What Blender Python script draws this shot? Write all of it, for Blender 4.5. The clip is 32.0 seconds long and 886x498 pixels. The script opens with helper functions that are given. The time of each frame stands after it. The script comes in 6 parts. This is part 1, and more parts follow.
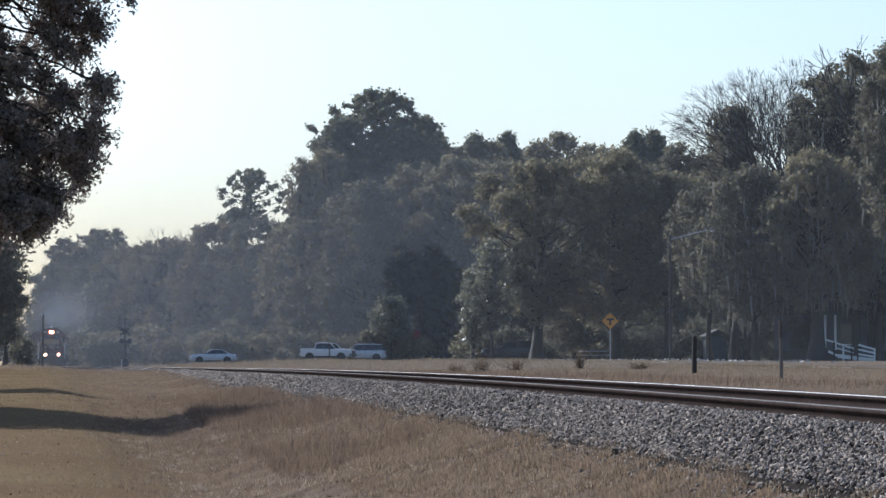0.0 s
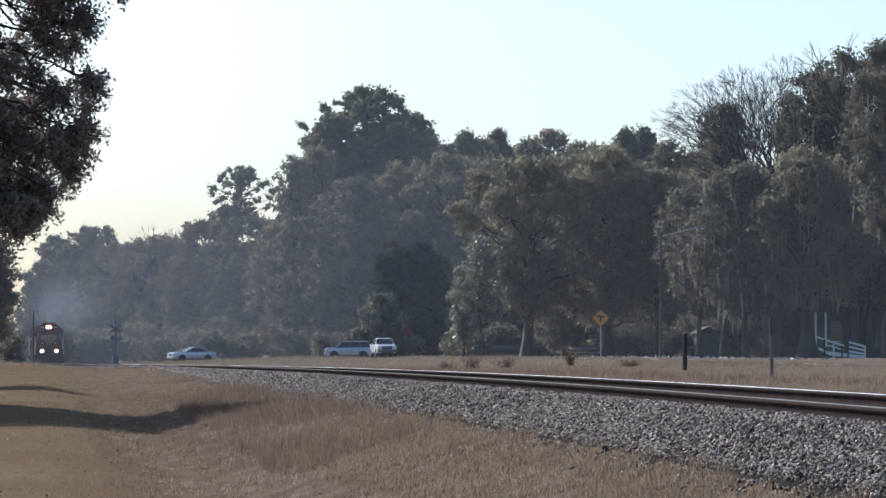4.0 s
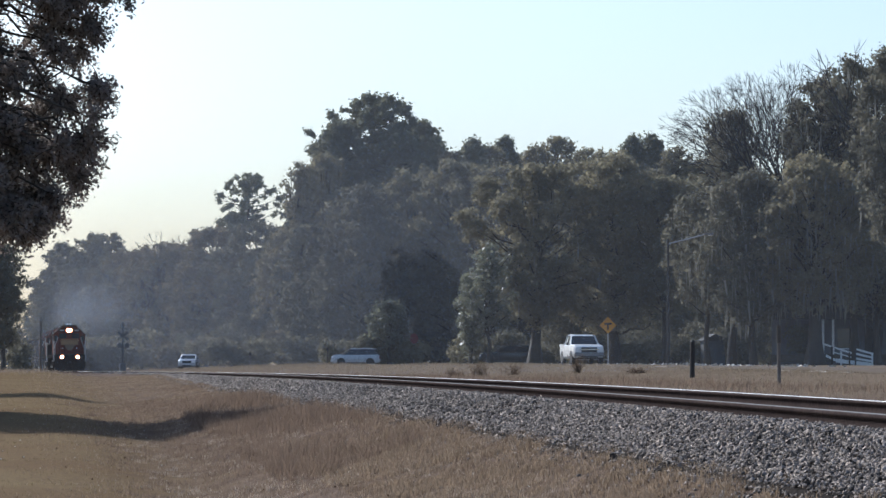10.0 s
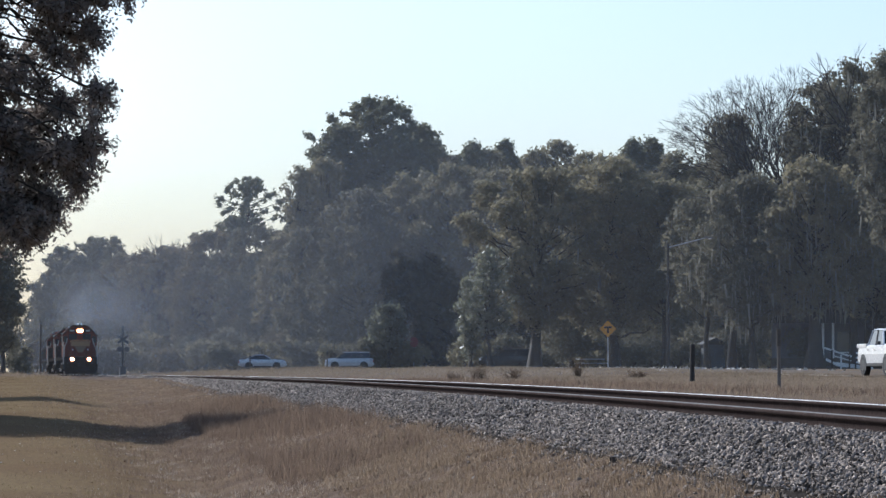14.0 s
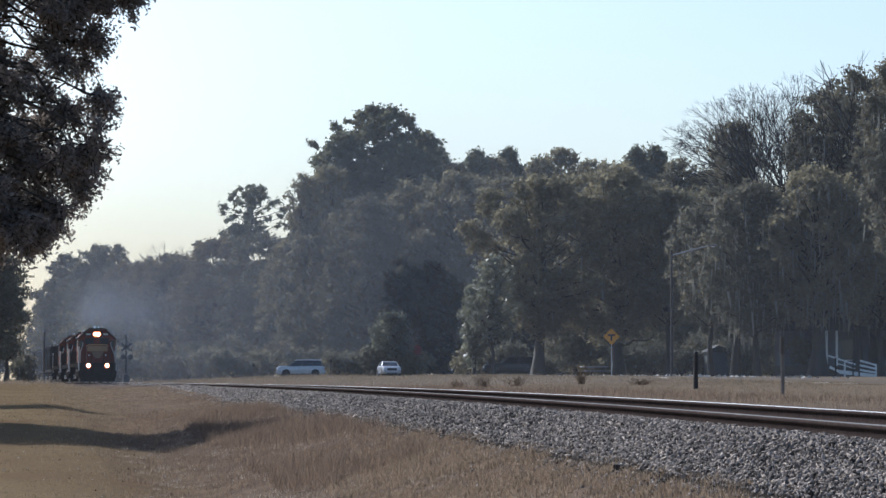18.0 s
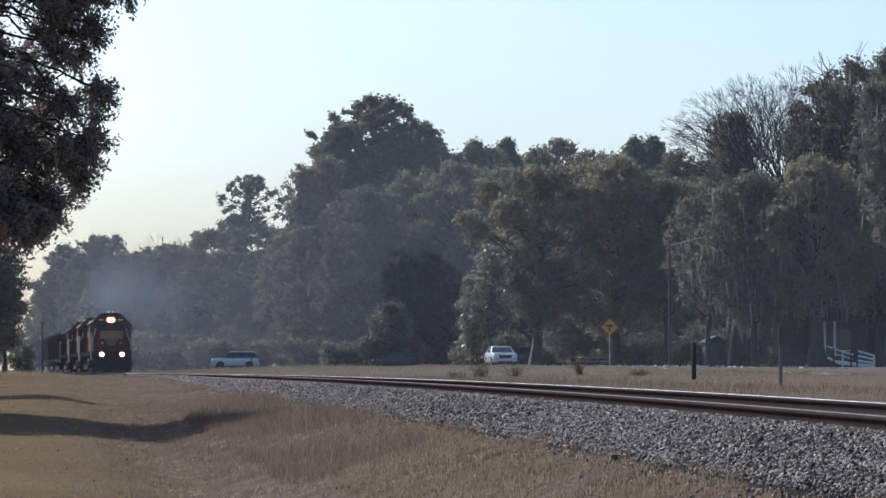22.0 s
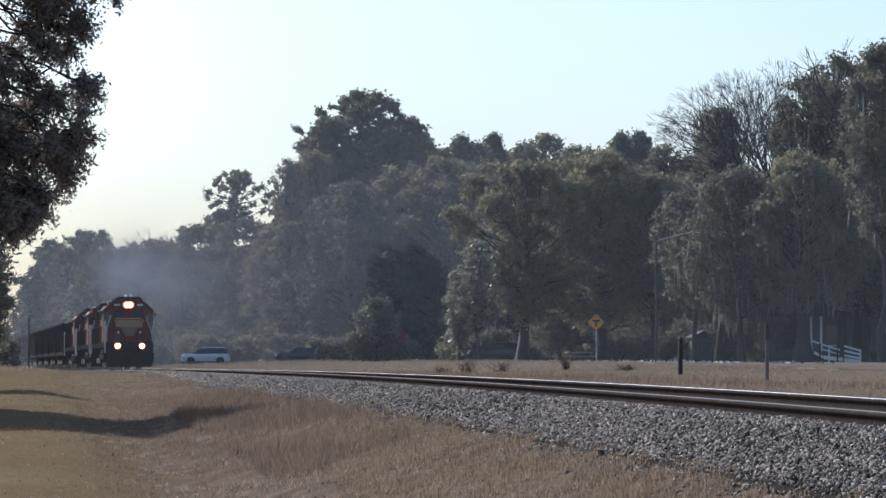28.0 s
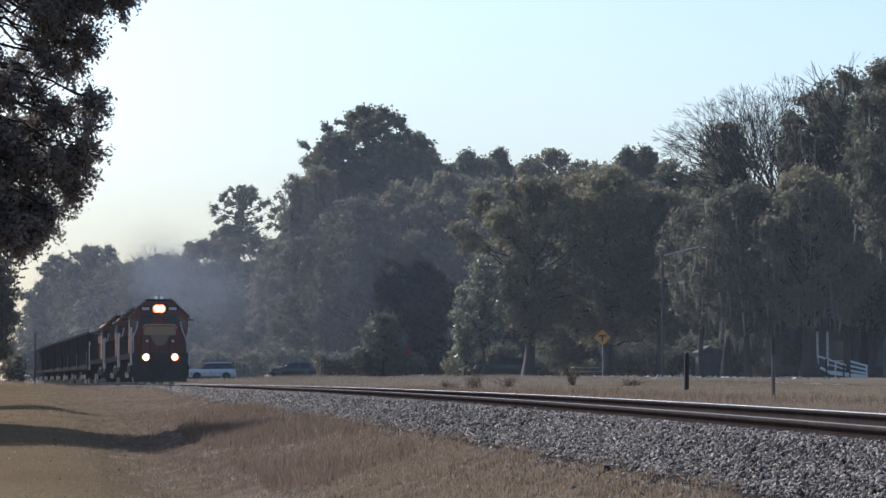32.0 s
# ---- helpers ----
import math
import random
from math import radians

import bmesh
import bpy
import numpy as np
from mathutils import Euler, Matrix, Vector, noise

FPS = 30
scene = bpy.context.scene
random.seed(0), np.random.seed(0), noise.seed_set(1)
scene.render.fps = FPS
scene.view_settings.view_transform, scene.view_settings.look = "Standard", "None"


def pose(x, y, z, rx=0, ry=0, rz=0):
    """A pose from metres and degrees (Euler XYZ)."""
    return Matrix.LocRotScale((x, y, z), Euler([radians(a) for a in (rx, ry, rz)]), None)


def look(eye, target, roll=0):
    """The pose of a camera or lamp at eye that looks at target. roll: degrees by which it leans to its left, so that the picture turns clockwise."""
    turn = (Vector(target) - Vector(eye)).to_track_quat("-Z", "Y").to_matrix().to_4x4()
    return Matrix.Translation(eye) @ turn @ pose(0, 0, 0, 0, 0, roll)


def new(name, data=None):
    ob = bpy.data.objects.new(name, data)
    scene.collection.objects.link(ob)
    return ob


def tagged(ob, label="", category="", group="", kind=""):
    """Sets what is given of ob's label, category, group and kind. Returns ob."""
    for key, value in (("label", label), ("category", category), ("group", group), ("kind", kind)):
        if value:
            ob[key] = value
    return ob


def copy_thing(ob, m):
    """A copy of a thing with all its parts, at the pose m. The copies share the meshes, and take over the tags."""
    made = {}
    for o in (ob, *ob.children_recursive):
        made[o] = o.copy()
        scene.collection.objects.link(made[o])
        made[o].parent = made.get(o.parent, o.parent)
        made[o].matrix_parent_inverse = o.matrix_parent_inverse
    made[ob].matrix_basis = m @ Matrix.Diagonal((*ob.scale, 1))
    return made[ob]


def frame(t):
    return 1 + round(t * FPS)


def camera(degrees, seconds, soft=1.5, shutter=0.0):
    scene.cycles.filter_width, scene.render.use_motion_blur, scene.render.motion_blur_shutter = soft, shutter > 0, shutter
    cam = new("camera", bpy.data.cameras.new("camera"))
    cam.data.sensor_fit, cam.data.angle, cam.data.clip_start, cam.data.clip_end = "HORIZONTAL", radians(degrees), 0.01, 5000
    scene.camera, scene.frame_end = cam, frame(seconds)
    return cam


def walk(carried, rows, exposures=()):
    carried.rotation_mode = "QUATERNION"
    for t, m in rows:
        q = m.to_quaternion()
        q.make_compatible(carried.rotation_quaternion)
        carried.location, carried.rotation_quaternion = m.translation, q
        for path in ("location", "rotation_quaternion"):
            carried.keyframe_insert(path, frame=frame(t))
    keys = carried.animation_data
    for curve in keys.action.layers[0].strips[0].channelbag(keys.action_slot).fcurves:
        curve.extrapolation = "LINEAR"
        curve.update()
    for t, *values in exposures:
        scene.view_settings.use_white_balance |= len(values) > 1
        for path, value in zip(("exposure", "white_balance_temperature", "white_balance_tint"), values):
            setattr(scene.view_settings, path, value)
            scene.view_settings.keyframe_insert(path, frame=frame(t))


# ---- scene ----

# ---- camera: stands still beside the line with a long lens, held by hand ----
EYE = (0.0, 0.0, 1.6)
EXPO, KELVIN = 0.62, 5500
cam = camera(15.94, 32.0, soft=1.5)
# seconds, turn to the right of the line, tilt up
SWAY = [
    (0, 7.311, 2.127), (0.5, 7.343, 2.110), (1, 7.372, 2.038), (1.5, 7.416, 2.007),
    (2, 7.452, 1.988), (2.5, 7.470, 1.986), (3, 7.498, 1.991), (3.5, 7.499, 2.033),
    (5.5, 7.362, 2.127), (6, 7.332, 2.127), (6.5, 7.301, 2.096), (7, 7.289, 2.098),
    (7.5, 7.285, 2.117), (8, 7.292, 2.145), (8.5, 7.296, 2.174), (9, 7.324, 2.183),
    (9.5, 7.334, 2.193), (10, 7.350, 2.207), (10.5, 7.350, 2.223), (11, 7.351, 2.237),
    (11.5, 7.381, 2.237), (12, 7.397, 2.214), (12.5, 7.383, 2.252), (13, 7.374, 2.286),
    (13.5, 7.365, 2.301), (14, 7.351, 2.272), (14.5, 7.320, 2.266), (16.5, 7.334, 2.279),
    (17, 7.308, 2.360), (17.5, 7.294, 2.420), (18, 7.287, 2.412), (18.5, 7.275, 2.406),
    (19, 7.297, 2.385), (19.5, 7.280, 2.362), (20, 7.285, 2.346), (20.5, 7.278, 2.326),
    (21, 7.275, 2.305), (21.5, 7.299, 2.291), (22, 7.322, 2.240), (22.5, 7.381, 2.195),
    (23, 7.376, 2.122), (23.5, 7.363, 2.070), (24, 7.369, 2.037), (24.5, 7.388, 2.037),
    (25, 7.386, 2.057), (25.5, 7.404, 2.080), (27.5, 7.532, 2.127), (28, 7.564, 2.151),
    (28.5, 7.602, 2.174), (29, 7.640, 2.200), (29.5, 7.640, 2.223), (30, 7.619, 2.279),
    (30.5, 7.597, 2.306), (31, 7.517, 2.369), (31.5, 7.475, 2.414), (32, 7.452, 2.426),
]
walk(cam, [(t, pose(*EYE, 90 + tilt, 0, -turn)) for t, turn, tilt in SWAY], exposures=[(t, EXPO + ev, KELVIN + k, 10) for t, ev, k in (
    (0, 0.05, 10), (3, 0.13, 40), (6, 0.07, 30), (8, 0.05, 20), (11, 0.02, 0), (17, 0.0, -20), (20, -0.04, -40), (22, -0.06, -50), (24, 0.06, 20), (25, 0.06, 40), (28, 0.04, 10), (30, 0.08, 40), (32, -0.03, -40))])

# ---- light: low winter sun ahead and to the left, hazy bright sky ----
SUN_AZ, SUN_EL = 30.0, 33.0      # degrees left of +Y, and above the ground
sun_way = Vector((-math.sin(radians(SUN_AZ)) * math.cos(radians(SUN_EL)),
                  math.cos(radians(SUN_AZ)) * math.cos(radians(SUN_EL)), math.sin(radians(SUN_EL))))
sun = new("sun", bpy.data.lights.new("sun", "SUN"))
sun.data.energy, sun.data.angle, sun.data.color = 3.5, radians(0.6), (1.0, 0.93, 0.83)
sun.matrix_world = look(sun_way * 100, (0, 0, 0))
world = bpy.data.worlds.new("sky")
scene.world = world
world.use_nodes = True
wn = world.node_tree.nodes
sky = wn.new("ShaderNodeTexSky")
sky.sky_type, sky.sun_disc = "NISHITA", False
sky.sun_elevation, sky.sun_rotation = radians(SUN_EL), radians(-SUN_AZ)
sky.air_density, sky.dust_density, sky.ozone_density = 1.0, 1.5, 1.5
world.node_tree.links.new(sky.outputs[0], wn["Background"].inputs[0])
wn["Background"].inputs[1].default_value = 0.091

# ---- helpers for meshes and materials ----
rng = np.random.default_rng(7)


def mat(name, c1, c2=None, rough=0.7, metal=0.0, scale=4.0, fine=40.0, bump=0.15, c3=None, spec=0.5, translucent=None, coords="Object"):
    """A surface with variation at two scales and fine relief."""
    m = bpy.data.materials.new(name)
    m.use_nodes = True
    n, l = m.node_tree.nodes, m.node_tree.links
    b = n["Principled BSDF"]
    b.inputs["Metallic"].default_value = metal
    b.inputs["Specular IOR Level"].default_value = spec
    tc = n.new("ShaderNodeTexCoord")
    big, small = n.new("ShaderNodeTexNoise"), n.new("ShaderNodeTexNoise")
    for tex, s in ((big, scale), (small, fine)):
        tex.inputs["Scale"].default_value = s
        tex.inputs["Detail"].default_value = 5
        l.new(tc.outputs[coords], tex.inputs["Vector"])
    ramp = n.new("ShaderNodeValToRGB")
    ramp.color_ramp.elements[0].position, ramp.color_ramp.elements[1].position = 0.32, 0.68
    ramp.color_ramp.elements[0].color = (*c1, 1)
    ramp.color_ramp.elements[1].color = (*(c2 or [v * 0.8 for v in c1]), 1)
    l.new(big.outputs["Fac"], ramp.inputs["Fac"])
    mix = n.new("ShaderNodeMix")
    mix.data_type = "RGBA"
    sr = n.new("ShaderNodeValToRGB")
    sr.color_ramp.elements[0].position, sr.color_ramp.elements[1].position = 0.45, 0.75
    l.new(small.outputs["Fac"], sr.inputs["Fac"])
    l.new(sr.outputs["Color"], mix.inputs["Factor"])
    l.new(ramp.outputs["Color"], mix.inputs[6])
    mix.inputs[7].default_value = (*(c3 or [v * 0.7 for v in (c2 or c1)]), 1)
    l.new(mix.outputs[2], b.inputs["Base Color"])
    rr = n.new("ShaderNodeMapRange")
    rr.inputs["To Min"].default_value, rr.inputs["To Max"].default_value = max(rough - 0.12, 0.02), min(rough + 0.12, 1)
    l.new(small.outputs["Fac"], rr.inputs["Value"])
    l.new(rr.outputs["Result"], b.inputs["Roughness"])
    if bump:
        bn = n.new("ShaderNodeBump")
        bn.inputs["Strength"].default_value, bn.inputs["Distance"].default_value = bump, 0.02
        l.new(small.outputs["Fac"], bn.inputs["Height"])
        l.new(bn.outputs["Normal"], b.inputs["Normal"])
    if translucent:
        t = n.new("ShaderNodeBsdfTranslucent")
        t.inputs["Color"].default_value = (*translucent, 1)
        add = n.new("ShaderNodeMixShader")
        add.inputs[0].default_value = 0.42
        out = n["Material Output"]
        l.new(b.outputs[0], add.inputs[1])
        l.new(t.outputs[0], add.inputs[2])
        l.new(add.outputs[0], out.inputs["Surface"])
    return m


def varied(m, amount=0.35, island=True):
    """Lets pieces differ in brightness, each by chance."""
    n, l = m.node_tree.nodes, m.node_tree.links
    b = n["Principled BSDF"]
    src = b.inputs["Base Color"].links[0].from_socket
    hsv = n.new("ShaderNodeHueSaturation")
    pick = n.new("ShaderNodeNewGeometry") if island else n.new("ShaderNodeObjectInfo")
    rr = n.new("ShaderNodeMapRange")
    rr.inputs["To Min"].default_value, rr.inputs["To Max"].default_value = 1 - amount, 1 + amount
    l.new(pick.outputs["Random Per Island" if island else "Random"], rr.inputs["Value"])
    l.new(rr.outputs["Result"], hsv.inputs["Value"])
    l.new(src, hsv.inputs["Color"])
    l.new(hsv.outputs["Color"], b.inputs["Base Color"])
    return m


def glow(name, color, strength):
    m = bpy.data.materials.new(name)
    m.use_nodes = True
    b = m.node_tree.nodes["Principled BSDF"]
    b.inputs["Base Color"].default_value = (*color, 1)
    b.inputs["Emission Color"].default_value = (*color, 1)
    b.inputs["Emission Strength"].default_value = strength
    return m


def glass(name, tint=(0.02, 0.025, 0.03), rough=0.05):
    m = bpy.data.materials.new(name)
    m.use_nodes = True
    b = m.node_tree.nodes["Principled BSDF"]
    b.inputs["Base Color"].default_value = (*tint, 1)
    b.inputs["Roughness"].default_value = rough
    b.inputs["Specular IOR Level"].default_value = 0.7
    return m


def raw(name, verts, faces, material, parent=None, smooth=False, label=""):
    """A mesh object from arrays: verts (n,3), faces (k,3 or 4) or a list of lists."""
    me = bpy.data.meshes.new(name)
    if isinstance(faces, np.ndarray):
        k = faces.shape[1]
        me.vertices.add(len(verts))
        me.vertices.foreach_set("co", np.asarray(verts, np.float32).ravel())
        me.loops.add(faces.size)
        me.loops.foreach_set("vertex_index", faces.astype(np.int32).ravel())
        me.polygons.add(len(faces))
        me.polygons.foreach_set("loop_start", np.arange(0, faces.size, k, dtype=np.int32))
        me.polygons.foreach_set("loop_total", np.full(len(faces), k, np.int32))
        me.update(calc_edges=True)
    else:
        me.from_pydata([tuple(v) for v in verts], [], faces)
    me.materials.append(material)
    if smooth:
        me.polygons.foreach_set("use_smooth", np.ones(len(me.polygons), bool))
    ob = new(name, me)
    if parent:
        ob.parent = parent
    if label:
        tagged(ob, label)
    return ob


def part(name, bm, material, parent, label="", smooth=False):
    """Links a bmesh as one mesh object under a thing or a part."""
    me = bpy.data.meshes.new(name)
    bm.normal_update()
    bm.to_mesh(me)
    bm.free()
    me.materials.append(material)
    if smooth:
        me.polygons.foreach_set("use_smooth", np.ones(len(me.polygons), bool))
    ob = new(name, me)
    if parent:
        ob.parent = parent
    if label:
        tagged(ob, label)
    return ob


def box(bm, x0, y0, z0, x1, y1, z1, bevel=0.0, rot=None):
    r = bmesh.ops.create_cube(bm, size=1, matrix=Matrix.Translation(((x0 + x1) / 2, (y0 + y1) / 2, (z0 + z1) / 2))
                              @ (rot or Matrix.Identity(4)) @ Matrix.Diagonal((x1 - x0, y1 - y0, z1 - z0, 1)))
    if bevel:
        es = list({e for v in r["verts"] for e in v.link_edges})
        bmesh.ops.bevel(bm, geom=es, offset=bevel, segments=2, affect="EDGES", profile=0.6)
    return bm


def rod(bm, a, b, r0, r1=None, seg=8):
    a, b = Vector(a), Vector(b)
    m = Matrix.Translation((a + b) / 2) @ (b - a).to_track_quat("Z", "Y").to_matrix().to_4x4()
    bmesh.ops.create_cone(bm, cap_ends=True, segments=seg, radius1=r0, radius2=r0 if r1 is None else r1, depth=(b - a).length, matrix=m)
    return bm


def ball(bm, c, r, sub=1, squash=(1, 1, 1)):
    bmesh.ops.create_icosphere(bm, subdivisions=sub, radius=r, matrix=Matrix.Translation(c) @ Matrix.Diagonal((*squash, 1)))
    return bm


def prism(bm, outline, x0, x1, axis="x"):
    """Extrudes an outline of (a, z) pairs along an axis from x0 to x1."""
    def put(a, z, s):
        return (s, a, z) if axis == "x" else (a, s, z)
    lo = [bm.verts.new(put(a, z, x0)) for a, z in outline]
    hi = [bm.verts.new(put(a, z, x1)) for a, z in outline]
    k = len(outline)
    bm.faces.new(lo[::-1])
    bm.faces.new(hi)
    for i in range(k):
        bm.faces.new((lo[i], lo[(i + 1) % k], hi[(i + 1) % k], hi[i]))
    bmesh.ops.recalc_face_normals(bm, faces=bm.faces)
    return bm


B = bmesh.new

# ---- the lie of the land: line, ditch, lawn, field, road ----
def track_x(y):
    """The centre line: straight past the camera, bending a little to the left far off."""
    y = np.asarray(y, float)
    return 6.87 - 0.0003 * np.clip(y - 170, 0, 50) ** 2 - 0.03 * np.clip(y - 220, 0, None)


def rail_z(y):
    return 1.55 - 0.52 * np.exp(-np.maximum(y, -20) / 33)


def road_z(y):
    y = np.asarray(y, float)
    return 1.53 + 0.66 * (1 - np.exp(-np.clip(y - 125, 0, None) / 75)) + 0.007 * np.clip(y - 125, -80, 0)


def land(x, y):
    x, y = np.broadcast_arrays(np.asarray(x, float), np.asarray(y, float))
    u, r = x - track_x(y), rail_z(y)
    lawn = np.interp(y, [0, 15, 35, 60, 78, 112, 140, 180], [0.0, 0.03, 0.20, 0.58, 0.80, 1.24, 1.48, 1.52])
    lawn = lawn + 0.10 * np.clip((-1.5 - x) / 6, 0, 1)
    toe = r - (0.42 - 0.32 * np.clip((y - 80) / 60, 0, 1))
    ditch = np.minimum(lawn - 0.14, toe - 0.12)
    # towards the near side: bank, ditch, lawn
    a = np.clip((-2.0 - u) / 2.7, 0, 1)
    b = np.clip((-4.9 - u) / 1.6, 0, 1)
    b = b * b * (3 - 2 * b)
    near = toe + (ditch - toe) * a ** 0.85
    near = near + (lawn - ditch) * b
    # towards the far side: verge, field, road
    c = np.clip((u - 2.2) / 19.5, 0, 1)
    far = (r - 0.37) + (road_z(y) - (r - 0.37)) * c ** 0.8
    z = np.where(u < 0, near, far)
    z = np.where(np.abs(u) < 2.0, toe, z)
    away = np.clip((np.hypot(x, y) - 450) / 500, 0, 1)
    z = z * (1 - away) + 1.5 * away
    wob = 0.035 * np.sin(x * 0.9 + 0.4 * y) * np.sin(y * 0.55 - 0.3 * x) + 0.02 * np.sin(2.3 * x + 1.1) * np.sin(1.9 * y)
    return z + np.where(np.abs(u) > 2.3, wob, 0)


def axis(*runs):
    """Grid lines from runs of (start, stop, step)."""
    return np.unique(np.round(np.concatenate([np.arange(a, b + 1e-6, s) for a, b, s in runs]), 4))




def ground_surface():
    """Dry turf: olive lawn on one side, reddish bank, paler field beyond the line, with patches at three scales."""
    m = bpy.data.materials.new("dry grass ground")
    m.use_nodes = True
    n, l = m.node_tree.nodes, m.node_tree.links
    b = n["Principled BSDF"]
    b.inputs["Specular IOR Level"].default_value, b.inputs["Roughness"].default_value = 0.0, 0.95
    tc, sep = n.new("ShaderNodeTexCoord"), n.new("ShaderNodeSeparateXYZ")
    l.new(tc.outputs["Object"], sep.inputs[0])

    def noise_at(scale, lo, hi):
        t, q = n.new("ShaderNodeTexNoise"), n.new("ShaderNodeMapRange")
        t.inputs["Scale"].default_value, t.inputs["Detail"].default_value = scale, 6
        l.new(tc.outputs["Object"], t.inputs["Vector"])
        q.inputs["From Min"].default_value, q.inputs["From Max"].default_value = lo, hi
        l.new(t.outputs["Fac"], q.inputs["Value"])
        return q.outputs["Result"], t.outputs["Fac"]

    def blend(fac, p, q):
        x = n.new("ShaderNodeMix")
        x.data_type = "RGBA"
        l.new(fac, x.inputs["Factor"])
        for socket, c in ((x.inputs[6], p), (x.inputs[7], q)):
            if isinstance(c, tuple):
                socket.default_value = (*c, 1)
            else:
                l.new(c, socket)
        return x.outputs[2]

    wide, _ = noise_at(0.22, 0.35, 0.65)
    mid, mid_raw = noise_at(1.5, 0.38, 0.66)
    fine, fine_raw = noise_at(14, 0.42, 0.72)
    lawn = blend(wide, (0.205, 0.152, 0.084), (0.165, 0.112, 0.064))
    bank = blend(mid, (0.19, 0.143, 0.108), (0.095, 0.069, 0.055))
    field = blend(wide, (0.205, 0.162, 0.118), (0.165, 0.126, 0.092))
    edge = n.new("ShaderNodeMath")
    edge.operation = "MULTIPLY_ADD"
    l.new(mid_raw, edge.inputs[0])
    edge.inputs[1].default_value = 2.4
    l.new(sep.outputs["X"], edge.inputs[2])

    def step_at(p, q):
        x = n.new("ShaderNodeMapRange")
        x.inputs["From Min"].default_value, x.inputs["From Max"].default_value = p, q
        l.new(edge.outputs[0], x.inputs["Value"])
        return x.outputs["Result"]

    c = blend(step_at(2.4, 4.0), lawn, bank)
    c = blend(step_at(14, 20), c, field)
    c = blend(fine, c, (0.12, 0.086, 0.06))
    l.new(c, b.inputs["Base Color"])
    bump = n.new("ShaderNodeBump")
    bump.inputs["Strength"].default_value, bump.inputs["Distance"].default_value = 0.6, 0.03
    l.new(fine_raw, bump.inputs["Height"])
    l.new(bump.outputs["Normal"], b.inputs["Normal"])
    return m


soil = ground_surface()
gx = axis((-2500, -100, 300), (-100, -20, 10), (-20, -4, 1.0), (-4, 11, 0.25), (11, 40, 0.75), (40, 130, 6), (130, 2630, 250))
gy = axis((-2500, -60, 244), (-60, 12, 4), (12, 90, 0.5), (90, 200, 1.5), (200, 420, 4), (420, 700, 20), (700, 3200, 250))
XX, YY = np.meshgrid(gx, gy)
ZZ = land(XX, YY)
nx, ny = len(gx), len(gy)
ii = (np.arange(ny - 1)[:, None] * nx + np.arange(nx - 1)[None, :]).ravel()
ground = raw("ground", np.stack([XX.ravel(), YY.ravel(), ZZ.ravel()], 1), np.stack([ii, ii + 1, ii + 1 + nx, ii + nx], 1), soil, smooth=True)
tagged(ground, "mown lawn, ditch and field of dry brown grass", "ground", kind="structure")


def ribbon(name, line, half, material, lift, label, category, thick=0.25):
    """A road as a strip with thickness, laid along a line of (x, y) points."""
    v, f = [], []
    pts = [Vector(p) for p in line]
    for i, p in enumerate(pts):
        d = (pts[min(i + 1, len(pts) - 1)] - pts[max(i - 1, 0)]).normalized()
        s = Vector((d.y, -d.x)) * half
        for q in (p - s, p + s):
            z = float(land(p.x, p.y))
            v += [(q.x, q.y, z + lift), (q.x, q.y, z + lift - thick)]
    for i in range(len(pts) - 1):
        a = 4 * i
        f += [(a, a + 2, a + 6, a + 4), (a, a + 4, a + 5, a + 1), (a + 2, a + 3, a + 7, a + 6), (a + 1, a + 5, a + 7, a + 3)]
    ob = raw(name, v, f, material)
    return tagged(ob, label, category, kind="structure")


asphalt = mat("worn asphalt", (0.19, 0.155, 0.12), (0.16, 0.13, 0.10), 0.95, scale=0.6, fine=60, bump=0.2, spec=0.0)
ROAD_X = 35.2
CROSS_A, CROSS_B = Vector((23.0, 319.3)), Vector((-34.0, 323.0))
bend = []
for k in range(1, 10):                      # the road turns off towards the crossing
    q = k / 10
    bend.append(tuple(Vector((ROAD_X, 306)).lerp(Vector((ROAD_X, 318.6)), q).lerp(Vector((ROAD_X, 318.6)).lerp(CROSS_A, q), q)))
line = [(ROAD_X, y) for y in np.arange(-90, 307, 4.0)] + bend + [tuple(CROSS_A.lerp(CROSS_B, k / 28)) for k in range(29)]
ribbon("road", line, 3.3, asphalt, 0.05, "worn grey asphalt road that bends to the level crossing", "road")
ribbon("side_road", [(35 + 4 * k, 317.5 + 0.3 * k) for k in range(11)], 2.8, asphalt, 0.042, "narrow asphalt side road between the trees", "road")

# ---- the track ----
stone_m = varied(mat("grey ballast stone", (0.375, 0.312, 0.256), (0.15, 0.125, 0.105), 0.85, scale=6, fine=50, bump=0.3, c3=(0.085, 0.073, 0.064), spec=0.1), 0.75)
stone_piece = varied(mat("grey ballast stone piece", (0.375, 0.312, 0.256), (0.15, 0.125, 0.105), 0.85, scale=6, fine=50, bump=0.3, c3=(0.085, 0.073, 0.064), spec=0.1), 0.75, island=False)
# near-black: shade in the gaps between ballast stones is put into this colour
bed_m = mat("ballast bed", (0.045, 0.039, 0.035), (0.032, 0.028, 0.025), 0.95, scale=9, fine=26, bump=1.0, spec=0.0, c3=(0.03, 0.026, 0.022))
steel = mat("rusty rail steel", (0.075, 0.056, 0.05), (0.055, 0.042, 0.038), 0.9, scale=3, fine=30, bump=0.2, spec=0.0)
# far head bright, near head dark: their glint is put into the base colours
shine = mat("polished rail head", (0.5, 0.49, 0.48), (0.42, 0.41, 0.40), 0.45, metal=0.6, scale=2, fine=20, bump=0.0)
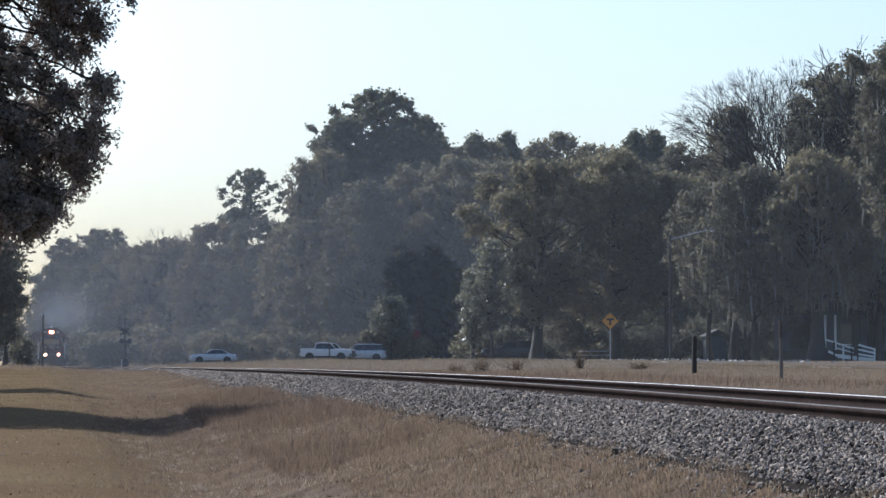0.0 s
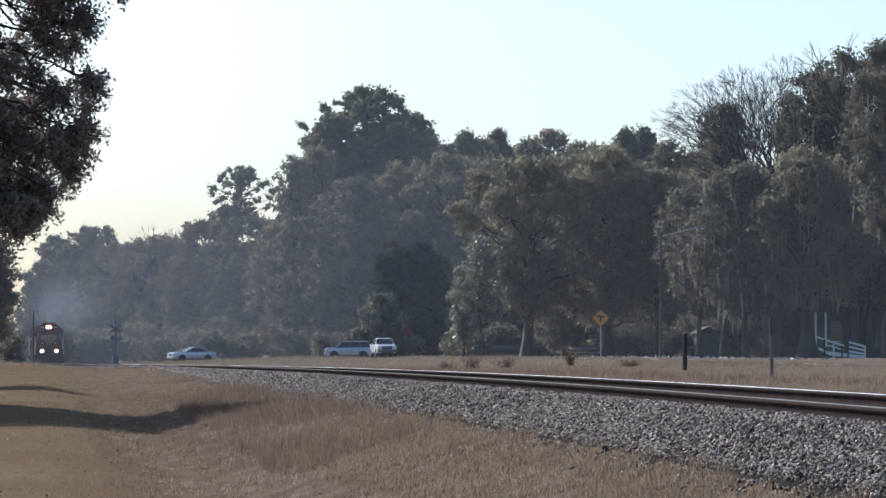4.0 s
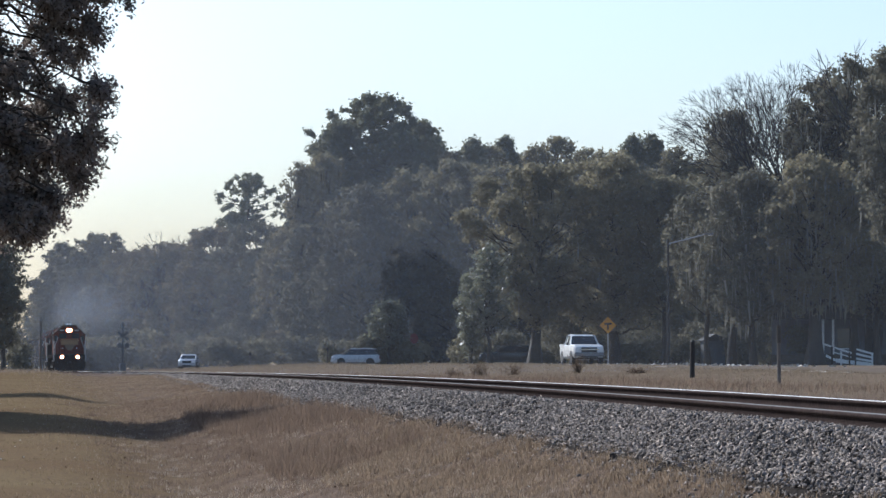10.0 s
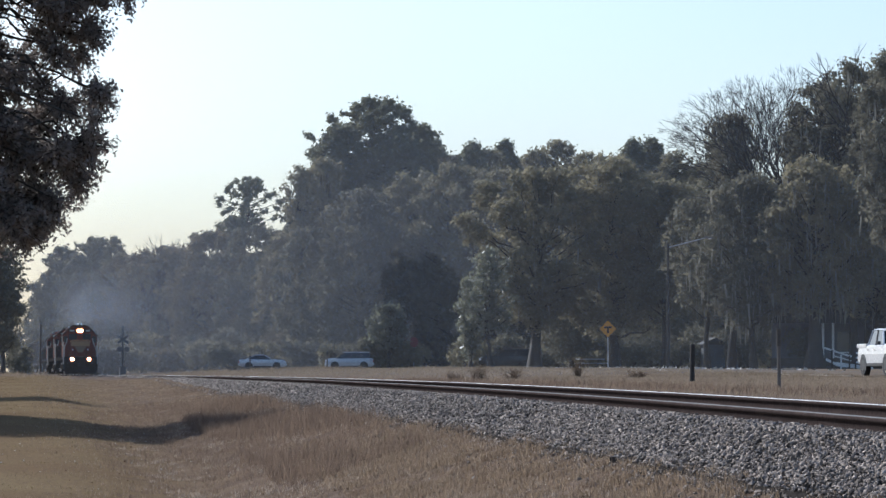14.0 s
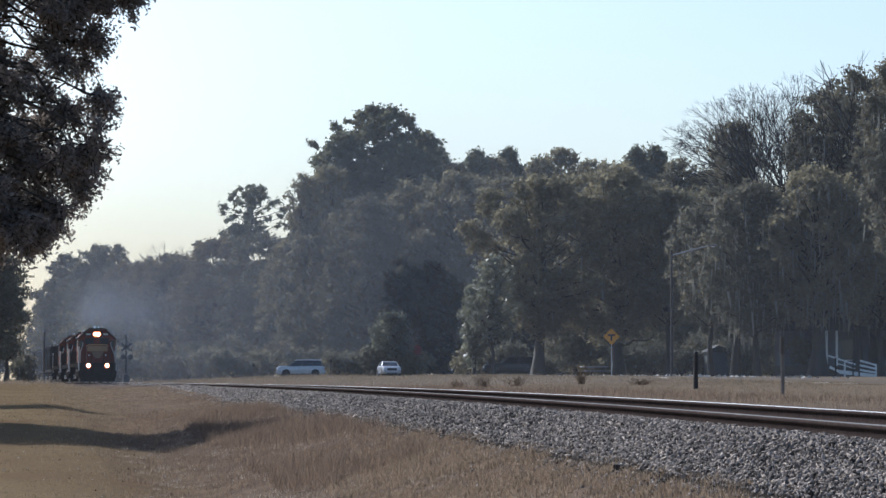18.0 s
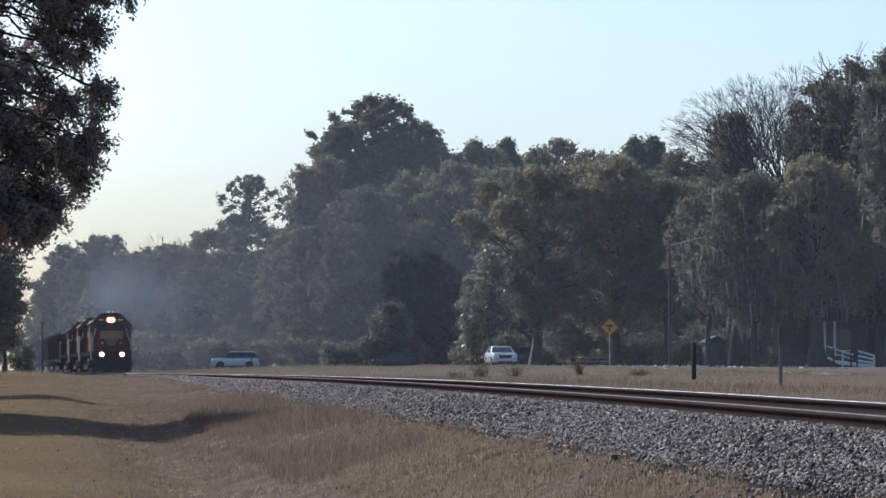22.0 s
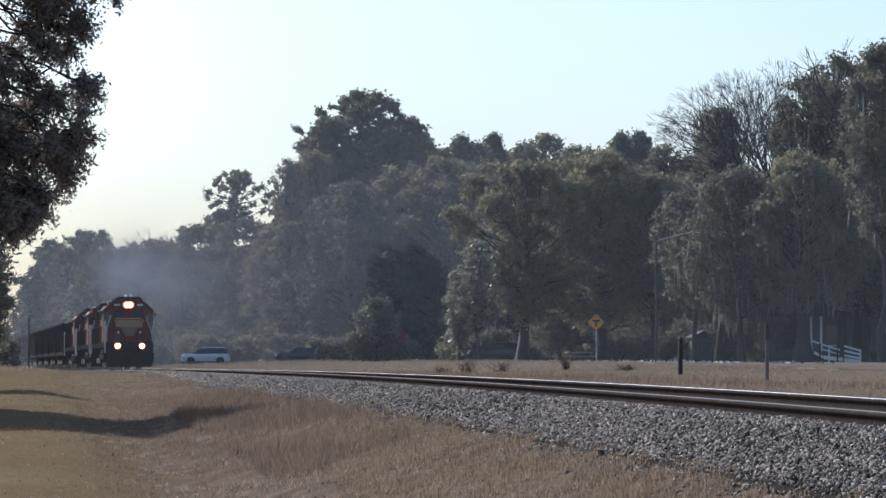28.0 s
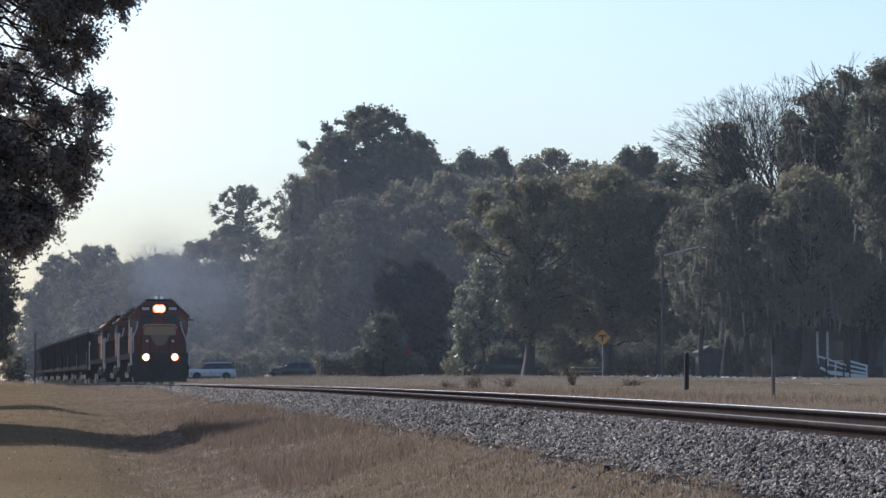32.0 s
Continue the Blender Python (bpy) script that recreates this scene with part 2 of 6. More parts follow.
shine_dimmed = mat("rail head with glint dimmed", (0.17, 0.16, 0.15), (0.13, 0.122, 0.115), 0.7, scale=2, fine=20, bump=0.0, spec=0.15)
tie_m = mat("weathered tie wood", (0.11, 0.085, 0.065), (0.07, 0.055, 0.045), 0.9, scale=5, fine=40, bump=0.4)

sy = np.concatenate([np.arange(-60, 120, 1.5), np.arange(120, 601, 5.0)])


def along(profile, name, material, ys=sy, lift=0.0, smooth=False, parent=None, label=""):
    """Sweeps a cross section of (offset, height over the rail head) along the track."""
    prof = np.array(profile, float)
    k = len(prof)
    v = np.zeros((len(ys), k, 3))
    v[:, :, 0] = track_x(ys)[:, None] + prof[None, :, 0]
    v[:, :, 1] = ys[:, None]
    v[:, :, 2] = rail_z(ys)[:, None] + prof[None, :, 1] + lift
    i = (np.arange(len(ys) - 1)[:, None] * k + np.arange(k)[None, :])
    j = (np.arange(len(ys) - 1)[:, None] * k + (np.arange(k)[None, :] + 1) % k)
    f = np.stack([i, j, j + k, i + k], 2).reshape(-1, 4)
    return raw(name, v.reshape(-1, 3), f, material, parent, smooth, label)


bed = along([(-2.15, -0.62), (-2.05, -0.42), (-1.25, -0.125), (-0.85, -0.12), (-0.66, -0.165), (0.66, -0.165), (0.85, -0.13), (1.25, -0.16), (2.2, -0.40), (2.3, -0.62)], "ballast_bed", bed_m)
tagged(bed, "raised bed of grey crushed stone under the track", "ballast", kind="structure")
for side in (-0.7535, 0.7535):
    rail = along([(side + a, b) for a, b in ((-0.075, -0.17), (0.075, -0.17), (0.07, -0.155), (0.012, -0.14), (0.012, -0.045), (0.036, -0.035),
                                             (0.036, -0.006), (-0.036, -0.006), (-0.036, -0.035), (-0.012, -0.045), (-0.012, -0.14), (-0.07, -0.155))], "rail", steel)
    tagged(rail, "rusty steel rail with a shiny worn head", "rail", group="running rails")
    along([(side - 0.034, -0.0055), (side - 0.026, 0.0), (side + 0.026, 0.0), (side + 0.034, -0.0055)], "rail_head", shine if side > 0 else shine_dimmed, parent=rail, label="polished running surface")

# ---- ties ----
bm = box(B(), -1.3, -0.11, -0.30, 1.3, 0.11, -0.172, 0.008)
tie0 = part("tie", bm, tie_m, None)
tagged(tie0, "dark weathered wooden tie in grey ballast", "railway tie", group="ties under the rails")
tie_ys = np.arange(14, 130, 0.52)


def on_track(y, lift=0.0):
    s = float(track_x(y + 0.5) - track_x(y - 0.5))
    return pose(float(track_x(y)), float(y), float(rail_z(y)) + lift, 0, 0, math.degrees(math.atan(-s)))


for k, y in enumerate(tie_ys):
    m = on_track(y)
    if k:
        copy_thing(tie0, m)
    else:
        tie0.matrix_basis = m

# ---- trees ----
bark = mat("grey brown bark", (0.07, 0.058, 0.046), (0.048, 0.04, 0.033), 0.95, scale=3, fine=25, bump=0.6)
bare_bark = mat("bare grey twigs", (0.055, 0.048, 0.044), (0.04, 0.035, 0.032), 0.9, scale=3, fine=25, bump=0.3)
leaf_dark = varied(mat("dark evergreen leaves", (0.13, 0.128, 0.10), (0.103, 0.103, 0.082), 0.9, scale=0.3, fine=3, bump=0, c3=(0.16, 0.145, 0.11), spec=0.0, translucent=(0.225, 0.205, 0.145)), 0.3)
leaf_oak = varied(mat("live oak leaves", (0.18, 0.168, 0.122), (0.142, 0.135, 0.10), 0.9, scale=0.35, fine=3, bump=0, c3=(0.19, 0.165, 0.112), spec=0.0, translucent=(0.33, 0.29, 0.18)), 0.3)
leaf_pine = varied(mat("pine needles", (0.125, 0.136, 0.102), (0.098, 0.108, 0.082), 0.9, scale=0.4, fine=3, bump=0, c3=(0.15, 0.14, 0.095), spec=0.0, translucent=(0.26, 0.255, 0.165)), 0.3)
leaf_brown = varied(mat("thin winter foliage", (0.161, 0.138, 0.103), (0.132, 0.121, 0.092), 0.9, scale=0.4, fine=3, bump=0, c3=(0.115, 0.109, 0.0805), spec=0.0, translucent=(0.253, 0.207, 0.132)), 0.4)
moss_m = varied(mat("grey hanging moss", (0.30, 0.29, 0.25), (0.23, 0.225, 0.19), 0.9, scale=2, fine=20, bump=0, translucent=(0.2, 0.19, 0.15)), 0.3)

leaf_pale = varied(mat("pale glossy leaves", (0.165, 0.165, 0.132), (0.125, 0.127, 0.102), 0.45, scale=0.6, fine=3, bump=0, spec=0.5, translucent=(0.25, 0.25, 0.16)), 0.35)


def quads(c, size, r, aspect=0.62, droop=0.0):
    """Small leaf-shaped quads at the places c, turned by chance."""
    n = len(c)
    a = r.normal(size=(n, 3))
    a[:, 2] -= droop
    a /= np.linalg.norm(a, axis=1)[:, None]
    b = np.cross(a, r.normal(size=(n, 3)))
    b /= np.linalg.norm(b, axis=1)[:, None] + 1e-9
    s = (size * r.uniform(0.6, 1.35, n))[:, None]
    a, b = a * s, b * s * aspect
    v = np.stack([c - a * 0.5, c + b * 0.5 - a * 0.06, c + a * 0.5, c - b * 0.5 + a * 0.08], 1)
    return v.reshape(-1, 3), np.arange(4 * n).reshape(-1, 4)


def tubes(lines, seg=6):
    """Tapered limbs: each line is a list of (point, radius)."""
    vs, fs, k = [], [], 0
    for line in lines:
        pts = np.array([p for p, _ in line], float)
        d = np.gradient(pts, axis=0)
        d /= np.linalg.norm(d, axis=1)[:, None] + 1e-9
        up = np.where(np.abs(d[:, 2:3]) > 0.9, np.array([[1.0, 0, 0]]), np.array([[0, 0, 1.0]]))
        a = np.cross(d, up)
        a /= np.linalg.norm(a, axis=1)[:, None] + 1e-9
        b = np.cross(d, a)
        ang = np.arange(seg) * 2 * np.pi / seg
        rad = np.array([q for _, q in line])[:, None, None]
        ring = pts[:, None, :] + rad * (np.cos(ang)[None, :, None] * a[:, None, :] + np.sin(ang)[None, :, None] * b[:, None, :])
        m = len(line)
        vs.append(ring.reshape(-1, 3))
        i = (np.arange(m - 1)[:, None] * seg + np.arange(seg)[None, :]) + k
        j = (np.arange(m - 1)[:, None] * seg + (np.arange(seg)[None, :] + 1) % seg) + k
        fs.append(np.stack([i, j, j + seg, i + seg], 2).reshape(-1, 4))
        k += m * seg
    return np.concatenate(vs), np.concatenate(fs)


def bent(p, q, r0, r1, r, wob=0.12, steps=4):
    """A limb from p to q that wavers a little."""
    p, q = np.array(p, float), np.array(q, float)
    L = np.linalg.norm(q - p)
    out = []
    for k in range(steps + 1):
        s = k / steps
        w = r.normal(size=3) * L * wob * s * (1 - s)
        out.append((p + (q - p) * s + w, r0 + (r1 - r0) * s))
    return out


def leaflets(c, out, size, r):
    """Small three-cornered leaf sprays at the places c, facing more or less outwards."""
    n = len(c)
    nm = out + r.normal(size=(n, 3)) * 0.55
    nm /= np.linalg.norm(nm, axis=1)[:, None] + 1e-9
    a = np.cross(nm, r.normal(size=(n, 3)))
    a /= np.linalg.norm(a, axis=1)[:, None] + 1e-9
    b = np.cross(nm, a)
    s = (size * r.uniform(0.6, 1.4, n))[:, None]
    v = np.stack([c + a * s * 0.62, c - a * s * 0.38 + b * s * 0.46, c - a * s * 0.38 - b * s * 0.46], 1)
    return v.reshape(-1, 3), np.arange(3 * n).reshape(-1, 3)


def lobes_of(kind, h, rad, low, r, airy=False, umbrella=False):
    """Boughs of a crown: centre, radius across, radius up."""
    out = []
    if kind == "shrub":
        for k in range(9):
            a, d = r.uniform(0, 6.28), rad * math.sqrt(r.uniform(0, 0.6))
            q = rad * r.uniform(0.32, 0.5)
            out.append((d * math.cos(a), d * math.sin(a), h * r.uniform(0.2, 0.72), q, min(q, h * 0.35)))
        return out
    if kind == "pine":
        prof = ((0, 0.45), (0.15, 0.92), (0.35, 1.12), (0.55, 1.1), (0.72, 0.93), (0.86, 0.7), (0.95, 0.44), (1, 0.16)) if not umbrella else \
            ((0, 0.9), (0.12, 0.6), (0.25, 0.95), (0.45, 1.12), (0.65, 1.08), (0.82, 0.84), (0.94, 0.52), (1, 0.2))
        n, q0, q1 = (60 if umbrella else int(40 + 25 * rad)), 0.45, 0.9
        shell = 0.6
    else:
        prof = ((0, 0.6), (0.12, 0.92), (0.35, 1.12), (0.6, 1.1), (0.8, 0.9), (0.92, 0.64), (1, 0.28))
        n, q0, q1 = (int(24 + 11 * rad), 0.4, 0.95) if airy else (int(22 + 7 * rad), 0.7, 1.5)
        shell = 0.6
    n = int(n * min(max((h - low) / (2.2 * rad), 0.85), 1.4))
    ps, pr = [p[0] for p in prof], [p[1] for p in prof]
    wob = r.uniform(0, 6.28, 3)
    fine = np.linspace(0, 1, 80)          # boughs spread evenly over the crown's surface
    env_ = np.interp(fine, ps, pr)
    area = np.cumsum(env_ * np.sqrt(1 + (np.gradient(env_, fine) * rad / max(h - low, 1)) ** 2) + 0.03)
    for k in range(n):
        s = float(np.interp((k + 0.5) / n * area[-1], area, fine))
        inner = k % 4 == 3
        a = k * 2.39996 + r.uniform(-0.3, 0.3)
        env = rad * float(np.interp(s, ps, pr)) * (1 + 0.13 * math.sin(2 * a + wob[0]) + 0.10 * math.sin(3 * a + wob[1] + 5 * s))
        q = r.uniform(q0, q1) * min(1.1 if kind == "pine" else 1.0, 0.45 + rad / 8)
        d = max(env - q * 0.7, 0) * (r.uniform(0, 0.55) if inner else shell + (1 - shell) * math.sqrt(r.uniform()))
        z = low + (h - low) * s
        out.append((d * math.cos(a), d * math.sin(a), min(z, h - q * 0.55), q, q * (0.6 if kind == "pine" else r.uniform(0.6, 0.9))))
    return out


def tree(kind, x, y, h, rad, low, seed, label="", leafmat=None, moss=0, name="tree", airy=False, umbrella=False, dens=1.0, deep=False, stout=0.0, size=None):
    """A tree: tapered trunk with limbs, boughs of leaf clumps and, on old oaks, hanging moss."""
    r = np.random.default_rng(seed)
    base = new(name)
    base.empty_display_size = 0.3
    base.location = (x, y, float(land(x, y)) - 0.05)
    base.rotation_euler = (0, 0, r.uniform(0, 6.28))
    lobes = lobes_of(kind, h, rad, low, r, airy, umbrella)
    tr = stout or 0.013 * h + 0.08
    if kind != "shrub":
        top = h * (0.95 if kind == "pine" else 0.72)
        trunk = bent((0, 0, 0), (r.normal() * 0.3, r.normal() * 0.3, top), tr, tr * 0.22, r, 0.05, 7)
        trunk[0] = (trunk[0][0], tr * 1.5)
        lines = [trunk]
        for cx, cy, cz, q, _ in lobes[::2 if deep else 1]:
            z0 = max(min(cz * 0.74, top * 0.95), h * 0.15) if kind != "pine" else max(min(cz - 0.25 * math.hypot(cx, cy), top * 0.97), h * 0.2)
            s = z0 / top
            at = trunk[min(int(s * 7), 6)][0]
            lines.append(bent((at[0], at[1], z0), (cx, cy, cz), tr * 0.34 * (1 - 0.6 * s), 0.025, r, 0.16, 4))
    else:
        lines = [bent((0, 0, 0), (cx * 0.8, cy * 0.8, cz), 0.05, 0.015, r, 0.1, 3) for cx, cy, cz, q, _ in lobes]
    v, f = tubes(lines, 5)
    raw("trunk", v, f, bark, base, smooth=True)
    # clumps sit on the boughs, more of them above than below
    leaf = size or (0.55 if deep else 0.32 if y > 320 else 0.23)
    pads, mids = [], []
    for cx, cy, cz, q, qz in lobes:
        k = max(int((5 if deep else 10.5 if y > 320 else 15) * q * q / 0.5), 4)
        d = r.normal(size=(k, 3))
        d[:, 2] += 0.45
        d /= np.linalg.norm(d, axis=1)[:, None]
        pads.append(np.array([cx, cy, cz]) + d * np.array([q, q, qz]) * r.uniform(0.55, 1.0, (k, 1)))
        mids.append(d)
    pads, mids = np.concatenate(pads), np.concatenate(mids)
    per = max(int((8 if airy else 10) * dens * (0.7 if deep else 1)), 4)
    w = 0.13 + 0.05 * (kind == "oak") + (0.2 if deep else 0.0) + (0.08 if kind == "shrub" else 0.0)
    off = r.normal(size=(len(pads) * per, 3)) * np.array([w, w, w * 0.7])
    c = np.repeat(pads, per, 0) + off
    c[:, 2] = np.maximum(c[:, 2], 0.12)
    out = np.repeat(mids, per, 0) * 0.7 + off / w * 0.3 + np.array([0, 0, 0.25])
    # loose sprigs stand out beyond the clumps
    k = len(pads) * (2 if deep else 4)
    i = r.integers(0, len(pads), k)
    tip = pads[i] + mids[i] * r.uniform(0.05, 0.5, (k, 1)) + r.normal(size=(k, 3)) * 0.16
    tip[:, 2] = np.maximum(tip[:, 2], 0.12)
    c, out = np.concatenate([c, tip]), np.concatenate([out, mids[i] + r.normal(size=(k, 3)) * 0.5])
    v, f = leaflets(c, out, leaf, r)
    raw("crown", v, f, leafmat or leaf_oak, base)
    if moss:
        k = int(moss * 0.9)
        at = pads[r.integers(0, len(pads), k)] + r.normal(size=(k, 3)) * 0.3
        ln, w, a = r.uniform(0.4, 1.9, k), r.uniform(0.02, 0.085, k), r.uniform(0, 6.28, k)
        ln = np.minimum(ln, np.maximum(at[:, 2] - 1.5, 0.2))
        side = np.stack([np.cos(a) * w, np.sin(a) * w, 0 * a], 1)
        dn = np.stack([r.normal(size=k) * 0.1, r.normal(size=k) * 0.1, -ln], 1)
        v = np.stack([at - side, at + side, at + dn * 0.6 + side * 0.8, at + dn, at + dn * 0.55 - side * 0.9], 1).reshape(-1, 3)
        tagged(raw("hanging_moss", v, np.arange(5 * k).reshape(-1, 5), moss_m, base), "grey strands of hanging moss", kind="stuff")
    tagged(base, label, "tree" if kind != "shrub" else "shrub", group="trees beyond the road" if kind != "shrub" else "undergrowth")
    return base


def bare_tree(x, y, h, seed, label, fan=0.5, lean=0.0, depth=7):
    """A leafless tree: limbs that fork again and again into fine twigs, spreading like a fan."""
    r = np.random.default_rng(seed)
    base = new("bare_tree")
    base.empty_display_size = 0.3
    base.location = (x, y, float(land(x, y)) - 0.05)
    lines = []

    def grow(p, d, ln, rad, lev):
        e = d + r.normal(size=3) * 0.2
        e[2] += 0.05
        q = p + e / np.linalg.norm(e) * ln
        lines.append(bent(p, q, rad, rad * 0.74, r, 0.25, 3 if lev > 2 else 2))
        if lev == 0:
            return
        turn = r.uniform(0, 6.28)
        k = 3 if lev >= depth - 1 else 2 + int(r.uniform() < 0.3)
        for i in range(k):
            a = turn + i * 6.283 / k + r.uniform(-0.5, 0.5)
            u = np.cross(d, [0.3, 0.2, 1.0])
            u /= np.linalg.norm(u) + 1e-9
            w = np.cross(d, u)
            g = fan * r.uniform(0.55, 1.25) * (0.55 if i == 0 else 1)
            e = d + (math.cos(a) * u + math.sin(a) * w) * g
            e /= np.linalg.norm(e)
            grow(q, e, ln * r.uniform(0.62, 0.86), max(rad * (0.74 if i == 0 else 0.56), 0.011), lev - 1)

    d0 = np.array([lean * 0.4, r.normal() * 0.05, 1.0])
    grow(np.zeros(3), d0, h * 0.24, 0.017 * h, depth)
    v, f = tubes(lines, 3)
    v = v * (h / max(v[:, 2].max(), 1))
    v[:, 0] += lean * h * (np.clip(v[:, 2] / h, 0, 1) ** 2) * 0.8
    raw("branchwork", v, f, bare_bark, base)
    tagged(base, label, "tree", group="trees beyond the road")
    return base


tree("pine", 38.8, 361.9, 31.1, 6.9, 15.4, 11, label="tall pine with a broad rounded dark crown", leafmat=leaf_pine, dens=1.6)
tree("pine", 34.2, 358.4, 27.8, 3.0, 18.8, 12, label="tall pine with a rounded crown beside the broad one", leafmat=leaf_pine, dens=1.4)
tree("pine", 44.7, 365.3, 28.4, 2.9, 19.2, 13, label="tall pine with a rounded crown beside the broad one", leafmat=leaf_pine, dens=1.4)
tree("pine", 40.7, 356.7, 26.8, 4.5, 16.2, 14, label="tall pine with a broad rounded dark crown", leafmat=leaf_pine, dens=1.2)
tree("pine", 28.9, 433.0, 26.4, 3.9, 18.7, 17, label="lone pine with a flat rounded crown on a bare trunk", leafmat=leaf_pine, dens=1.3, umbrella=True)
tree("oak", 26.6, 431.2, 20.6, 2.0, 17.6, 18, label="small pine with ragged low boughs", leafmat=leaf_pine, airy=True)
tree("oak", 29.4, 350.8, 22.4, 2.0, 14.6, 15, label="tall tree with loose clumps of leaves", airy=True)
tree("oak", 32.1, 353.5, 23.5, 2.5, 15.3, 16, label="tall tree with loose clumps of leaves", airy=True)
tree("pine", 48.9, 352.6, 25.4, 2.0, 19.2, 20, label="tall pine with a narrow uneven dark crown", leafmat=leaf_pine)
tree("pine", 54.9, 367.9, 26.9, 1.6, 20.8, 21, label="tall pine with a narrow uneven dark crown", leafmat=leaf_pine)
tree("oak", 47.5, 358.9, 24.4, 2.2, 18.9, 22, label="tall tree with loose clumps of leaves", leafmat=leaf_dark, airy=True)
tree("oak", 51.3, 357.3, 25.0, 2.2, 18.9, 23, label="tall tree with loose clumps of leaves", airy=True)
tree("oak", 61.6, 370.9, 27.1, 2.7, 20.3, 24, label="tall tree with an open leafy top", airy=True)
tree("oak", 58.6, 369.4, 25.8, 2.0, 20.2, 25, label="tall tree with an open leafy top", airy=True)
tree("oak", 64.2, 364.4, 25.3, 2.9, 19.4, 26, label="tall tree with an open leafy top", airy=True)
tree("pine", 62.6, 328.1, 24.0, 1.6, 18.6, 27, label="tall pine with a narrow uneven dark crown", leafmat=leaf_pine)
tree("pine", 64.9, 329.7, 24.5, 1.3, 18.8, 28, label="tall pine with a narrow uneven dark crown", leafmat=leaf_pine)
tree("oak", 66.2, 323.3, 22.4, 2.5, 16.0, 29, label="tall tree with an open leafy top", airy=True)
tree("oak", 68.6, 320.7, 21.1, 2.9, 14.8, 30, label="tall tree with an open leafy top")
tree("oak", 60.2, 326.5, 22.0, 3.6, 13.8, 31, label="live oak with olive green leaves")
tree("oak", 30.9, 344.6, 15.3, 4.9, 2.6, 32, label="live oak with a dense dark green crown", leafmat=leaf_dark)
tree("oak", 34.7, 336.2, 19.0, 5.6, 1.9, 33, label="live oak with a dense dark green crown", leafmat=leaf_dark)
tree("oak", 41.1, 344.6, 21.2, 6.2, 2.0, 34, label="live oak with olive green leaves", leafmat=leaf_oak)
tree("oak", 38.6, 343.8, 14.3, 5.3, 1.3, 35, label="live oak with a dense dark green crown", leafmat=leaf_dark)
tree("oak", 45.7, 338.9, 22.0, 5.5, 2.6, 36, label="live oak with olive green leaves", leafmat=leaf_oak)
tree("oak", 44.6, 342.1, 15.6, 5.2, 1.4, 37, label="live oak with olive green leaves", leafmat=leaf_oak)
tree("oak", 49.7, 334.3, 21.1, 5.2, 2.5, 38, label="live oak with olive green leaves", leafmat=leaf_oak)
tree("oak", 53.7, 330.7, 20.5, 4.8, 2.5, 39, label="live oak with a dense dark green crown", leafmat=leaf_dark)
tree("oak", 58.6, 340.0, 21.4, 5.2, 2.6, 40, label="live oak with olive green leaves", leafmat=leaf_oak)
tree("oak", 57.8, 294.4, 18.3, 4.6, 2.2, 41, label="live oak with a dense dark green crown", leafmat=leaf_dark)
tree("oak", 64.0, 303.3, 17.8, 4.4, 2.3, 42, label="live oak with olive green leaves", leafmat=leaf_oak)
tree("oak", 39.0, 245.9, 15.6, 4.9, 3.8, 50, label="live oak with sunlit outer leaves and a thick trunk", stout=0.5, moss=160, dens=1.5)
tree("oak", 45.7, 247.8, 16.4, 5.0, 3.2, 51, label="live oak with olive green leaves", stout=0.45)
tree("oak", 34.0, 235.6, 9.1, 1.5, 3.0, 52, label="small oak with pale sunlit leaves", leafmat=leaf_pale, airy=True)
tree("oak", 32.8, 237.7, 6.9, 1.1, 1.4, 53, label="young oak with pale sunlit leaves", leafmat=leaf_pale, airy=True)
tree("oak", 44.1, 258.3, 9.4, 3.7, 1.4, 54, label="dark spreading tree beside the road", leafmat=leaf_dark)
tree("oak", 49.3, 245.1, 14.4, 3.8, 5.0, 55, label="live oak with olive green leaves")
tree("oak", 47.5, 221.0, 12.2, 3.2, 4.5, 56, label="live oak hung with grey moss", moss=400, leafmat=leaf_dark)
tree("oak", 49.6, 222.6, 18.1, 2.0, 12.2, 57, label="oak with a high leafy crown among bare limbs", leafmat=leaf_dark, airy=True, dens=1.3)
tree("oak", 48.4, 210.5, 12.8, 3.3, 3.3, 58, label="old live oak hung with grey moss", moss=800, leafmat=leaf_dark)
tree("oak", 56.8, 215.6, 21.3, 4.8, 6.1, 59, label="old live oak with a high crown and hanging moss", moss=500, airy=True, dens=1.6, leafmat=leaf_dark)
tree("oak", 55.7, 219.0, 20.3, 2.4, 12.2, 60, label="old live oak with a high crown and hanging moss", moss=250, airy=True, dens=1.4, leafmat=leaf_dark)
tree("oak", 54.8, 197.5, 20.3, 2.7, 8.5, 61, label="old live oak with a high crown and hanging moss", moss=250, dens=1.2, leafmat=leaf_dark)
tree("oak", 52.0, 207.6, 13.8, 4.0, 4.3, 62, label="old live oak hung with grey moss and a thick trunk", moss=900, stout=0.6)
tree("oak", 58.1, 214.3, 13.6, 3.4, 4.0, 63, label="live oak hung with grey moss", moss=400)
tree("oak", 56.2, 233.3, 12.9, 3.9, 3.0, 64, label="live oak with a dense dark green crown", leafmat=leaf_dark)
tree("oak", 61.1, 235.2, 13.1, 3.9, 3.1, 65, label="live oak with a dense dark green crown", leafmat=leaf_dark)
tree("oak", 36.0, 323.0, 6.5, 2.1, 2.4, 90, label="pale leafy bush beside the road sign", leafmat=leaf_pale, airy=True)
tree("oak", 9.5, 511.9, 21.7, 5.7, 3.6, 66, label="distant tree with a dark rounded crown", leafmat=leaf_dark)
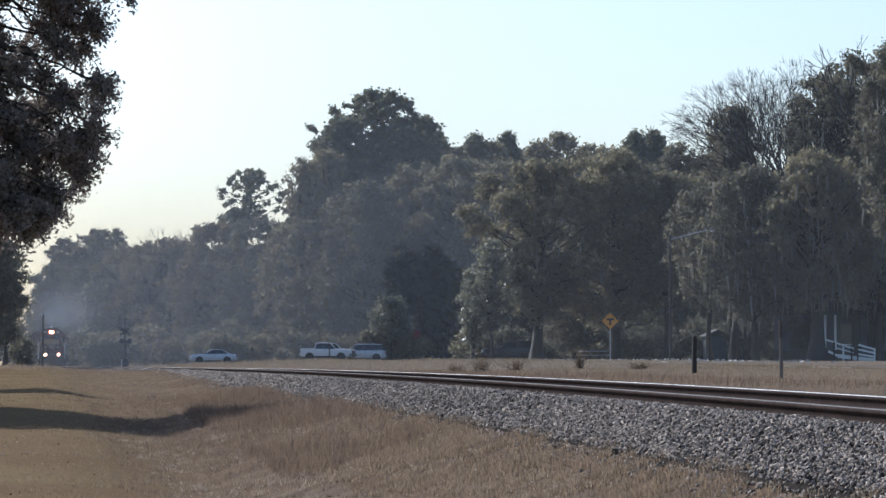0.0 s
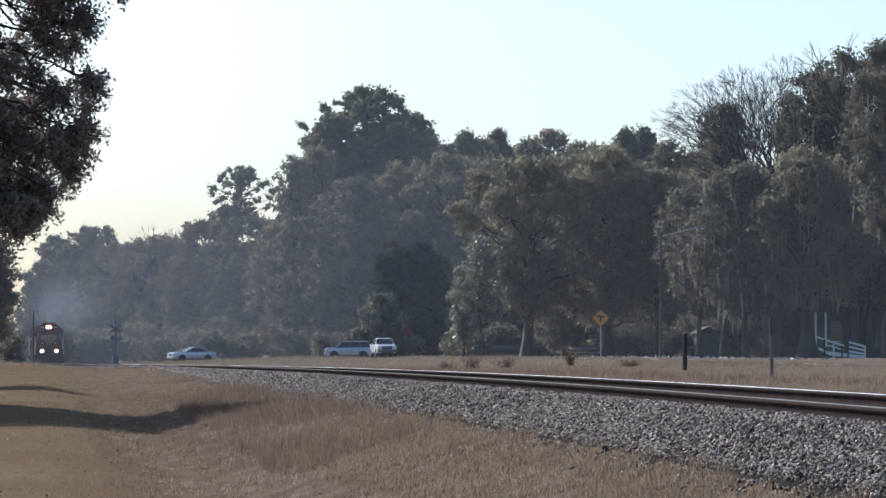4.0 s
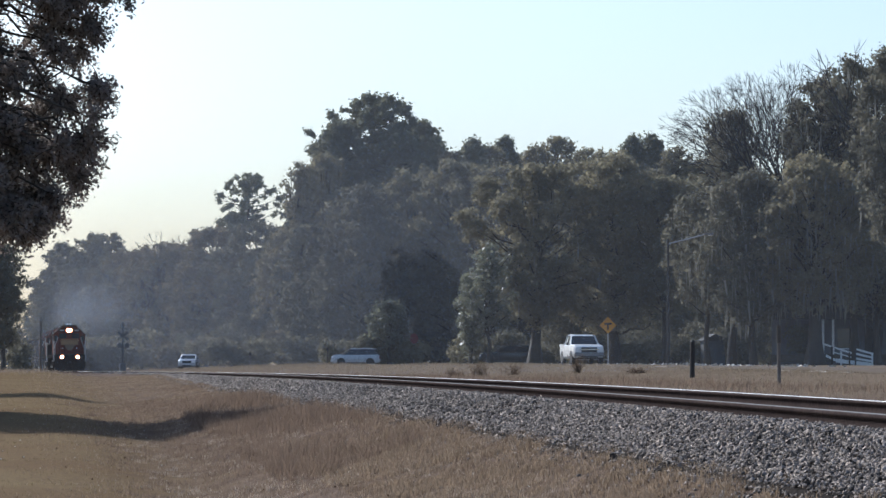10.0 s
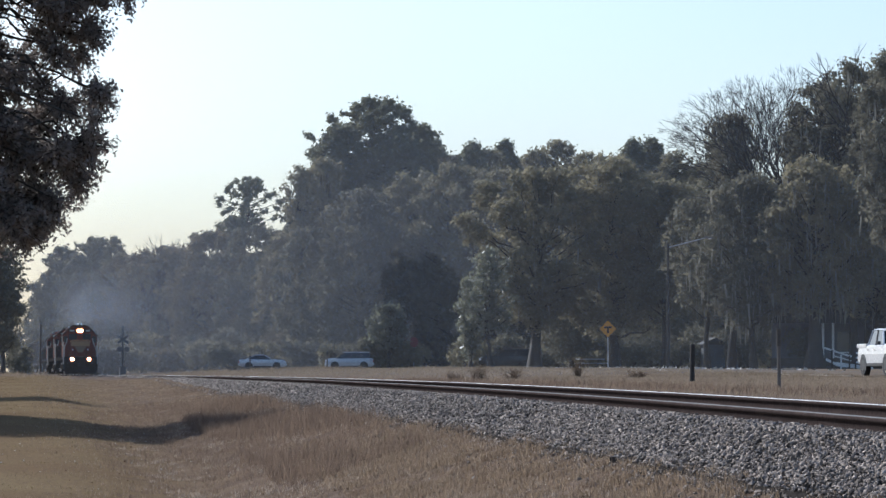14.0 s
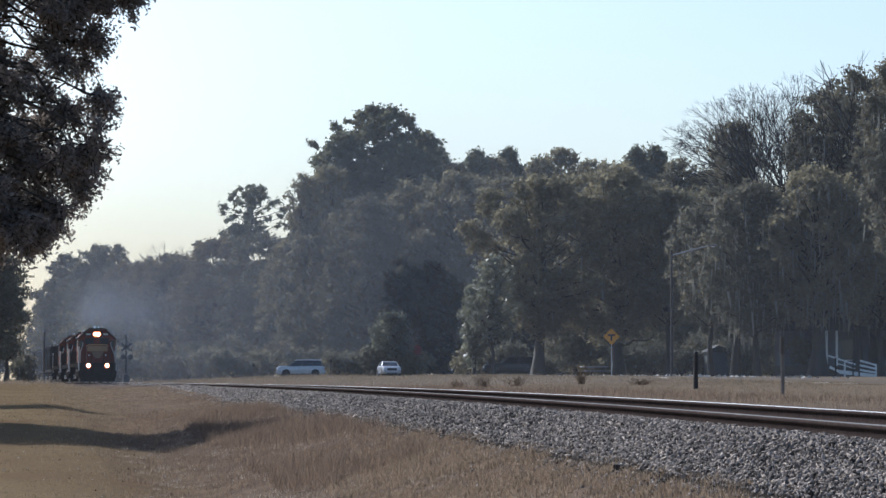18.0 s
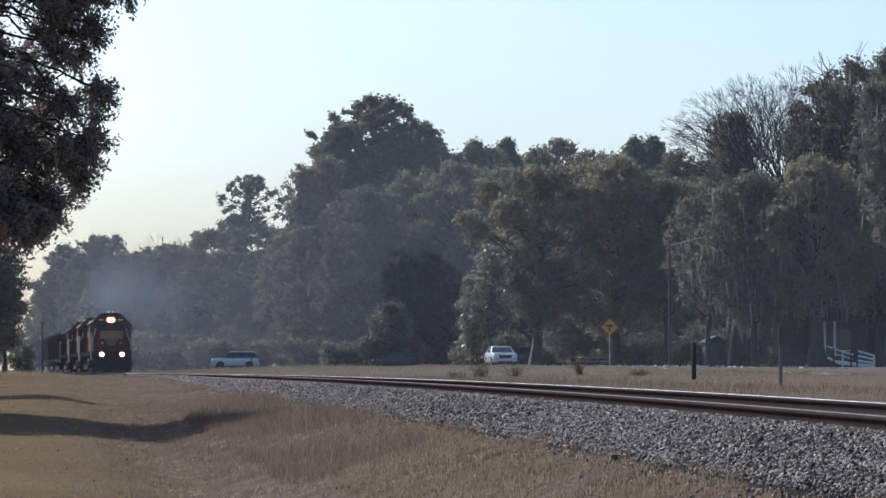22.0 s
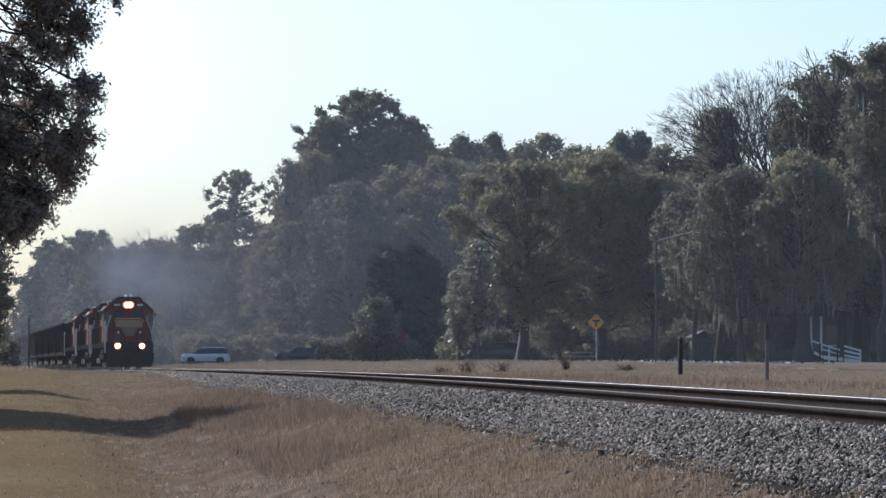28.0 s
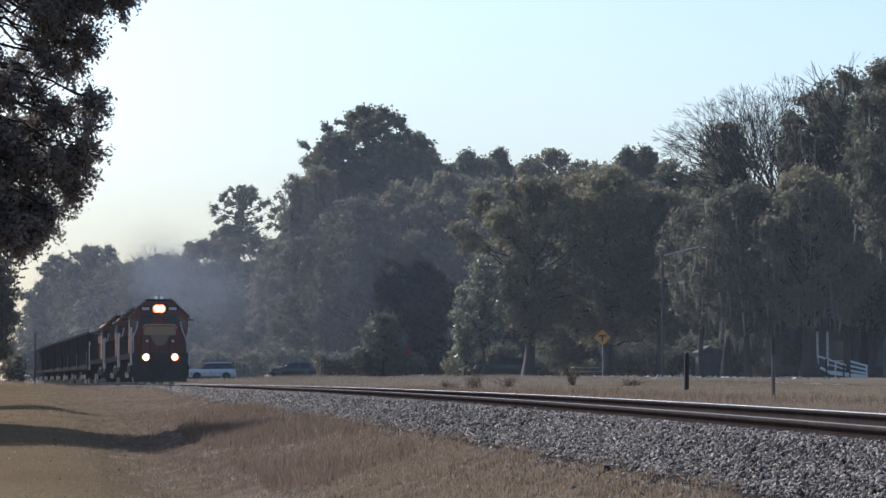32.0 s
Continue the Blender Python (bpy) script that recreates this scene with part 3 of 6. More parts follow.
tree("oak", 4.8, 540.0, 21.5, 4.6, 3.0, 67, label="distant tree with a dark rounded crown", leafmat=leaf_dark)
tree("oak", 12.3, 499.8, 21.3, 2.3, 12.3, 68, label="distant tree with a ragged crown", leafmat=leaf_dark, airy=True)
tree("oak", 2.8, 560.0, 17.2, 4.0, 2.2, 69, label="distant tree with a dark rounded crown", leafmat=leaf_dark)
tree("oak", -6.1, 420.0, 14.2, 3.4, 1.4, 70, label="distant tree with a dark rounded crown", leafmat=leaf_dark)
tree("oak", -6.6, 399.9, 14.3, 3.6, 1.1, 71, label="distant tree with a dark rounded crown", leafmat=leaf_dark)
tree("oak", -14.9, 599.9, 14.5, 6.4, 0.7, 80, label="far tree closing the view along the line", leafmat=leaf_dark, deep=True)
tree("oak", 4.3, 607.0, 15.4, 6.5, 0.9, 81, label="far tree closing the view along the line", leafmat=leaf_dark, deep=True)
tree("oak", 4.2, 614.0, 15.8, 6.6, 0.9, 82, label="far tree closing the view along the line", leafmat=leaf_dark, deep=True)
tree("oak", 6.4, 600.0, 15.0, 6.4, 0.6, 83, label="far tree closing the view along the line", leafmat=leaf_dark, deep=True)
tree("oak", 13.4, 606.9, 14.4, 6.5, 0.4, 84, label="far tree closing the view along the line", leafmat=leaf_dark, deep=True)
tree("oak", 20.6, 613.7, 15.0, 6.6, 0.4, 85, label="far tree closing the view along the line", leafmat=leaf_dark, deep=True)
tree("oak", 27.6, 599.4, 15.7, 6.4, 0.3, 86, label="far tree closing the view along the line", leafmat=leaf_dark, deep=True)
tree("oak", 35.4, 606.0, 17.0, 6.5, 0.4, 87, label="far tree closing the view along the line", leafmat=leaf_dark, deep=True)
tree("oak", 43.4, 612.5, 18.3, 6.6, 0.4, 88, label="far tree closing the view along the line", leafmat=leaf_dark, deep=True)
tree("oak", 49.9, 597.9, 19.0, 6.4, 0.3, 89, label="far tree closing the view along the line", leafmat=leaf_dark, deep=True)
tree("oak", 58.0, 604.2, 10.6, 6.5, 0.4, 90, label="far tree closing the view along the line", leafmat=leaf_dark, deep=True)
tree("oak", 69.1, 610.1, 10.7, 6.6, 0.4, 91, label="far tree closing the view along the line", leafmat=leaf_dark, deep=True)
tree("oak", 77.6, 595.0, 10.4, 6.4, 0.3, 92, label="far tree closing the view along the line", leafmat=leaf_dark, deep=True)
tree("oak", 88.7, 600.5, 10.5, 6.5, 0.3, 93, label="far tree closing the view along the line", leafmat=leaf_dark, deep=True)
tree("oak", 100.0, 605.8, 10.7, 6.6, 0.4, 94, label="far tree closing the view along the line", leafmat=leaf_dark, deep=True)
tree("oak", 107.7, 590.2, 10.4, 6.4, 0.3, 95, label="far tree closing the view along the line", leafmat=leaf_dark, deep=True)
tree("oak", 119.1, 595.2, 10.5, 6.5, 0.3, 96, label="far tree closing the view along the line", leafmat=leaf_dark, deep=True)
tree("oak", 130.6, 600.0, 10.7, 6.6, 0.4, 97, label="far tree closing the view along the line", leafmat=leaf_dark, deep=True)
tree("oak", 137.4, 584.0, 10.4, 6.4, 0.3, 98, label="far tree closing the view along the line", leafmat=leaf_dark, deep=True)
tree("oak", 148.9, 588.4, 10.5, 6.5, 0.4, 99, label="far tree closing the view along the line", leafmat=leaf_dark, deep=True)
tree("oak", 160.6, 592.6, 10.7, 6.6, 0.4, 100, label="far tree closing the view along the line", leafmat=leaf_dark, deep=True)
tree("oak", 38.0, 432.5, 23.4, 7.4, 1.3, 147, label="tree deep in the wood with dark leaves", leafmat=leaf_dark, deep=True)
tree("oak", 41.0, 432.0, 26.5, 7.4, 1.3, 148, label="tree deep in the wood with dark leaves", leafmat=leaf_dark, deep=True)
tree("oak", 48.7, 431.0, 27.2, 7.4, 1.3, 149, label="tree deep in the wood with dark leaves", leafmat=leaf_dark, deep=True)
tree("oak", 54.9, 430.2, 28.4, 7.4, 1.3, 150, label="tree deep in the wood with dark leaves", leafmat=leaf_dark, deep=True)
tree("oak", 61.0, 429.4, 27.7, 7.4, 1.3, 151, label="tree deep in the wood with dark leaves", leafmat=leaf_dark, deep=True)
tree("oak", 67.2, 428.6, 28.8, 7.4, 1.3, 152, label="tree deep in the wood with dark leaves", leafmat=leaf_dark, deep=True)
tree("oak", 73.3, 427.8, 28.4, 7.4, 1.3, 153, label="tree deep in the wood with dark leaves", leafmat=leaf_dark, deep=True)
tree("oak", 79.5, 427.0, 28.4, 7.4, 1.3, 154, label="tree deep in the wood with dark leaves", leafmat=leaf_dark, deep=True)
tree("oak", 85.7, 426.3, 26.5, 7.4, 1.3, 155, label="tree deep in the wood with dark leaves", leafmat=leaf_dark, deep=True)
tree("oak", 66.0, 305.9, 17.2, 5.3, 0.8, 156, label="tree deep in the wood with dark leaves", leafmat=leaf_dark, deep=True)
tree("oak", 69.9, 305.4, 17.3, 5.3, 0.8, 157, label="tree deep in the wood with dark leaves", leafmat=leaf_dark, deep=True)
tree("oak", 76.0, 304.6, 18.9, 5.3, 0.8, 158, label="tree deep in the wood with dark leaves", leafmat=leaf_dark, deep=True)
tree("oak", 81.5, 303.8, 18.9, 5.3, 0.8, 159, label="tree deep in the wood with dark leaves", leafmat=leaf_dark, deep=True)
tree("oak", 38.0, 432.8, 16.4, 7.4, 1.3, 160, label="tree deep in the wood with dark leaves", leafmat=leaf_dark, deep=True)
tree("oak", 33.4, 433.4, 15.6, 6.2, 1.3, 161, label="tree deep in the wood with dark leaves", leafmat=leaf_dark, deep=True)
tree("oak", 28.8, 434.0, 15.6, 6.2, 1.3, 162, label="tree deep in the wood with dark leaves", leafmat=leaf_dark, deep=True)
tree("oak", 24.2, 434.6, 14.9, 6.2, 1.3, 163, label="tree deep in the wood with dark leaves", leafmat=leaf_dark, deep=True)
tree("oak", 19.6, 435.2, 14.2, 6.2, 1.4, 164, label="tree deep in the wood with dark leaves", leafmat=leaf_dark, deep=True)
tree("oak", 14.9, 435.9, 13.6, 6.2, 1.5, 165, label="tree deep in the wood with dark leaves", leafmat=leaf_dark, deep=True)
tree("oak", 10.3, 436.5, 13.0, 6.2, 1.8, 166, label="tree deep in the wood with dark leaves", leafmat=leaf_dark, deep=True)
tree("oak", 27.2, 379.4, 16.9, 6.1, 1.4, 167, label="live oak with a dense dark green crown", leafmat=leaf_dark)
tree("oak", 31.1, 365.2, 15.7, 5.9, 1.3, 168, label="live oak with a dense dark green crown")
tree("oak", 22.3, 400.5, 17.2, 6.4, 1.5, 169, label="thin winter tree with brown grey foliage", leafmat=leaf_brown)
tree("oak", 17.9, 414.8, 16.2, 7.0, 1.7, 170, label="thin winter tree with brown grey foliage", leafmat=leaf_brown)
tree("oak", 13.8, 435.9, 16.0, 7.0, 2.0, 171, label="thin winter tree with brown grey foliage", leafmat=leaf_brown)
tree("oak", 9.9, 470.7, 14.9, 6.7, 2.3, 172, label="live oak with a dense dark green crown", leafmat=leaf_dark)
tree("oak", -2.4, 239.7, 9.4, 1.5, 2.1, 175, label="dark tree beside the track", leafmat=leaf_dark)
tree("oak", -4.0, 212.4, 10.2, 2.6, 1.9, 176, label="dark tree beside the track", leafmat=leaf_dark)
tree("shrub", 5.9, 403.4, 4.9, 2.6, 0.3, 177, label="dense evergreen undergrowth below the trees", leafmat=leaf_oak, name="shrub")
tree("shrub", 7.7, 382.3, 5.1, 2.7, 0.3, 178, label="dense evergreen undergrowth below the trees", leafmat=leaf_oak, name="shrub")
tree("shrub", 12.8, 381.6, 5.9, 3.1, 0.3, 179, label="dense evergreen undergrowth below the trees", leafmat=leaf_oak, name="shrub")
tree("shrub", 17.8, 381.0, 4.7, 3.1, 0.3, 180, label="dense evergreen undergrowth below the trees", leafmat=leaf_dark, name="shrub")
tree("shrub", 23.0, 366.6, 5.3, 2.9, 0.3, 181, label="dense evergreen undergrowth below the trees", leafmat=leaf_dark, name="shrub")
tree("shrub", 27.2, 352.4, 4.4, 2.5, 0.3, 182, label="pale winter shrub by the road", leafmat=leaf_brown, name="shrub")
tree("shrub", 30.9, 345.1, 5.0, 2.8, 0.3, 183, label="dense evergreen undergrowth below the trees", leafmat=leaf_oak, name="shrub")
tree("shrub", 34.5, 337.8, 4.6, 2.7, 0.3, 184, label="dense evergreen undergrowth below the trees", leafmat=leaf_dark, name="shrub")
tree("shrub", 37.4, 330.5, 5.6, 2.4, 0.3, 185, label="pale winter shrub by the road", leafmat=leaf_brown, name="shrub")
tree("shrub", 42.8, 340.2, 4.5, 2.8, 0.3, 186, label="dense evergreen undergrowth below the trees", leafmat=leaf_dark, name="shrub")
tree("shrub", 36.8, 265.7, 2.6, 1.9, 0.3, 187, label="dense evergreen undergrowth below the trees", leafmat=leaf_oak, name="shrub")
tree("shrub", 39.6, 265.3, 3.3, 1.9, 0.3, 188, label="dense evergreen undergrowth below the trees", leafmat=leaf_dark, name="shrub")
tree("shrub", 46.1, 274.7, 3.4, 2.2, 0.3, 189, label="dense evergreen undergrowth below the trees", leafmat=leaf_dark, name="shrub")
tree("shrub", 51.2, 280.9, 4.0, 2.5, 0.3, 190, label="dense evergreen undergrowth below the trees", leafmat=leaf_dark, name="shrub")
tree("shrub", 52.6, 267.0, 3.8, 2.4, 0.3, 191, label="dense evergreen undergrowth below the trees", leafmat=leaf_dark, name="shrub")
tree("shrub", 53.7, 253.2, 3.6, 2.3, 0.3, 192, label="dense evergreen undergrowth below the trees", leafmat=leaf_dark, name="shrub")
tree("shrub", 54.7, 239.4, 3.6, 2.0, 0.3, 193, label="dense evergreen undergrowth below the trees", leafmat=leaf_dark, name="shrub")
tree("shrub", 53.7, 219.0, 3.2, 1.8, 0.3, 194, label="dense evergreen undergrowth below the trees", leafmat=leaf_dark, name="shrub")
tree("shrub", 58.6, 225.2, 4.1, 2.1, 0.3, 195, label="dense evergreen undergrowth below the trees", leafmat=leaf_dark, name="shrub")
tree("shrub", 60.1, 218.1, 4.0, 2.0, 0.3, 196, label="dense evergreen undergrowth below the trees", leafmat=leaf_dark, name="shrub")
tree("shrub", -1.7, 274.0, 2.9, 1.5, 0.3, 197, label="dense evergreen undergrowth below the trees", leafmat=leaf_dark, name="shrub")
tree("shrub", 60.4, 279.8, 2.6, 2.3, 0.3, 198, label="dense evergreen undergrowth below the trees", leafmat=leaf_dark, name="shrub")
tree("shrub", 62.9, 279.5, 2.6, 2.3, 0.3, 199, label="dense evergreen undergrowth below the trees", leafmat=leaf_dark, name="shrub")
tree("shrub", 62.7, 265.8, 2.5, 2.2, 0.3, 200, label="dense evergreen undergrowth below the trees", leafmat=leaf_oak, name="shrub")
tree("shrub", 20.4, 332.8, 2.6, 2.5, 0.3, 201, label="dense evergreen undergrowth below the trees", leafmat=leaf_dark, name="shrub")
tree("shrub", 7.0, 355.8, 3.2, 2.3, 0.3, 202, label="dense evergreen undergrowth below the trees", leafmat=leaf_dark, name="shrub")
tree("shrub", 7.2, 355.3, 3.7, 2.5, 0.3, 203, label="dense evergreen undergrowth below the trees", leafmat=leaf_dark, name="shrub")
tree("shrub", 9.4, 354.8, 3.8, 2.5, 0.3, 204, label="dense evergreen undergrowth below the trees", leafmat=leaf_dark, name="shrub")
tree("shrub", 14.0, 354.2, 3.4, 2.5, 0.3, 205, label="pale winter shrub by the road", leafmat=leaf_brown, name="shrub")
tree("shrub", 19.1, 353.5, 3.4, 2.8, 0.3, 206, label="dense evergreen undergrowth below the trees", leafmat=leaf_oak, name="shrub")
tree("shrub", 23.4, 339.3, 2.9, 2.4, 0.3, 207, label="dense evergreen undergrowth below the trees", leafmat=leaf_oak, name="shrub")
tree("shrub", 27.7, 331.9, 2.8, 2.4, 0.3, 208, label="dense evergreen undergrowth below the trees", leafmat=leaf_dark, name="shrub")
tree("shrub", 31.5, 328.0, 2.9, 2.4, 0.3, 209, label="dense evergreen undergrowth below the trees", leafmat=leaf_oak, name="shrub")
tree("shrub", 34.9, 324.1, 2.9, 2.3, 0.3, 210, label="dense evergreen undergrowth below the trees", leafmat=leaf_dark, name="shrub")
tree("shrub", 38.6, 323.6, 2.9, 2.3, 0.3, 211, label="dense evergreen undergrowth below the trees", leafmat=leaf_oak, name="shrub")
tree("shrub", 42.0, 265.0, 2.4, 1.9, 0.3, 212, label="dense evergreen undergrowth below the trees", leafmat=leaf_dark, name="shrub")
tree("shrub", 46.3, 264.5, 2.2, 1.9, 0.3, 213, label="dense evergreen undergrowth below the trees", leafmat=leaf_oak, name="shrub")
tree("shrub", 48.8, 257.3, 2.3, 1.9, 0.3, 214, label="dense evergreen undergrowth below the trees", leafmat=leaf_dark, name="shrub")
tree("shrub", 51.2, 250.2, 2.1, 1.8, 0.3, 215, label="dense evergreen undergrowth below the trees", leafmat=leaf_dark, name="shrub")
bare_tree(54.6, 219.3, 21.5, 116, "leafless winter tree with fine grey twigs", fan=0.55, lean=-0.1, depth=9)
bare_tree(54.7, 225.5, 21.5, 117, "leafless winter tree with fine grey twigs", fan=0.5, lean=-0.08, depth=8)
bare_tree(55.8, 223.1, 22.4, 118, "leafless winter tree with fine grey twigs", fan=0.5, lean=0.0, depth=7)
bare_tree(66.1, 366.1, 27.0, 120, "leafless winter tree with fine grey twigs", fan=0.5, lean=0, depth=6)
bare_tree(18.7, 423.6, 18.4, 121, "leafless winter tree with fine grey twigs", fan=0.5, lean=-0.05, depth=6)
bare_tree(21.7, 429.5, 18.9, 122, "leafless winter tree with fine grey twigs", fan=0.5, lean=0.05, depth=6)
bare_tree(16.5, 427.7, 17.7, 123, "leafless winter tree with fine grey twigs", fan=0.5, lean=0, depth=6)
bare_tree(58.6, 217.2, 22.2, 124, "leafless winter tree with fine grey twigs", fan=0.5, lean=0, depth=7)

# ---- road vehicles ----
tyre_m = mat("black tyre rubber", (0.02, 0.02, 0.02), (0.03, 0.03, 0.03), 0.85, scale=8, fine=60, bump=0.2)
rim_m = mat("alloy rim", (0.45, 0.45, 0.46), (0.38, 0.38, 0.39), 0.35, metal=0.9, scale=8, fine=60, bump=0)
white_p = mat("white car paint", (0.74, 0.74, 0.73), (0.68, 0.68, 0.67), 0.25, scale=1.2, fine=12, bump=0, c3=(0.66, 0.65, 0.63), spec=0.6)
silver_p = mat("silver car paint", (0.52, 0.54, 0.57), (0.46, 0.48, 0.51), 0.28, metal=0.35, scale=1.2, fine=12, bump=0, c3=(0.46, 0.47, 0.5), spec=0.6)
dark_p = mat("dark car paint", (0.025, 0.027, 0.032), (0.02, 0.022, 0.026), 0.22, scale=1.2, fine=12, bump=0, c3=(0.03, 0.03, 0.03), spec=0.6)
trim_m = mat("black plastic trim", (0.025, 0.025, 0.027), (0.035, 0.035, 0.036), 0.6, scale=5, fine=40, bump=0.1)
chrome = mat("chrome", (0.7, 0.7, 0.72), (0.62, 0.62, 0.64), 0.15, metal=1.0, scale=4, fine=30, bump=0)
# chrome darkened: the shade on the truck's front is put into this colour
bumper_shade_m = mat("chrome bumper in shade", (0.22, 0.22, 0.23), (0.16, 0.16, 0.17), 0.4, metal=0.6, scale=4, fine=30, bump=0)
window_m = glass("dark car glass")
lens_m = glass("clear lamp lens", (0.75, 0.76, 0.78), 0.08)
red_lens = mat("red lamp lens", (0.30, 0.012, 0.01), (0.25, 0.01, 0.01), 0.2, scale=5, fine=40, bump=0)


def loft(bm, rings, caps=True):
    """Skins rings of equally many points."""
    vs = [[bm.verts.new(p) for p in ring] for ring in rings]
    k = len(vs[0])
    for a, b in zip(vs, vs[1:]):
        for i in range(k):
            bm.faces.new((a[i], a[(i + 1) % k], b[(i + 1) % k], b[i]))
    if caps:
        bm.faces.new(vs[0][::-1])
        bm.faces.new(vs[-1])
    bmesh.ops.recalc_face_normals(bm, faces=bm.faces)
    return bm


def slab(bm, pts, thick, inward):
    """A thin pane: a polygon with thickness towards a point."""
    c = sum((Vector(p) for p in pts), Vector()) / len(pts)
    nrm = (Vector(pts[1]) - Vector(pts[0])).cross(Vector(pts[2]) - Vector(pts[0])).normalized()
    if nrm.dot(Vector(inward) - c) < 0:
        nrm = -nrm
    lo = [bm.verts.new(p) for p in pts]
    hi = [bm.verts.new(Vector(p) + nrm * thick) for p in pts]
    bm.faces.new(lo)
    bm.faces.new(hi[::-1])
    k = len(pts)
    for i in range(k):
        bm.faces.new((lo[i], hi[i], hi[(i + 1) % k], lo[(i + 1) % k]))
    bmesh.ops.recalc_face_normals(bm, faces=bm.faces)
    return bm


def wheel_at(parent, x, y, r, w=0.23):
    """A wheel with tyre and spoked rim; it turns about its own y axis."""
    hub = new("wheel")
    hub.empty_display_size = 0.1
    hub.parent = parent
    hub.location = (x, y, r)
    bm = B()
    seg = 24
    prof = [(r * 0.66, -w / 2), (r * 0.93, -w / 2), (r, -w * 0.36), (r, w * 0.36), (r * 0.93, w / 2), (r * 0.66, w / 2)]
    rings = [[(q * math.cos(a), s, q * math.sin(a)) for q, s in prof] for a in [2 * math.pi * k / seg for k in range(seg)]]
    loft(bm, rings + [rings[0]], caps=False)
    bmesh.ops.remove_doubles(bm, verts=bm.verts, dist=1e-5)
    part("tyre", bm, tyre_m, hub)
    bm = B()
    rod(bm, (0, -w * 0.40, 0), (0, w * 0.40, 0), r * 0.16, seg=12)
    for k in range(5):
        a = 2 * math.pi * k / 5
        for s in (-w * 0.42, w * 0.38):
            m = Matrix.Rotation(a, 4, "Y") @ Matrix.Translation((0, s, r * 0.36)) @ Matrix.Diagonal((r * 0.2, 0.02, r * 0.62, 1))
            bmesh.ops.create_cube(bm, size=1, matrix=m)
    for s in (-w * 0.44, w * 0.44):
        ring = [[(q * math.cos(a), s + e, q * math.sin(a)) for q, e in ((r * 0.6, 0), (r * 0.68, 0), (r * 0.68, 0.02 if s < 0 else -0.02), (r * 0.6, 0.02 if s < 0 else -0.02))]
                for a in [2 * math.pi * k / seg for k in range(seg)]]
        loft(bm, ring + [ring[0]], caps=False)
    part("rim", bm, rim_m, hub)
    return hub


def vehicle(name, label, paint, L, W, hood, belt, H, screen, roof0, roof1, rear, low=0.24, wheel=0.33, axles=(1.42, -1.36), bed=None, chrome_grille=False, rails=False):
    """A road vehicle pointing along +x: lofted body, glasshouse, lamps, wheels. bed: where a pickup's open bed begins."""
    car = new(name)
    car.empty_display_size = 0.5
    h, w = L / 2, W / 2
    st = [(h, 0.80, low + 0.18, hood - 0.26), (h - 0.06, 0.9, low + 0.05, hood - 0.14), (h - 0.25, 0.98, low, hood - 0.05), (screen + 0.25, 1.0, low, hood + 0.02),
          (screen - 0.1, 1.0, low, belt), (rear + 0.1, 1.0, low, belt + 0.03), (-h + 0.22, 0.98, low + 0.04, belt + (0.0 if bed else -0.02)), (-h + 0.05, 0.92, low + 0.1, belt - 0.06), (-h, 0.86, low + 0.2, belt - 0.18)]
    rings = []
    for x, ww, z0, z1 in st:
        q = w * ww
        mid = z0 + (z1 - z0) * 0.55
        rings.append([(x, -q * 0.9, z0), (x, -q * 0.985, z0 + 0.1), (x, -q, mid), (x, -q * 0.97, z1 - 0.07), (x, -q * 0.88, z1),
                      (x, q * 0.88, z1), (x, q * 0.97, z1 - 0.07), (x, q, mid), (x, q * 0.985, z0 + 0.1), (x, q * 0.9, z0)])
    part("body", loft(B(), rings), paint, car)
    # wheel arches: flush black sheets that put the hollows' shade on the body
    for ax in axles:
        for s in (-1, 1):
            bm = B()
            pts = [(ax + (wheel + 0.075) * math.cos(a), s * (w + 0.004), wheel + (wheel + 0.075) * math.sin(a)) for a in np.linspace(-0.35, math.pi + 0.35, 14)]
            part("wheel_arch", slab(bm, pts, 0.05, (ax, 0, wheel)), trim_m, car)
            wheel_at(car, ax, s * (w - 0.11), wheel)
    # glasshouse
    wb, wr, zt = w * 0.90, w * 0.74, H - 0.07
    zb = belt - 0.01
    corner = {(e, s): (Vector((screen if e == "f" else rear, s * wb, zb)), Vector((roof0 if e == "f" else roof1, s * wr, zt))) for e in "fr" for s in (-1, 1)}
    inside = ((screen + rear) / 2, 0, belt)

    def pane(nm, a, b, c, d, f0=0.0, f1=1.0):
        """Between the edges a-b (front) and d-c (back), from f0 to f1 along."""
        p = [a.lerp(d, f0), b.lerp(c, f0), b.lerp(c, f1), a.lerp(d, f1)]
        part(nm, slab(B(), p, 0.02, inside), window_m, car)

    pane("windscreen", corner["f", -1][0], corner["f", -1][1], corner["f", 1][1], corner["f", 1][0], 0.05, 0.95)
    pane("rear_window", corner["r", -1][0], corner["r", -1][1], corner["r", 1][1], corner["r", 1][0], 0.05, 0.95)
    cuts = [(0.06, 0.47), (0.51, 0.94)] if (roof0 - roof1) < 2.2 else [(0.05, 0.34), (0.37, 0.65), (0.68, 0.95)]
    for s in (-1, 1):
        fb, ft = corner["f", s]
        rb, rt = corner["r", s]
        for f0, f1 in cuts:
            pane("side_window", fb, ft, rt, rb, f0, f1)
        for f in [0.0, 1.0] + [(a[1] + b[0]) / 2 for a, b in zip(cuts, cuts[1:])]:
            bm = B()
            a, b = fb.lerp(rb, f), ft.lerp(rt, f)
            rod(bm, a, b, 0.045, 0.04, 6)
            part("pillar", bm, paint if f in (0.0, 1.0) and not rails else trim_m, car)
    bm = B()
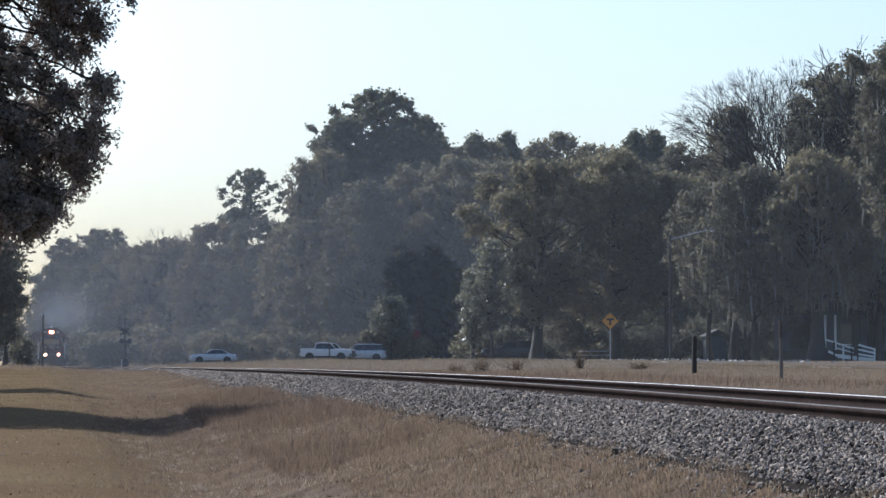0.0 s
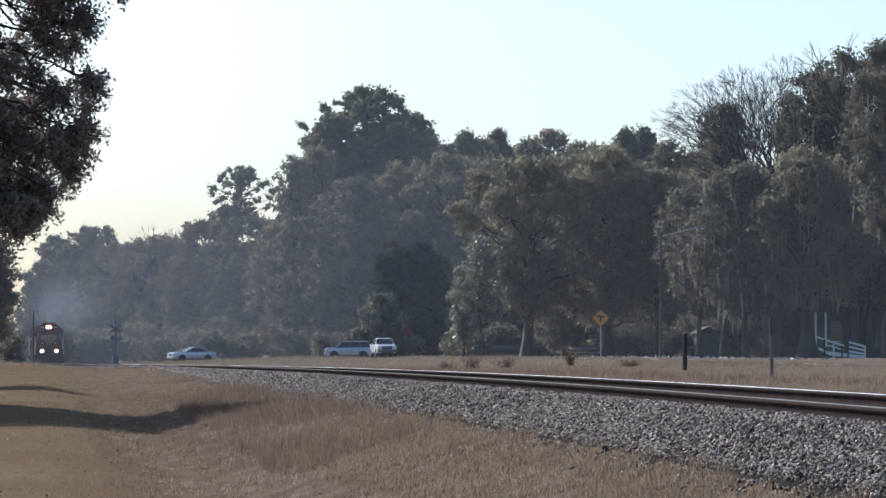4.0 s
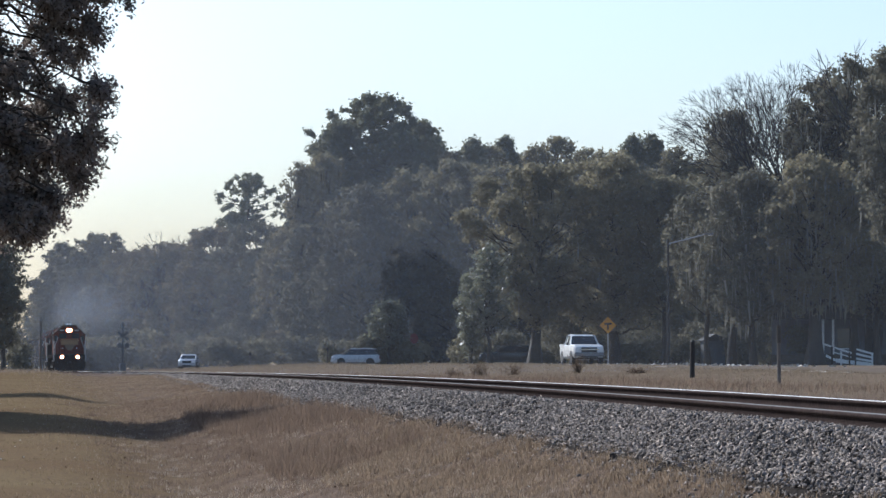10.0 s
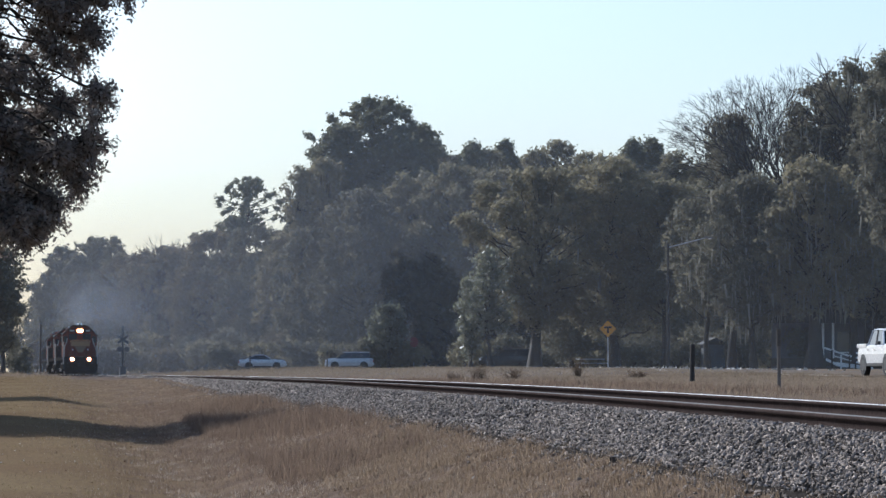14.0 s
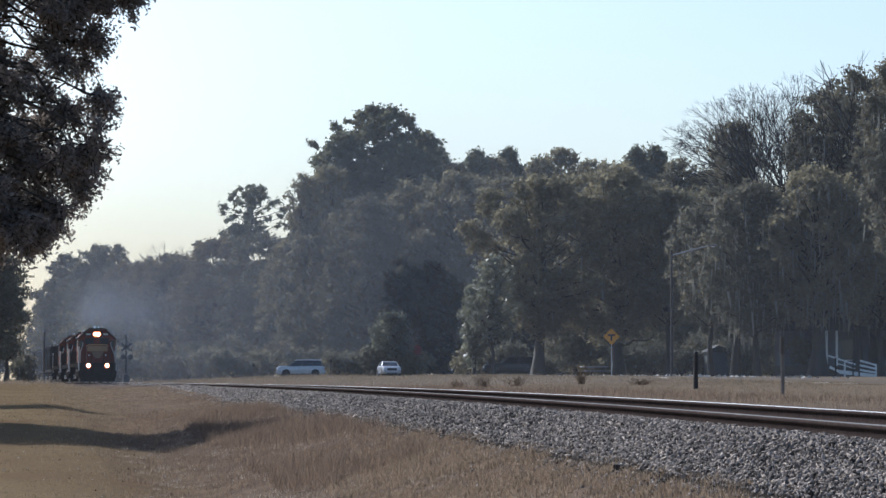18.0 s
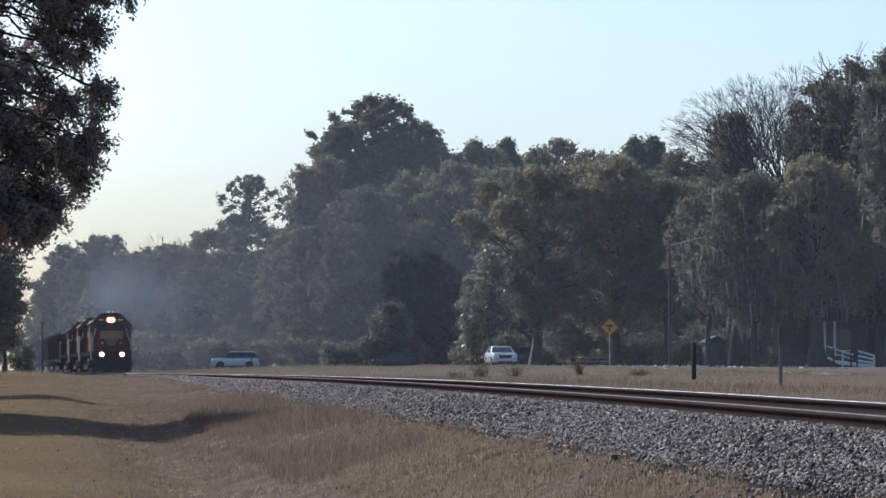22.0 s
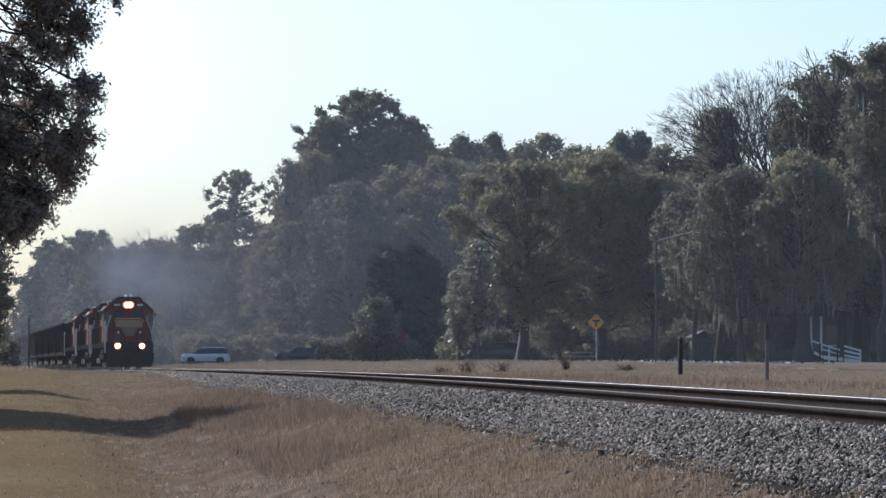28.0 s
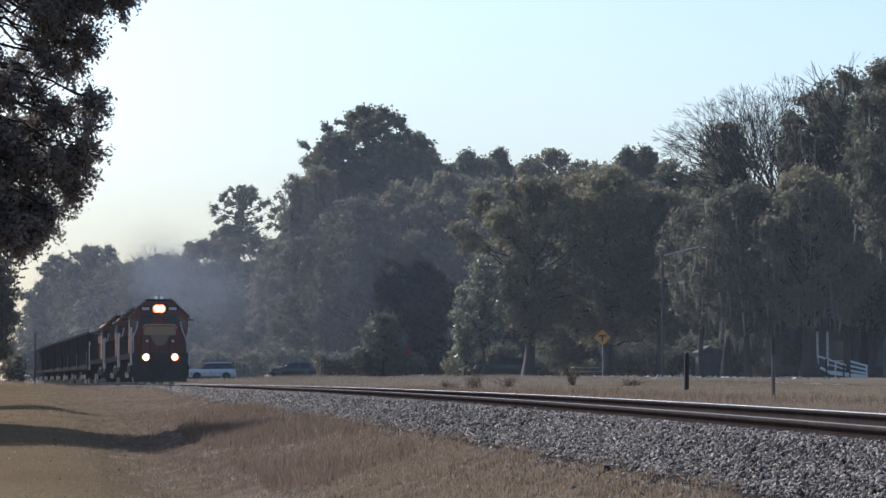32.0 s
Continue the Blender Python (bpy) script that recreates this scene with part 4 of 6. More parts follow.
    rr = [[(x, -wr * k, z - 0.05), (x, -wr * k * 0.9, z), (x, wr * k * 0.9, z), (x, wr * k, z - 0.05)] for x, k, z in
          ((roof0 + 0.06, 0.98, zt + 0.02), (roof0 - 0.15, 1.03, zt + 0.06), ((roof0 + roof1) / 2, 1.04, zt + 0.08), (roof1 + 0.12, 1.03, zt + 0.06), (roof1 - 0.06, 0.98, zt + 0.01))]
    part("roof", loft(bm, rr), paint, car)
    if rails:
        for s in (-1, 1):
            part("roof_rail", rod(B(), (roof0 - 0.1, s * wr * 0.92, H + 0.03), (roof1 + 0.15, s * wr * 0.92, H + 0.03), 0.018, seg=6), chrome, car)
    # front and rear
    part("grille", box(B(), h - 0.06, -w * 0.5, hood - (0.55 if chrome_grille else 0.42), h + 0.015, w * 0.5, hood - 0.17, 0.012), trim_m, car)
    if chrome_grille:
        part("grille_bar", box(B(), h + 0.0, -w * 0.62, hood - 0.335, h + 0.03, w * 0.62, hood - 0.275, 0.01), chrome, car)
    part("front_bumper", box(B(), h - 0.16, -w * 0.93, low + 0.1, h + 0.06, w * 0.93, low + 0.34, 0.04), bumper_shade_m if chrome_grille else paint, car)
    part("lower_intake", box(B(), h - 0.02, -w * 0.55, low + 0.02, h + 0.055, w * 0.55, low + 0.13, 0.01), trim_m, car)
    part("rear_bumper", box(B(), -h - 0.06, -w * 0.92, low + 0.14, -h + 0.16, w * 0.92, low + 0.40, 0.04), paint, car)
    for s in (-1, 1):
        part("headlight", box(B(), h - 0.14, s * w * 0.72 - 0.17, hood - 0.36, h + 0.012, s * w * 0.72 + 0.17, hood - 0.19, 0.03), lens_m, car)
        part("tail_light", box(B(), -h - 0.012, s * w * 0.80 - 0.11, belt - 0.42, -h + 0.14, s * w * 0.80 + 0.11, belt - 0.16, 0.03), red_lens, car)
        part("wing_mirror", box(B(), screen - 0.22, s * (w + 0.06) - 0.07, belt + 0.0, screen - 0.1, s * (w + 0.06) + 0.07, belt + 0.14, 0.03), trim_m, car)
        part("sill", box(B(), axles[1] + 0.5, s * w * 0.97 - 0.03, low - 0.02, axles[0] - 0.5, s * w * 0.97 + 0.03, low + 0.1, 0.01), trim_m, car)
        for x in ((screen + rear) / 2 + 0.1, (screen + rear) / 2 - 0.85):
            part("door_handle", box(B(), x - 0.09, s * (w + 0.005) - 0.02, belt - 0.2, x + 0.09, s * (w + 0.005) + 0.02, belt - 0.165, 0.005), chrome if chrome_grille else paint, car)
    part("underbody", box(B(), -h + 0.3, -w * 0.8, low - 0.06, h - 0.3, w * 0.8, low + 0.1), trim_m, car)
    if bed is not None:
        part("bed_floor", box(B(), -h + 0.1, -w * 0.84, belt + 0.004, bed, w * 0.84, belt + 0.03), trim_m, car)
        for s in (-1, 1):
            part("bed_wall", box(B(), -h + 0.04, s * w * 0.93 - 0.05, belt - 0.1, bed, s * w * 0.93 + 0.05, belt + 0.06, 0.02), paint, car)
        part("tailgate", box(B(), -h + 0.0, -w * 0.88, belt - 0.3, -h + 0.06, w * 0.88, belt + 0.05, 0.015), paint, car)
    tagged(car, label, name.replace("_", " "))
    return car


sedan = vehicle("sedan", "silver white four door sedan turning on the road", silver_p, 4.75, 1.82, 0.98, 0.99, 1.46, 1.0, 0.25, -0.85, -1.65)
suv = vehicle("suv", "silver sport utility vehicle queuing at the crossing", silver_p, 4.9, 1.92, 1.12, 1.10, 1.74, 1.35, 0.6, -2.05, -2.35, wheel=0.36, axles=(1.5, -1.45), rails=True)
pickup = vehicle("pickup_truck", "white crew cab pickup truck with chrome bumper", white_p, 5.4, 1.92, 1.24, 1.22, 1.86, 1.1, 0.5, -1.0, -1.2, low=0.42, wheel=0.40, axles=(1.7, -1.65), bed=-1.25, chrome_grille=True)
dark_car = vehicle("hatchback", "dark estate car with a sunlit bonnet", dark_p, 4.6, 1.8, 0.98, 1.0, 1.52, 1.05, 0.3, -1.75, -2.1)

# ---- the train: three diesel locomotives and a string of dark hopper wagons ----
maroon = mat("faded maroon paint", (0.175, 0.053, 0.035), (0.132, 0.042, 0.029), 0.55, scale=1.5, fine=18, bump=0.05, c3=(0.06, 0.024, 0.018), spec=0.05)
tan_p = mat("tan painted steel", (0.66, 0.38, 0.15), (0.56, 0.33, 0.13), 0.5, scale=1.5, fine=18, bump=0.05, c3=(0.33, 0.2, 0.1))
tan_mid = mat("brown tan painted steel", (0.33, 0.20, 0.09), (0.26, 0.16, 0.075), 0.55, scale=1.5, fine=18, bump=0.05, c3=(0.18, 0.11, 0.06))
tan_dull = mat("dull tan paint", (0.22, 0.14, 0.08), (0.17, 0.11, 0.065), 0.6, scale=1.5, fine=18, bump=0.05)
black_p = mat("grimy black steel", (0.022, 0.02, 0.019), (0.035, 0.03, 0.027), 0.65, scale=2, fine=20, bump=0.2, c3=(0.045, 0.037, 0.03), spec=0.0)
white_rail = mat("white handrail paint", (0.50, 0.47, 0.42), (0.42, 0.39, 0.35), 0.5, scale=4, fine=30, bump=0.05)
hopper_m = mat("dark weathered wagon paint", (0.036, 0.034, 0.034), (0.046, 0.041, 0.038), 0.8, scale=0.8, fine=14, bump=0.2, c3=(0.06, 0.042, 0.033), spec=0.0)
wheel_m = mat("worn wheel steel", (0.30, 0.27, 0.25), (0.2, 0.18, 0.165), 0.45, metal=0.6, scale=4, fine=30, bump=0.1)
lamp_on = glow("lit headlight", (1.0, 0.86, 0.62), 60)
ditch_on = glow("lit ditch light", (1.0, 0.80, 0.5), 45)
# orange glow of lens flare round the lamps, put into rings behind the lenses
halo_ring = glow("orange lamp halo", (1.0, 0.22, 0.07), 1.8)
loco_glass = mat("dusty dark cab glass", (0.03, 0.032, 0.034), (0.045, 0.045, 0.045), 0.5, scale=3, fine=20, bump=0, spec=0.15)


def wheelset(parent, x, r=0.5, seg=20):
    """Two wheels on an axle, turning about the cross axis."""
    bm = B()
    rod(bm, (0, -0.75, 0), (0, 0.75, 0), 0.09, seg=8)
    for s in (-1, 1):
        rod(bm, (0, s * 0.69, 0), (0, s * 0.82, 0), r, seg=seg)
        rod(bm, (0, s * 0.67, 0), (0, s * 0.69, 0), r + 0.028, seg=seg)
        rod(bm, (0, s * 0.82, 0), (0, s * 0.86, 0), 0.16, seg=8)
        for k in range(4):
            a = k * math.pi / 2
            rod(bm, (0.3 * math.cos(a), s * 0.815, 0.3 * math.sin(a)), (0.3 * math.cos(a), s * 0.835, 0.3 * math.sin(a)), 0.06, seg=6)
    ob = part("wheelset", bm, wheel_m, parent)
    ob.location = (x, 0, r)
    return ob


def truck(parent, x, gap=1.37, r=0.5):
    """A four-wheeled bogie: side frames, bolster, springs, journal boxes, two wheelsets."""
    bm = B()
    for s in (-1, 1):
        box(bm, -gap - 0.45, s * 1.0 - 0.08, 0.62, gap + 0.45, s * 1.0 + 0.08, 0.88, 0.03)
        box(bm, -0.55, s * 1.02 - 0.1, 0.36, 0.55, s * 1.02 + 0.1, 0.64, 0.03)
        for e in (-1, 1):
            box(bm, e * gap - 0.2, s * 1.03 - 0.1, 0.34, e * gap + 0.2, s * 1.03 + 0.1, 0.68, 0.03)
            rod(bm, (e * 0.3, s * 1.13, 0.42), (e * 0.3, s * 1.13, 0.66), 0.09, seg=8)
            rod(bm, (e * gap, s * 1.1, 0.5), (e * gap, s * 1.19, 0.5), 0.11, seg=8)
    box(bm, -0.3, -0.95, 0.5, 0.3, 0.95, 0.9)
    ob = part("truck", bm, black_p, parent)
    ob.location = (x, 0, 0)
    for s in (-1, 1):
        for e in (-1, 1):
            part("journal_box", box(B(), e * gap - 0.17, s * 1.16 - 0.06, 0.36, e * gap + 0.17, s * 1.16 + 0.06, 0.7, 0.04), white_rail, ob, "pale dusty journal box")
    return [wheelset(ob, -gap, r), wheelset(ob, gap, r)]


ROLLING = []          # wheelsets that turn: (object, radius, wagon's offset behind the head)


def locomotive(name, label, lit):
    loco = new(name)
    back = 11.2          # from the middle to the rear end
    loco.empty_display_size = 1
    part("frame", box(B(), -back, -1.5, 1.35, 8.5, 1.5, 1.62, 0.03), black_p, loco)
    part("walkway", box(B(), -back, -1.53, 1.622, 8.5, 1.53, 1.67, 0.01), black_p, loco)
    # long hood with doors, grilles and rounded shoulders
    prof = [(-0.92, 1.67), (-0.92, 3.98), (-0.72, 4.22), (0.72, 4.22), (0.92, 3.98), (0.92, 1.67)]
    hood = part("long_hood", prism(B(), prof, 0.5 - back, 4.9), maroon, loco)
    for s in (-1, 1):
        for k in range(13):
            x = 0.8 - back + k * 1.14
            part("hood_door", box(B(), x, s * 0.935 - 0.012, 1.85, x + 1.0, s * 0.935 + 0.012, 3.3, 0.01), maroon, hood)
        for k in range(3):
            x = 1.0 - back + k * 1.3
            part("air_grille", box(B(), x, s * 0.93 - 0.02, 3.38, x + 1.1, s * 0.93 + 0.02, 3.95, 0.01), black_p, hood)
        part("side_stripe", box(B(), 0.5 - back, s * 0.94 - 0.013, 1.70, 4.9, s * 0.94 + 0.013, 1.83), maroon, hood)
    for x in (-9.3, -7.6, -5.9, -2.6):
        bm = rod(B(), (x, 0, 4.2), (x, 0, 4.36), 0.62, seg=20)
        part("roof_fan", bm, black_p, loco)
    part("exhaust_stack", box(B(), 0.6, -0.28, 4.2, 1.2, 0.28, 4.46, 0.03), black_p, loco)
    part("dynamic_brake", box(B(), -0.9, -0.95, 3.9, 0.3, 0.95, 4.36, 0.08), maroon, loco)
    part("rear_blower", box(B(), 2.2, -0.75, 4.2, 3.9, 0.75, 4.38, 0.06), black_p, loco)
    # cab with a peaked roof
    cp = [(-1.55, 1.67), (-1.55, 3.62), (-0.66, 4.42), (0.66, 4.42), (1.55, 3.62), (1.55, 1.67)]
    cab = part("cab", prism(B(), cp, 4.9, 7.1), maroon, loco)
    part("cab_roof", prism(B(), [(-1.63, 3.58), (-0.68, 4.46), (0.68, 4.46), (1.63, 3.58), (1.60, 3.66), (0.66, 4.54), (-0.66, 4.54), (-1.60, 3.66)], 4.8, 7.25), black_p, loco)
    for s in (-1, 1):
        part("front_window", box(B(), 7.09, s * 0.62 - 0.36, 3.22, 7.12, s * 0.62 + 0.36, 3.72, 0.01), loco_glass, cab)
        part("corner_window", box(B(), 7.09, s * 1.28 - 0.17, 2.95, 7.12, s * 1.28 + 0.17, 3.5, 0.01), window_m, cab)
        part("side_window", box(B(), 5.2, s * 1.55 - 0.015, 2.75, 6.8, s * 1.55 + 0.015, 3.4, 0.01), loco_glass, cab)
        part("window_frame", box(B(), 6.86, s * 1.56 - 0.02, 2.6, 6.98, s * 1.56 + 0.02, 3.5, 0.01), white_rail, cab, "pale window post")
        part("window_frame", box(B(), 5.1, s * 1.56 - 0.02, 3.42, 6.98, s * 1.56 + 0.02, 3.5, 0.01), white_rail, cab, "pale window head")
        bm = B()
        arc = [(7.16, s * (1.5 - 0.36 * (1 - math.cos(q)) / 2), 2.0 + 1.35 * q / math.pi) for q in np.linspace(0, math.pi, 7)]
        for p0, p1 in zip(arc, arc[1:]):
            rod(bm, p0, p1, 0.04, seg=6)
        part("grab_iron", bm, white_rail, cab, "curved pale grab iron")
        part("sun_visor", box(B(), 5.1, s * 1.72 - 0.2, 3.44, 6.9, s * 1.72 + 0.2, 3.48), black_p, cab)
        part("number_board", box(B(), 7.1, s * 0.72 - 0.28, 3.9, 7.24, s * 0.72 + 0.28, 4.14, 0.02), black_p, cab)
        part("number_bar", box(B(), 7.242, s * 0.72 - 0.2, 3.95, 7.25, s * 0.72 + 0.2, 4.09), white_rail, cab)
    part("headlight_housing", box(B(), 7.1, -0.43, 3.76, 7.26, 0.43, 4.28, 0.04), black_p, cab)
    for s in (-1, 1):
        part("headlight", rod(B(), (7.24, s * 0.10, 4.02), (7.285, s * 0.10, 4.02), 0.12, seg=16), lamp_on if lit else lens_m, cab)
        # added disc; on the lit engine it glows as the headlight's halo
        part("reflector", rod(B(), (7.262, s * 0.12, 4.02), (7.272, s * 0.12, 4.02), 0.23, seg=18), halo_ring if lit else black_p, cab)
    bm = B()
    for s in (-0.16, 0, 0.16):
        rod(bm, (5.6, s, 4.56), (6.3 + abs(s), s, 4.60), 0.05, 0.10, 10)
    part("air_horn", bm, chrome, cab)
    part("beacon", rod(B(), (6.8, 0, 4.53), (6.8, 0, 4.72), 0.1, seg=10), white_rail, cab)
    # short hood
    np_ = [(-0.88, 1.67), (-0.88, 2.95), (-0.74, 3.12), (0.74, 3.12), (0.88, 2.95), (0.88, 1.67)]
    nose = part("short_hood", prism(B(), np_, 7.1, 8.15), maroon, loco)
    part("nose_panel", prism(B(), [(-0.84, 2.60), (-0.84, 2.93), (-0.72, 3.07), (0.72, 3.07), (0.84, 2.93), (0.84, 2.60)], 8.15, 8.175), tan_mid if lit else maroon, nose)
    part("nose_edge", prism(B(), [(-0.90, 2.95), (-0.75, 3.13), (0.75, 3.13), (0.90, 2.95), (0.92, 2.98), (0.76, 3.17), (-0.76, 3.17), (-0.92, 2.98)], 7.9, 8.2), tan_p if lit else black_p, nose)
    if lit:
        part("nose_stripe", prism(B(), [(-0.55, 2.585), (-0.2, 2.05), (0.2, 2.05), (0.55, 2.585)], 8.19, 8.2), tan_dull, nose, "dull tan stripe")
    part("nose_door", box(B(), 8.15, -0.32, 1.75, 8.185, 0.32, 2.4, 0.02), maroon, nose)
    # pilot, steps, coupler, ditch lights
    part("pilot", box(B(), 8.5, -1.45, 0.35, 8.6, 1.45, 1.62, 0.03), black_p, loco)
    part("plow", prism(B(), [(-1.4, 0.12), (-1.4, 0.6), (1.4, 0.6), (1.4, 0.12)], 8.6, 8.85), black_p, loco)
    part("rear_pilot", box(B(), -back - 0.1, -1.45, 0.35, -back, 1.45, 1.62, 0.03), black_p, loco)
    part("anticlimber", box(B(), 8.6, -0.8, 1.42, 8.85, 0.8, 1.66, 0.02), black_p, loco)
    for e in (-1, 1):
        end = 8.5 if e > 0 else -back
        part("coupler", box(B(), end + e * 0.28 - 0.28, -0.16, 0.72, end + e * 0.28 + 0.28, 0.16, 1.02, 0.05), black_p, loco)
        for s in (-1, 1):
            bm = B()
            for k in range(4):
                box(bm, end - e * 0.25 - 0.24, s * 1.38 - 0.17, 0.42 + k * 0.32, end - e * 0.25 + 0.24, s * 1.38 + 0.17, 0.46 + k * 0.32)
            box(bm, end - e * 0.25 - 0.26, s * 1.38 - 0.17, 0.4, end - e * 0.25 - 0.23, s * 1.38 + 0.17, 1.62)
            part("step_well", bm, black_p, loco, "black steel steps")
            if e > 0 and not lit:
                part("step_edge", box(B(), 8.5, s * 1.38 - 0.15, 0.78, 8.53, s * 1.38 + 0.15, 1.2, 0.01), white_rail, loco, "pale step edge")
            for x in (end, end - e * 0.5):
                part("grab_rail", rod(B(), (x, s * 1.52, 1.0), (x, s * 1.52, 3.0), 0.042, seg=6), white_rail, loco)
    for s in (-1, 1):
        part("ditch_light", rod(B(), (8.62, s * 0.76, 1.42), (8.9, s * 0.76, 1.42), 0.14, 0.15, 14), black_p, loco)
        part("ditch_lens", rod(B(), (8.9, s * 0.76, 1.42), (8.93, s * 0.76, 1.42), 0.125, seg=14), ditch_on if lit else lens_m, loco)
        # the same added halo disc behind the ditch lens
        part("ditch_reflector", rod(B(), (8.902, s * 0.76, 1.42), (8.91, s * 0.76, 1.42), 0.2, seg=16), halo_ring if lit else black_p, loco)
        # handrails along the walkway
        part("handrail", rod(B(), (0.6 - back, s * 1.5, 2.72), (4.7, s * 1.5, 2.72), 0.028, seg=6), black_p, loco)
        for x in np.arange(0.6 - back, 4.8, 1.69):
            part("stanchion", rod(B(), (float(x), s * 1.5, 1.6), (float(x), s * 1.5, 2.72), 0.03, seg=6), black_p, loco)
        part("fuel_tank_cap", rod(B(), (1.5, s * 1.36, 1.05), (1.5, s * 1.44, 1.05), 0.08, seg=10), white_rail, loco)
        part("sill_stripe", box(B(), -back, s * 1.535 - 0.012, 1.38, 8.5, s * 1.535 + 0.012, 1.6), black_p, loco)
        part("air_tank", rod(B(), (-2.6, s * 1.15, 1.15), (2.0, s * 1.15, 1.15), 0.17, seg=12), black_p, loco)
    for s in (-1.2, -0.5, 0.5, 1.2):
        part("hose", rod(B(), (8.62, s, 1.25), (8.74, s * 0.96, 0.55), 0.035, seg=6), black_p, loco)
    for s in (-1, 1):
        part("front_handrail", rod(B(), (8.55, s * 1.42, 1.66), (8.55, s * 1.42, 2.7), 0.03, seg=6), white_rail, loco)
        part("front_chain_post", rod(B(), (8.55, s * 0.5, 1.66), (8.55, s * 0.5, 2.55), 0.024, seg=6), black_p, loco)
        part("class_light", rod(B(), (8.16, s * 0.68, 2.28), (8.22, s * 0.68, 2.28), 0.06, seg=10), lens_m, loco)
    part("fuel_tank", prism(B(), [(-1.35, 0.62), (-1.35, 1.05), (-1.1, 1.34), (1.1, 1.34), (1.35, 1.05), (1.35, 0.62), (1.1, 0.42), (-1.1, 0.42)], -2.9, 2.9), black_p, loco)
    sets = truck(loco, 5.2) + truck(loco, -7.8)
    tagged(loco, label, "locomotive", group="train")
    return loco, sets


def hopper():
    car = new("hopper_wagon")
    car.empty_display_size = 1
    L = 7.1
    body = part("body", loft(B(), [[(x, -w, z0), (x, -w, 3.68), (x, w, 3.68), (x, w, z0)] for x, w, z0 in
                                    ((-L, 1.5, 3.1), (-L + 1.9, 1.5, 1.35), (-0.6, 1.5, 1.0), (0.6, 1.5, 1.0), (L - 1.9, 1.5, 1.35), (L, 1.5, 3.1))]), hopper_m, car)
    for s in (-1, 1):
        for k in range(13):
            x = -L + 0.3 + k * (2 * L - 0.6) / 12
            z0 = 1.4 if 2 < k < 10 else (2.3 if k in (1, 2, 10, 11) else 3.0)
            part("side_rib", box(B(), x - 0.06, s * 1.55 - 0.06, z0, x + 0.06, s * 1.55 + 0.06, 3.64), hopper_m, body)
        part("top_rail", box(B(), -L - 0.05, s * 1.52 - 0.1, 3.6, L + 0.05, s * 1.52 + 0.1, 3.78, 0.02), hopper_m, body)
        part("side_sill", box(B(), -L - 0.3, s * 1.45 - 0.1, 1.08, L + 0.3, s * 1.45 + 0.1, 1.36, 0.02), hopper_m, car)
        for e in (-1, 1):
            part("ladder", box(B(), e * (L + 0.15) - 0.03, s * 1.4 - 0.2, 1.3, e * (L + 0.15) + 0.03, s * 1.4 + 0.2, 3.65), black_p, car)
    bm = B()
    for k in range(7):
        ball(bm, (-5.7 + 1.9 * k, 0.1 * (-1) ** k, 3.52), 1.25, 2, (1.0, 1.05, 0.36))
    part("load", bm, bed_m, car, "heaped dark load")
    part("centre_sill", box(B(), -L - 0.6, -0.25, 0.85, L + 0.6, 0.25, 1.3), black_p, car)
    for e in (-1, 1):
        part("coupler", box(B(), e * (L + 0.8) - 0.3, -0.14, 0.74, e * (L + 0.8) + 0.3, 0.14, 1.0, 0.04), black_p, car)
    sets = truck(car, 5.4, 0.9, 0.45) + truck(car, -5.4, 0.9, 0.45)
    tagged(car, "dark weathered hopper wagon with ribbed sides", "railway wagon", group="train")
    return car, sets


TRAIN = []            # (thing, distance of its middle behind the first locomotive's middle, wheelsets, wheel radius)
first, s1 = locomotive("locomotive", "maroon and tan diesel locomotive with lit headlights", True)
TRAIN.append((first, 0.0, s1, 0.5))
second, s2 = locomotive("locomotive", "maroon diesel locomotive coupled within the train", False)
TRAIN.append((second, 20.8, s2, 0.5))
for k in (2,):
    unit = copy_thing(second, Matrix.Identity(4))
    TRAIN.append((unit, 20.8 * k, [o for o in unit.children_recursive if o.name.startswith("wheelset")], 0.5))
h0, hs = hopper()
TRAIN.append((h0, 62.0, hs, 0.45))
for k in range(1, 11):
    h = copy_thing(h0, Matrix.Identity(4))
    TRAIN.append((h, 62.0 + 16.0 * k, [o for o in h.children_recursive if o.name.startswith("wheelset")], 0.45))

# ---- by the line: signals, posts, cabinet ----
galv = mat("galvanised steel", (0.42, 0.43, 0.44), (0.34, 0.35, 0.36), 0.45, metal=0.6, scale=3, fine=30, bump=0.05)
old_wood = mat("grey weathered wood", (0.13, 0.11, 0.09), (0.09, 0.075, 0.062), 0.95, scale=4, fine=40, bump=0.5)
black_cap = mat("black painted cap", (0.02, 0.02, 0.02), (0.03, 0.03, 0.03), 0.7, scale=5, fine=40, bump=0.1)
white_w = mat("white painted boards", (0.82, 0.82, 0.80), (0.76, 0.76, 0.74), 0.6, scale=3, fine=30, bump=0.1, c3=(0.5, 0.5, 0.47))
yellow_s = mat("yellow sign sheeting", (0.60, 0.27, 0.015), (0.54, 0.24, 0.015), 0.5, scale=3, fine=30, bump=0)
red_s = mat("red sign sheeting", (0.20, 0.03, 0.03), (0.16, 0.025, 0.025), 0.6, scale=3, fine=30, bump=0)


def stand(name, x, y, turn=0.0, sink=0.03):
    ob = new(name)
    ob.empty_display_size = 0.2
    ob.matrix_basis = pose(x, y, float(land(x, y)) - sink, 0, 0, turn)
    return ob


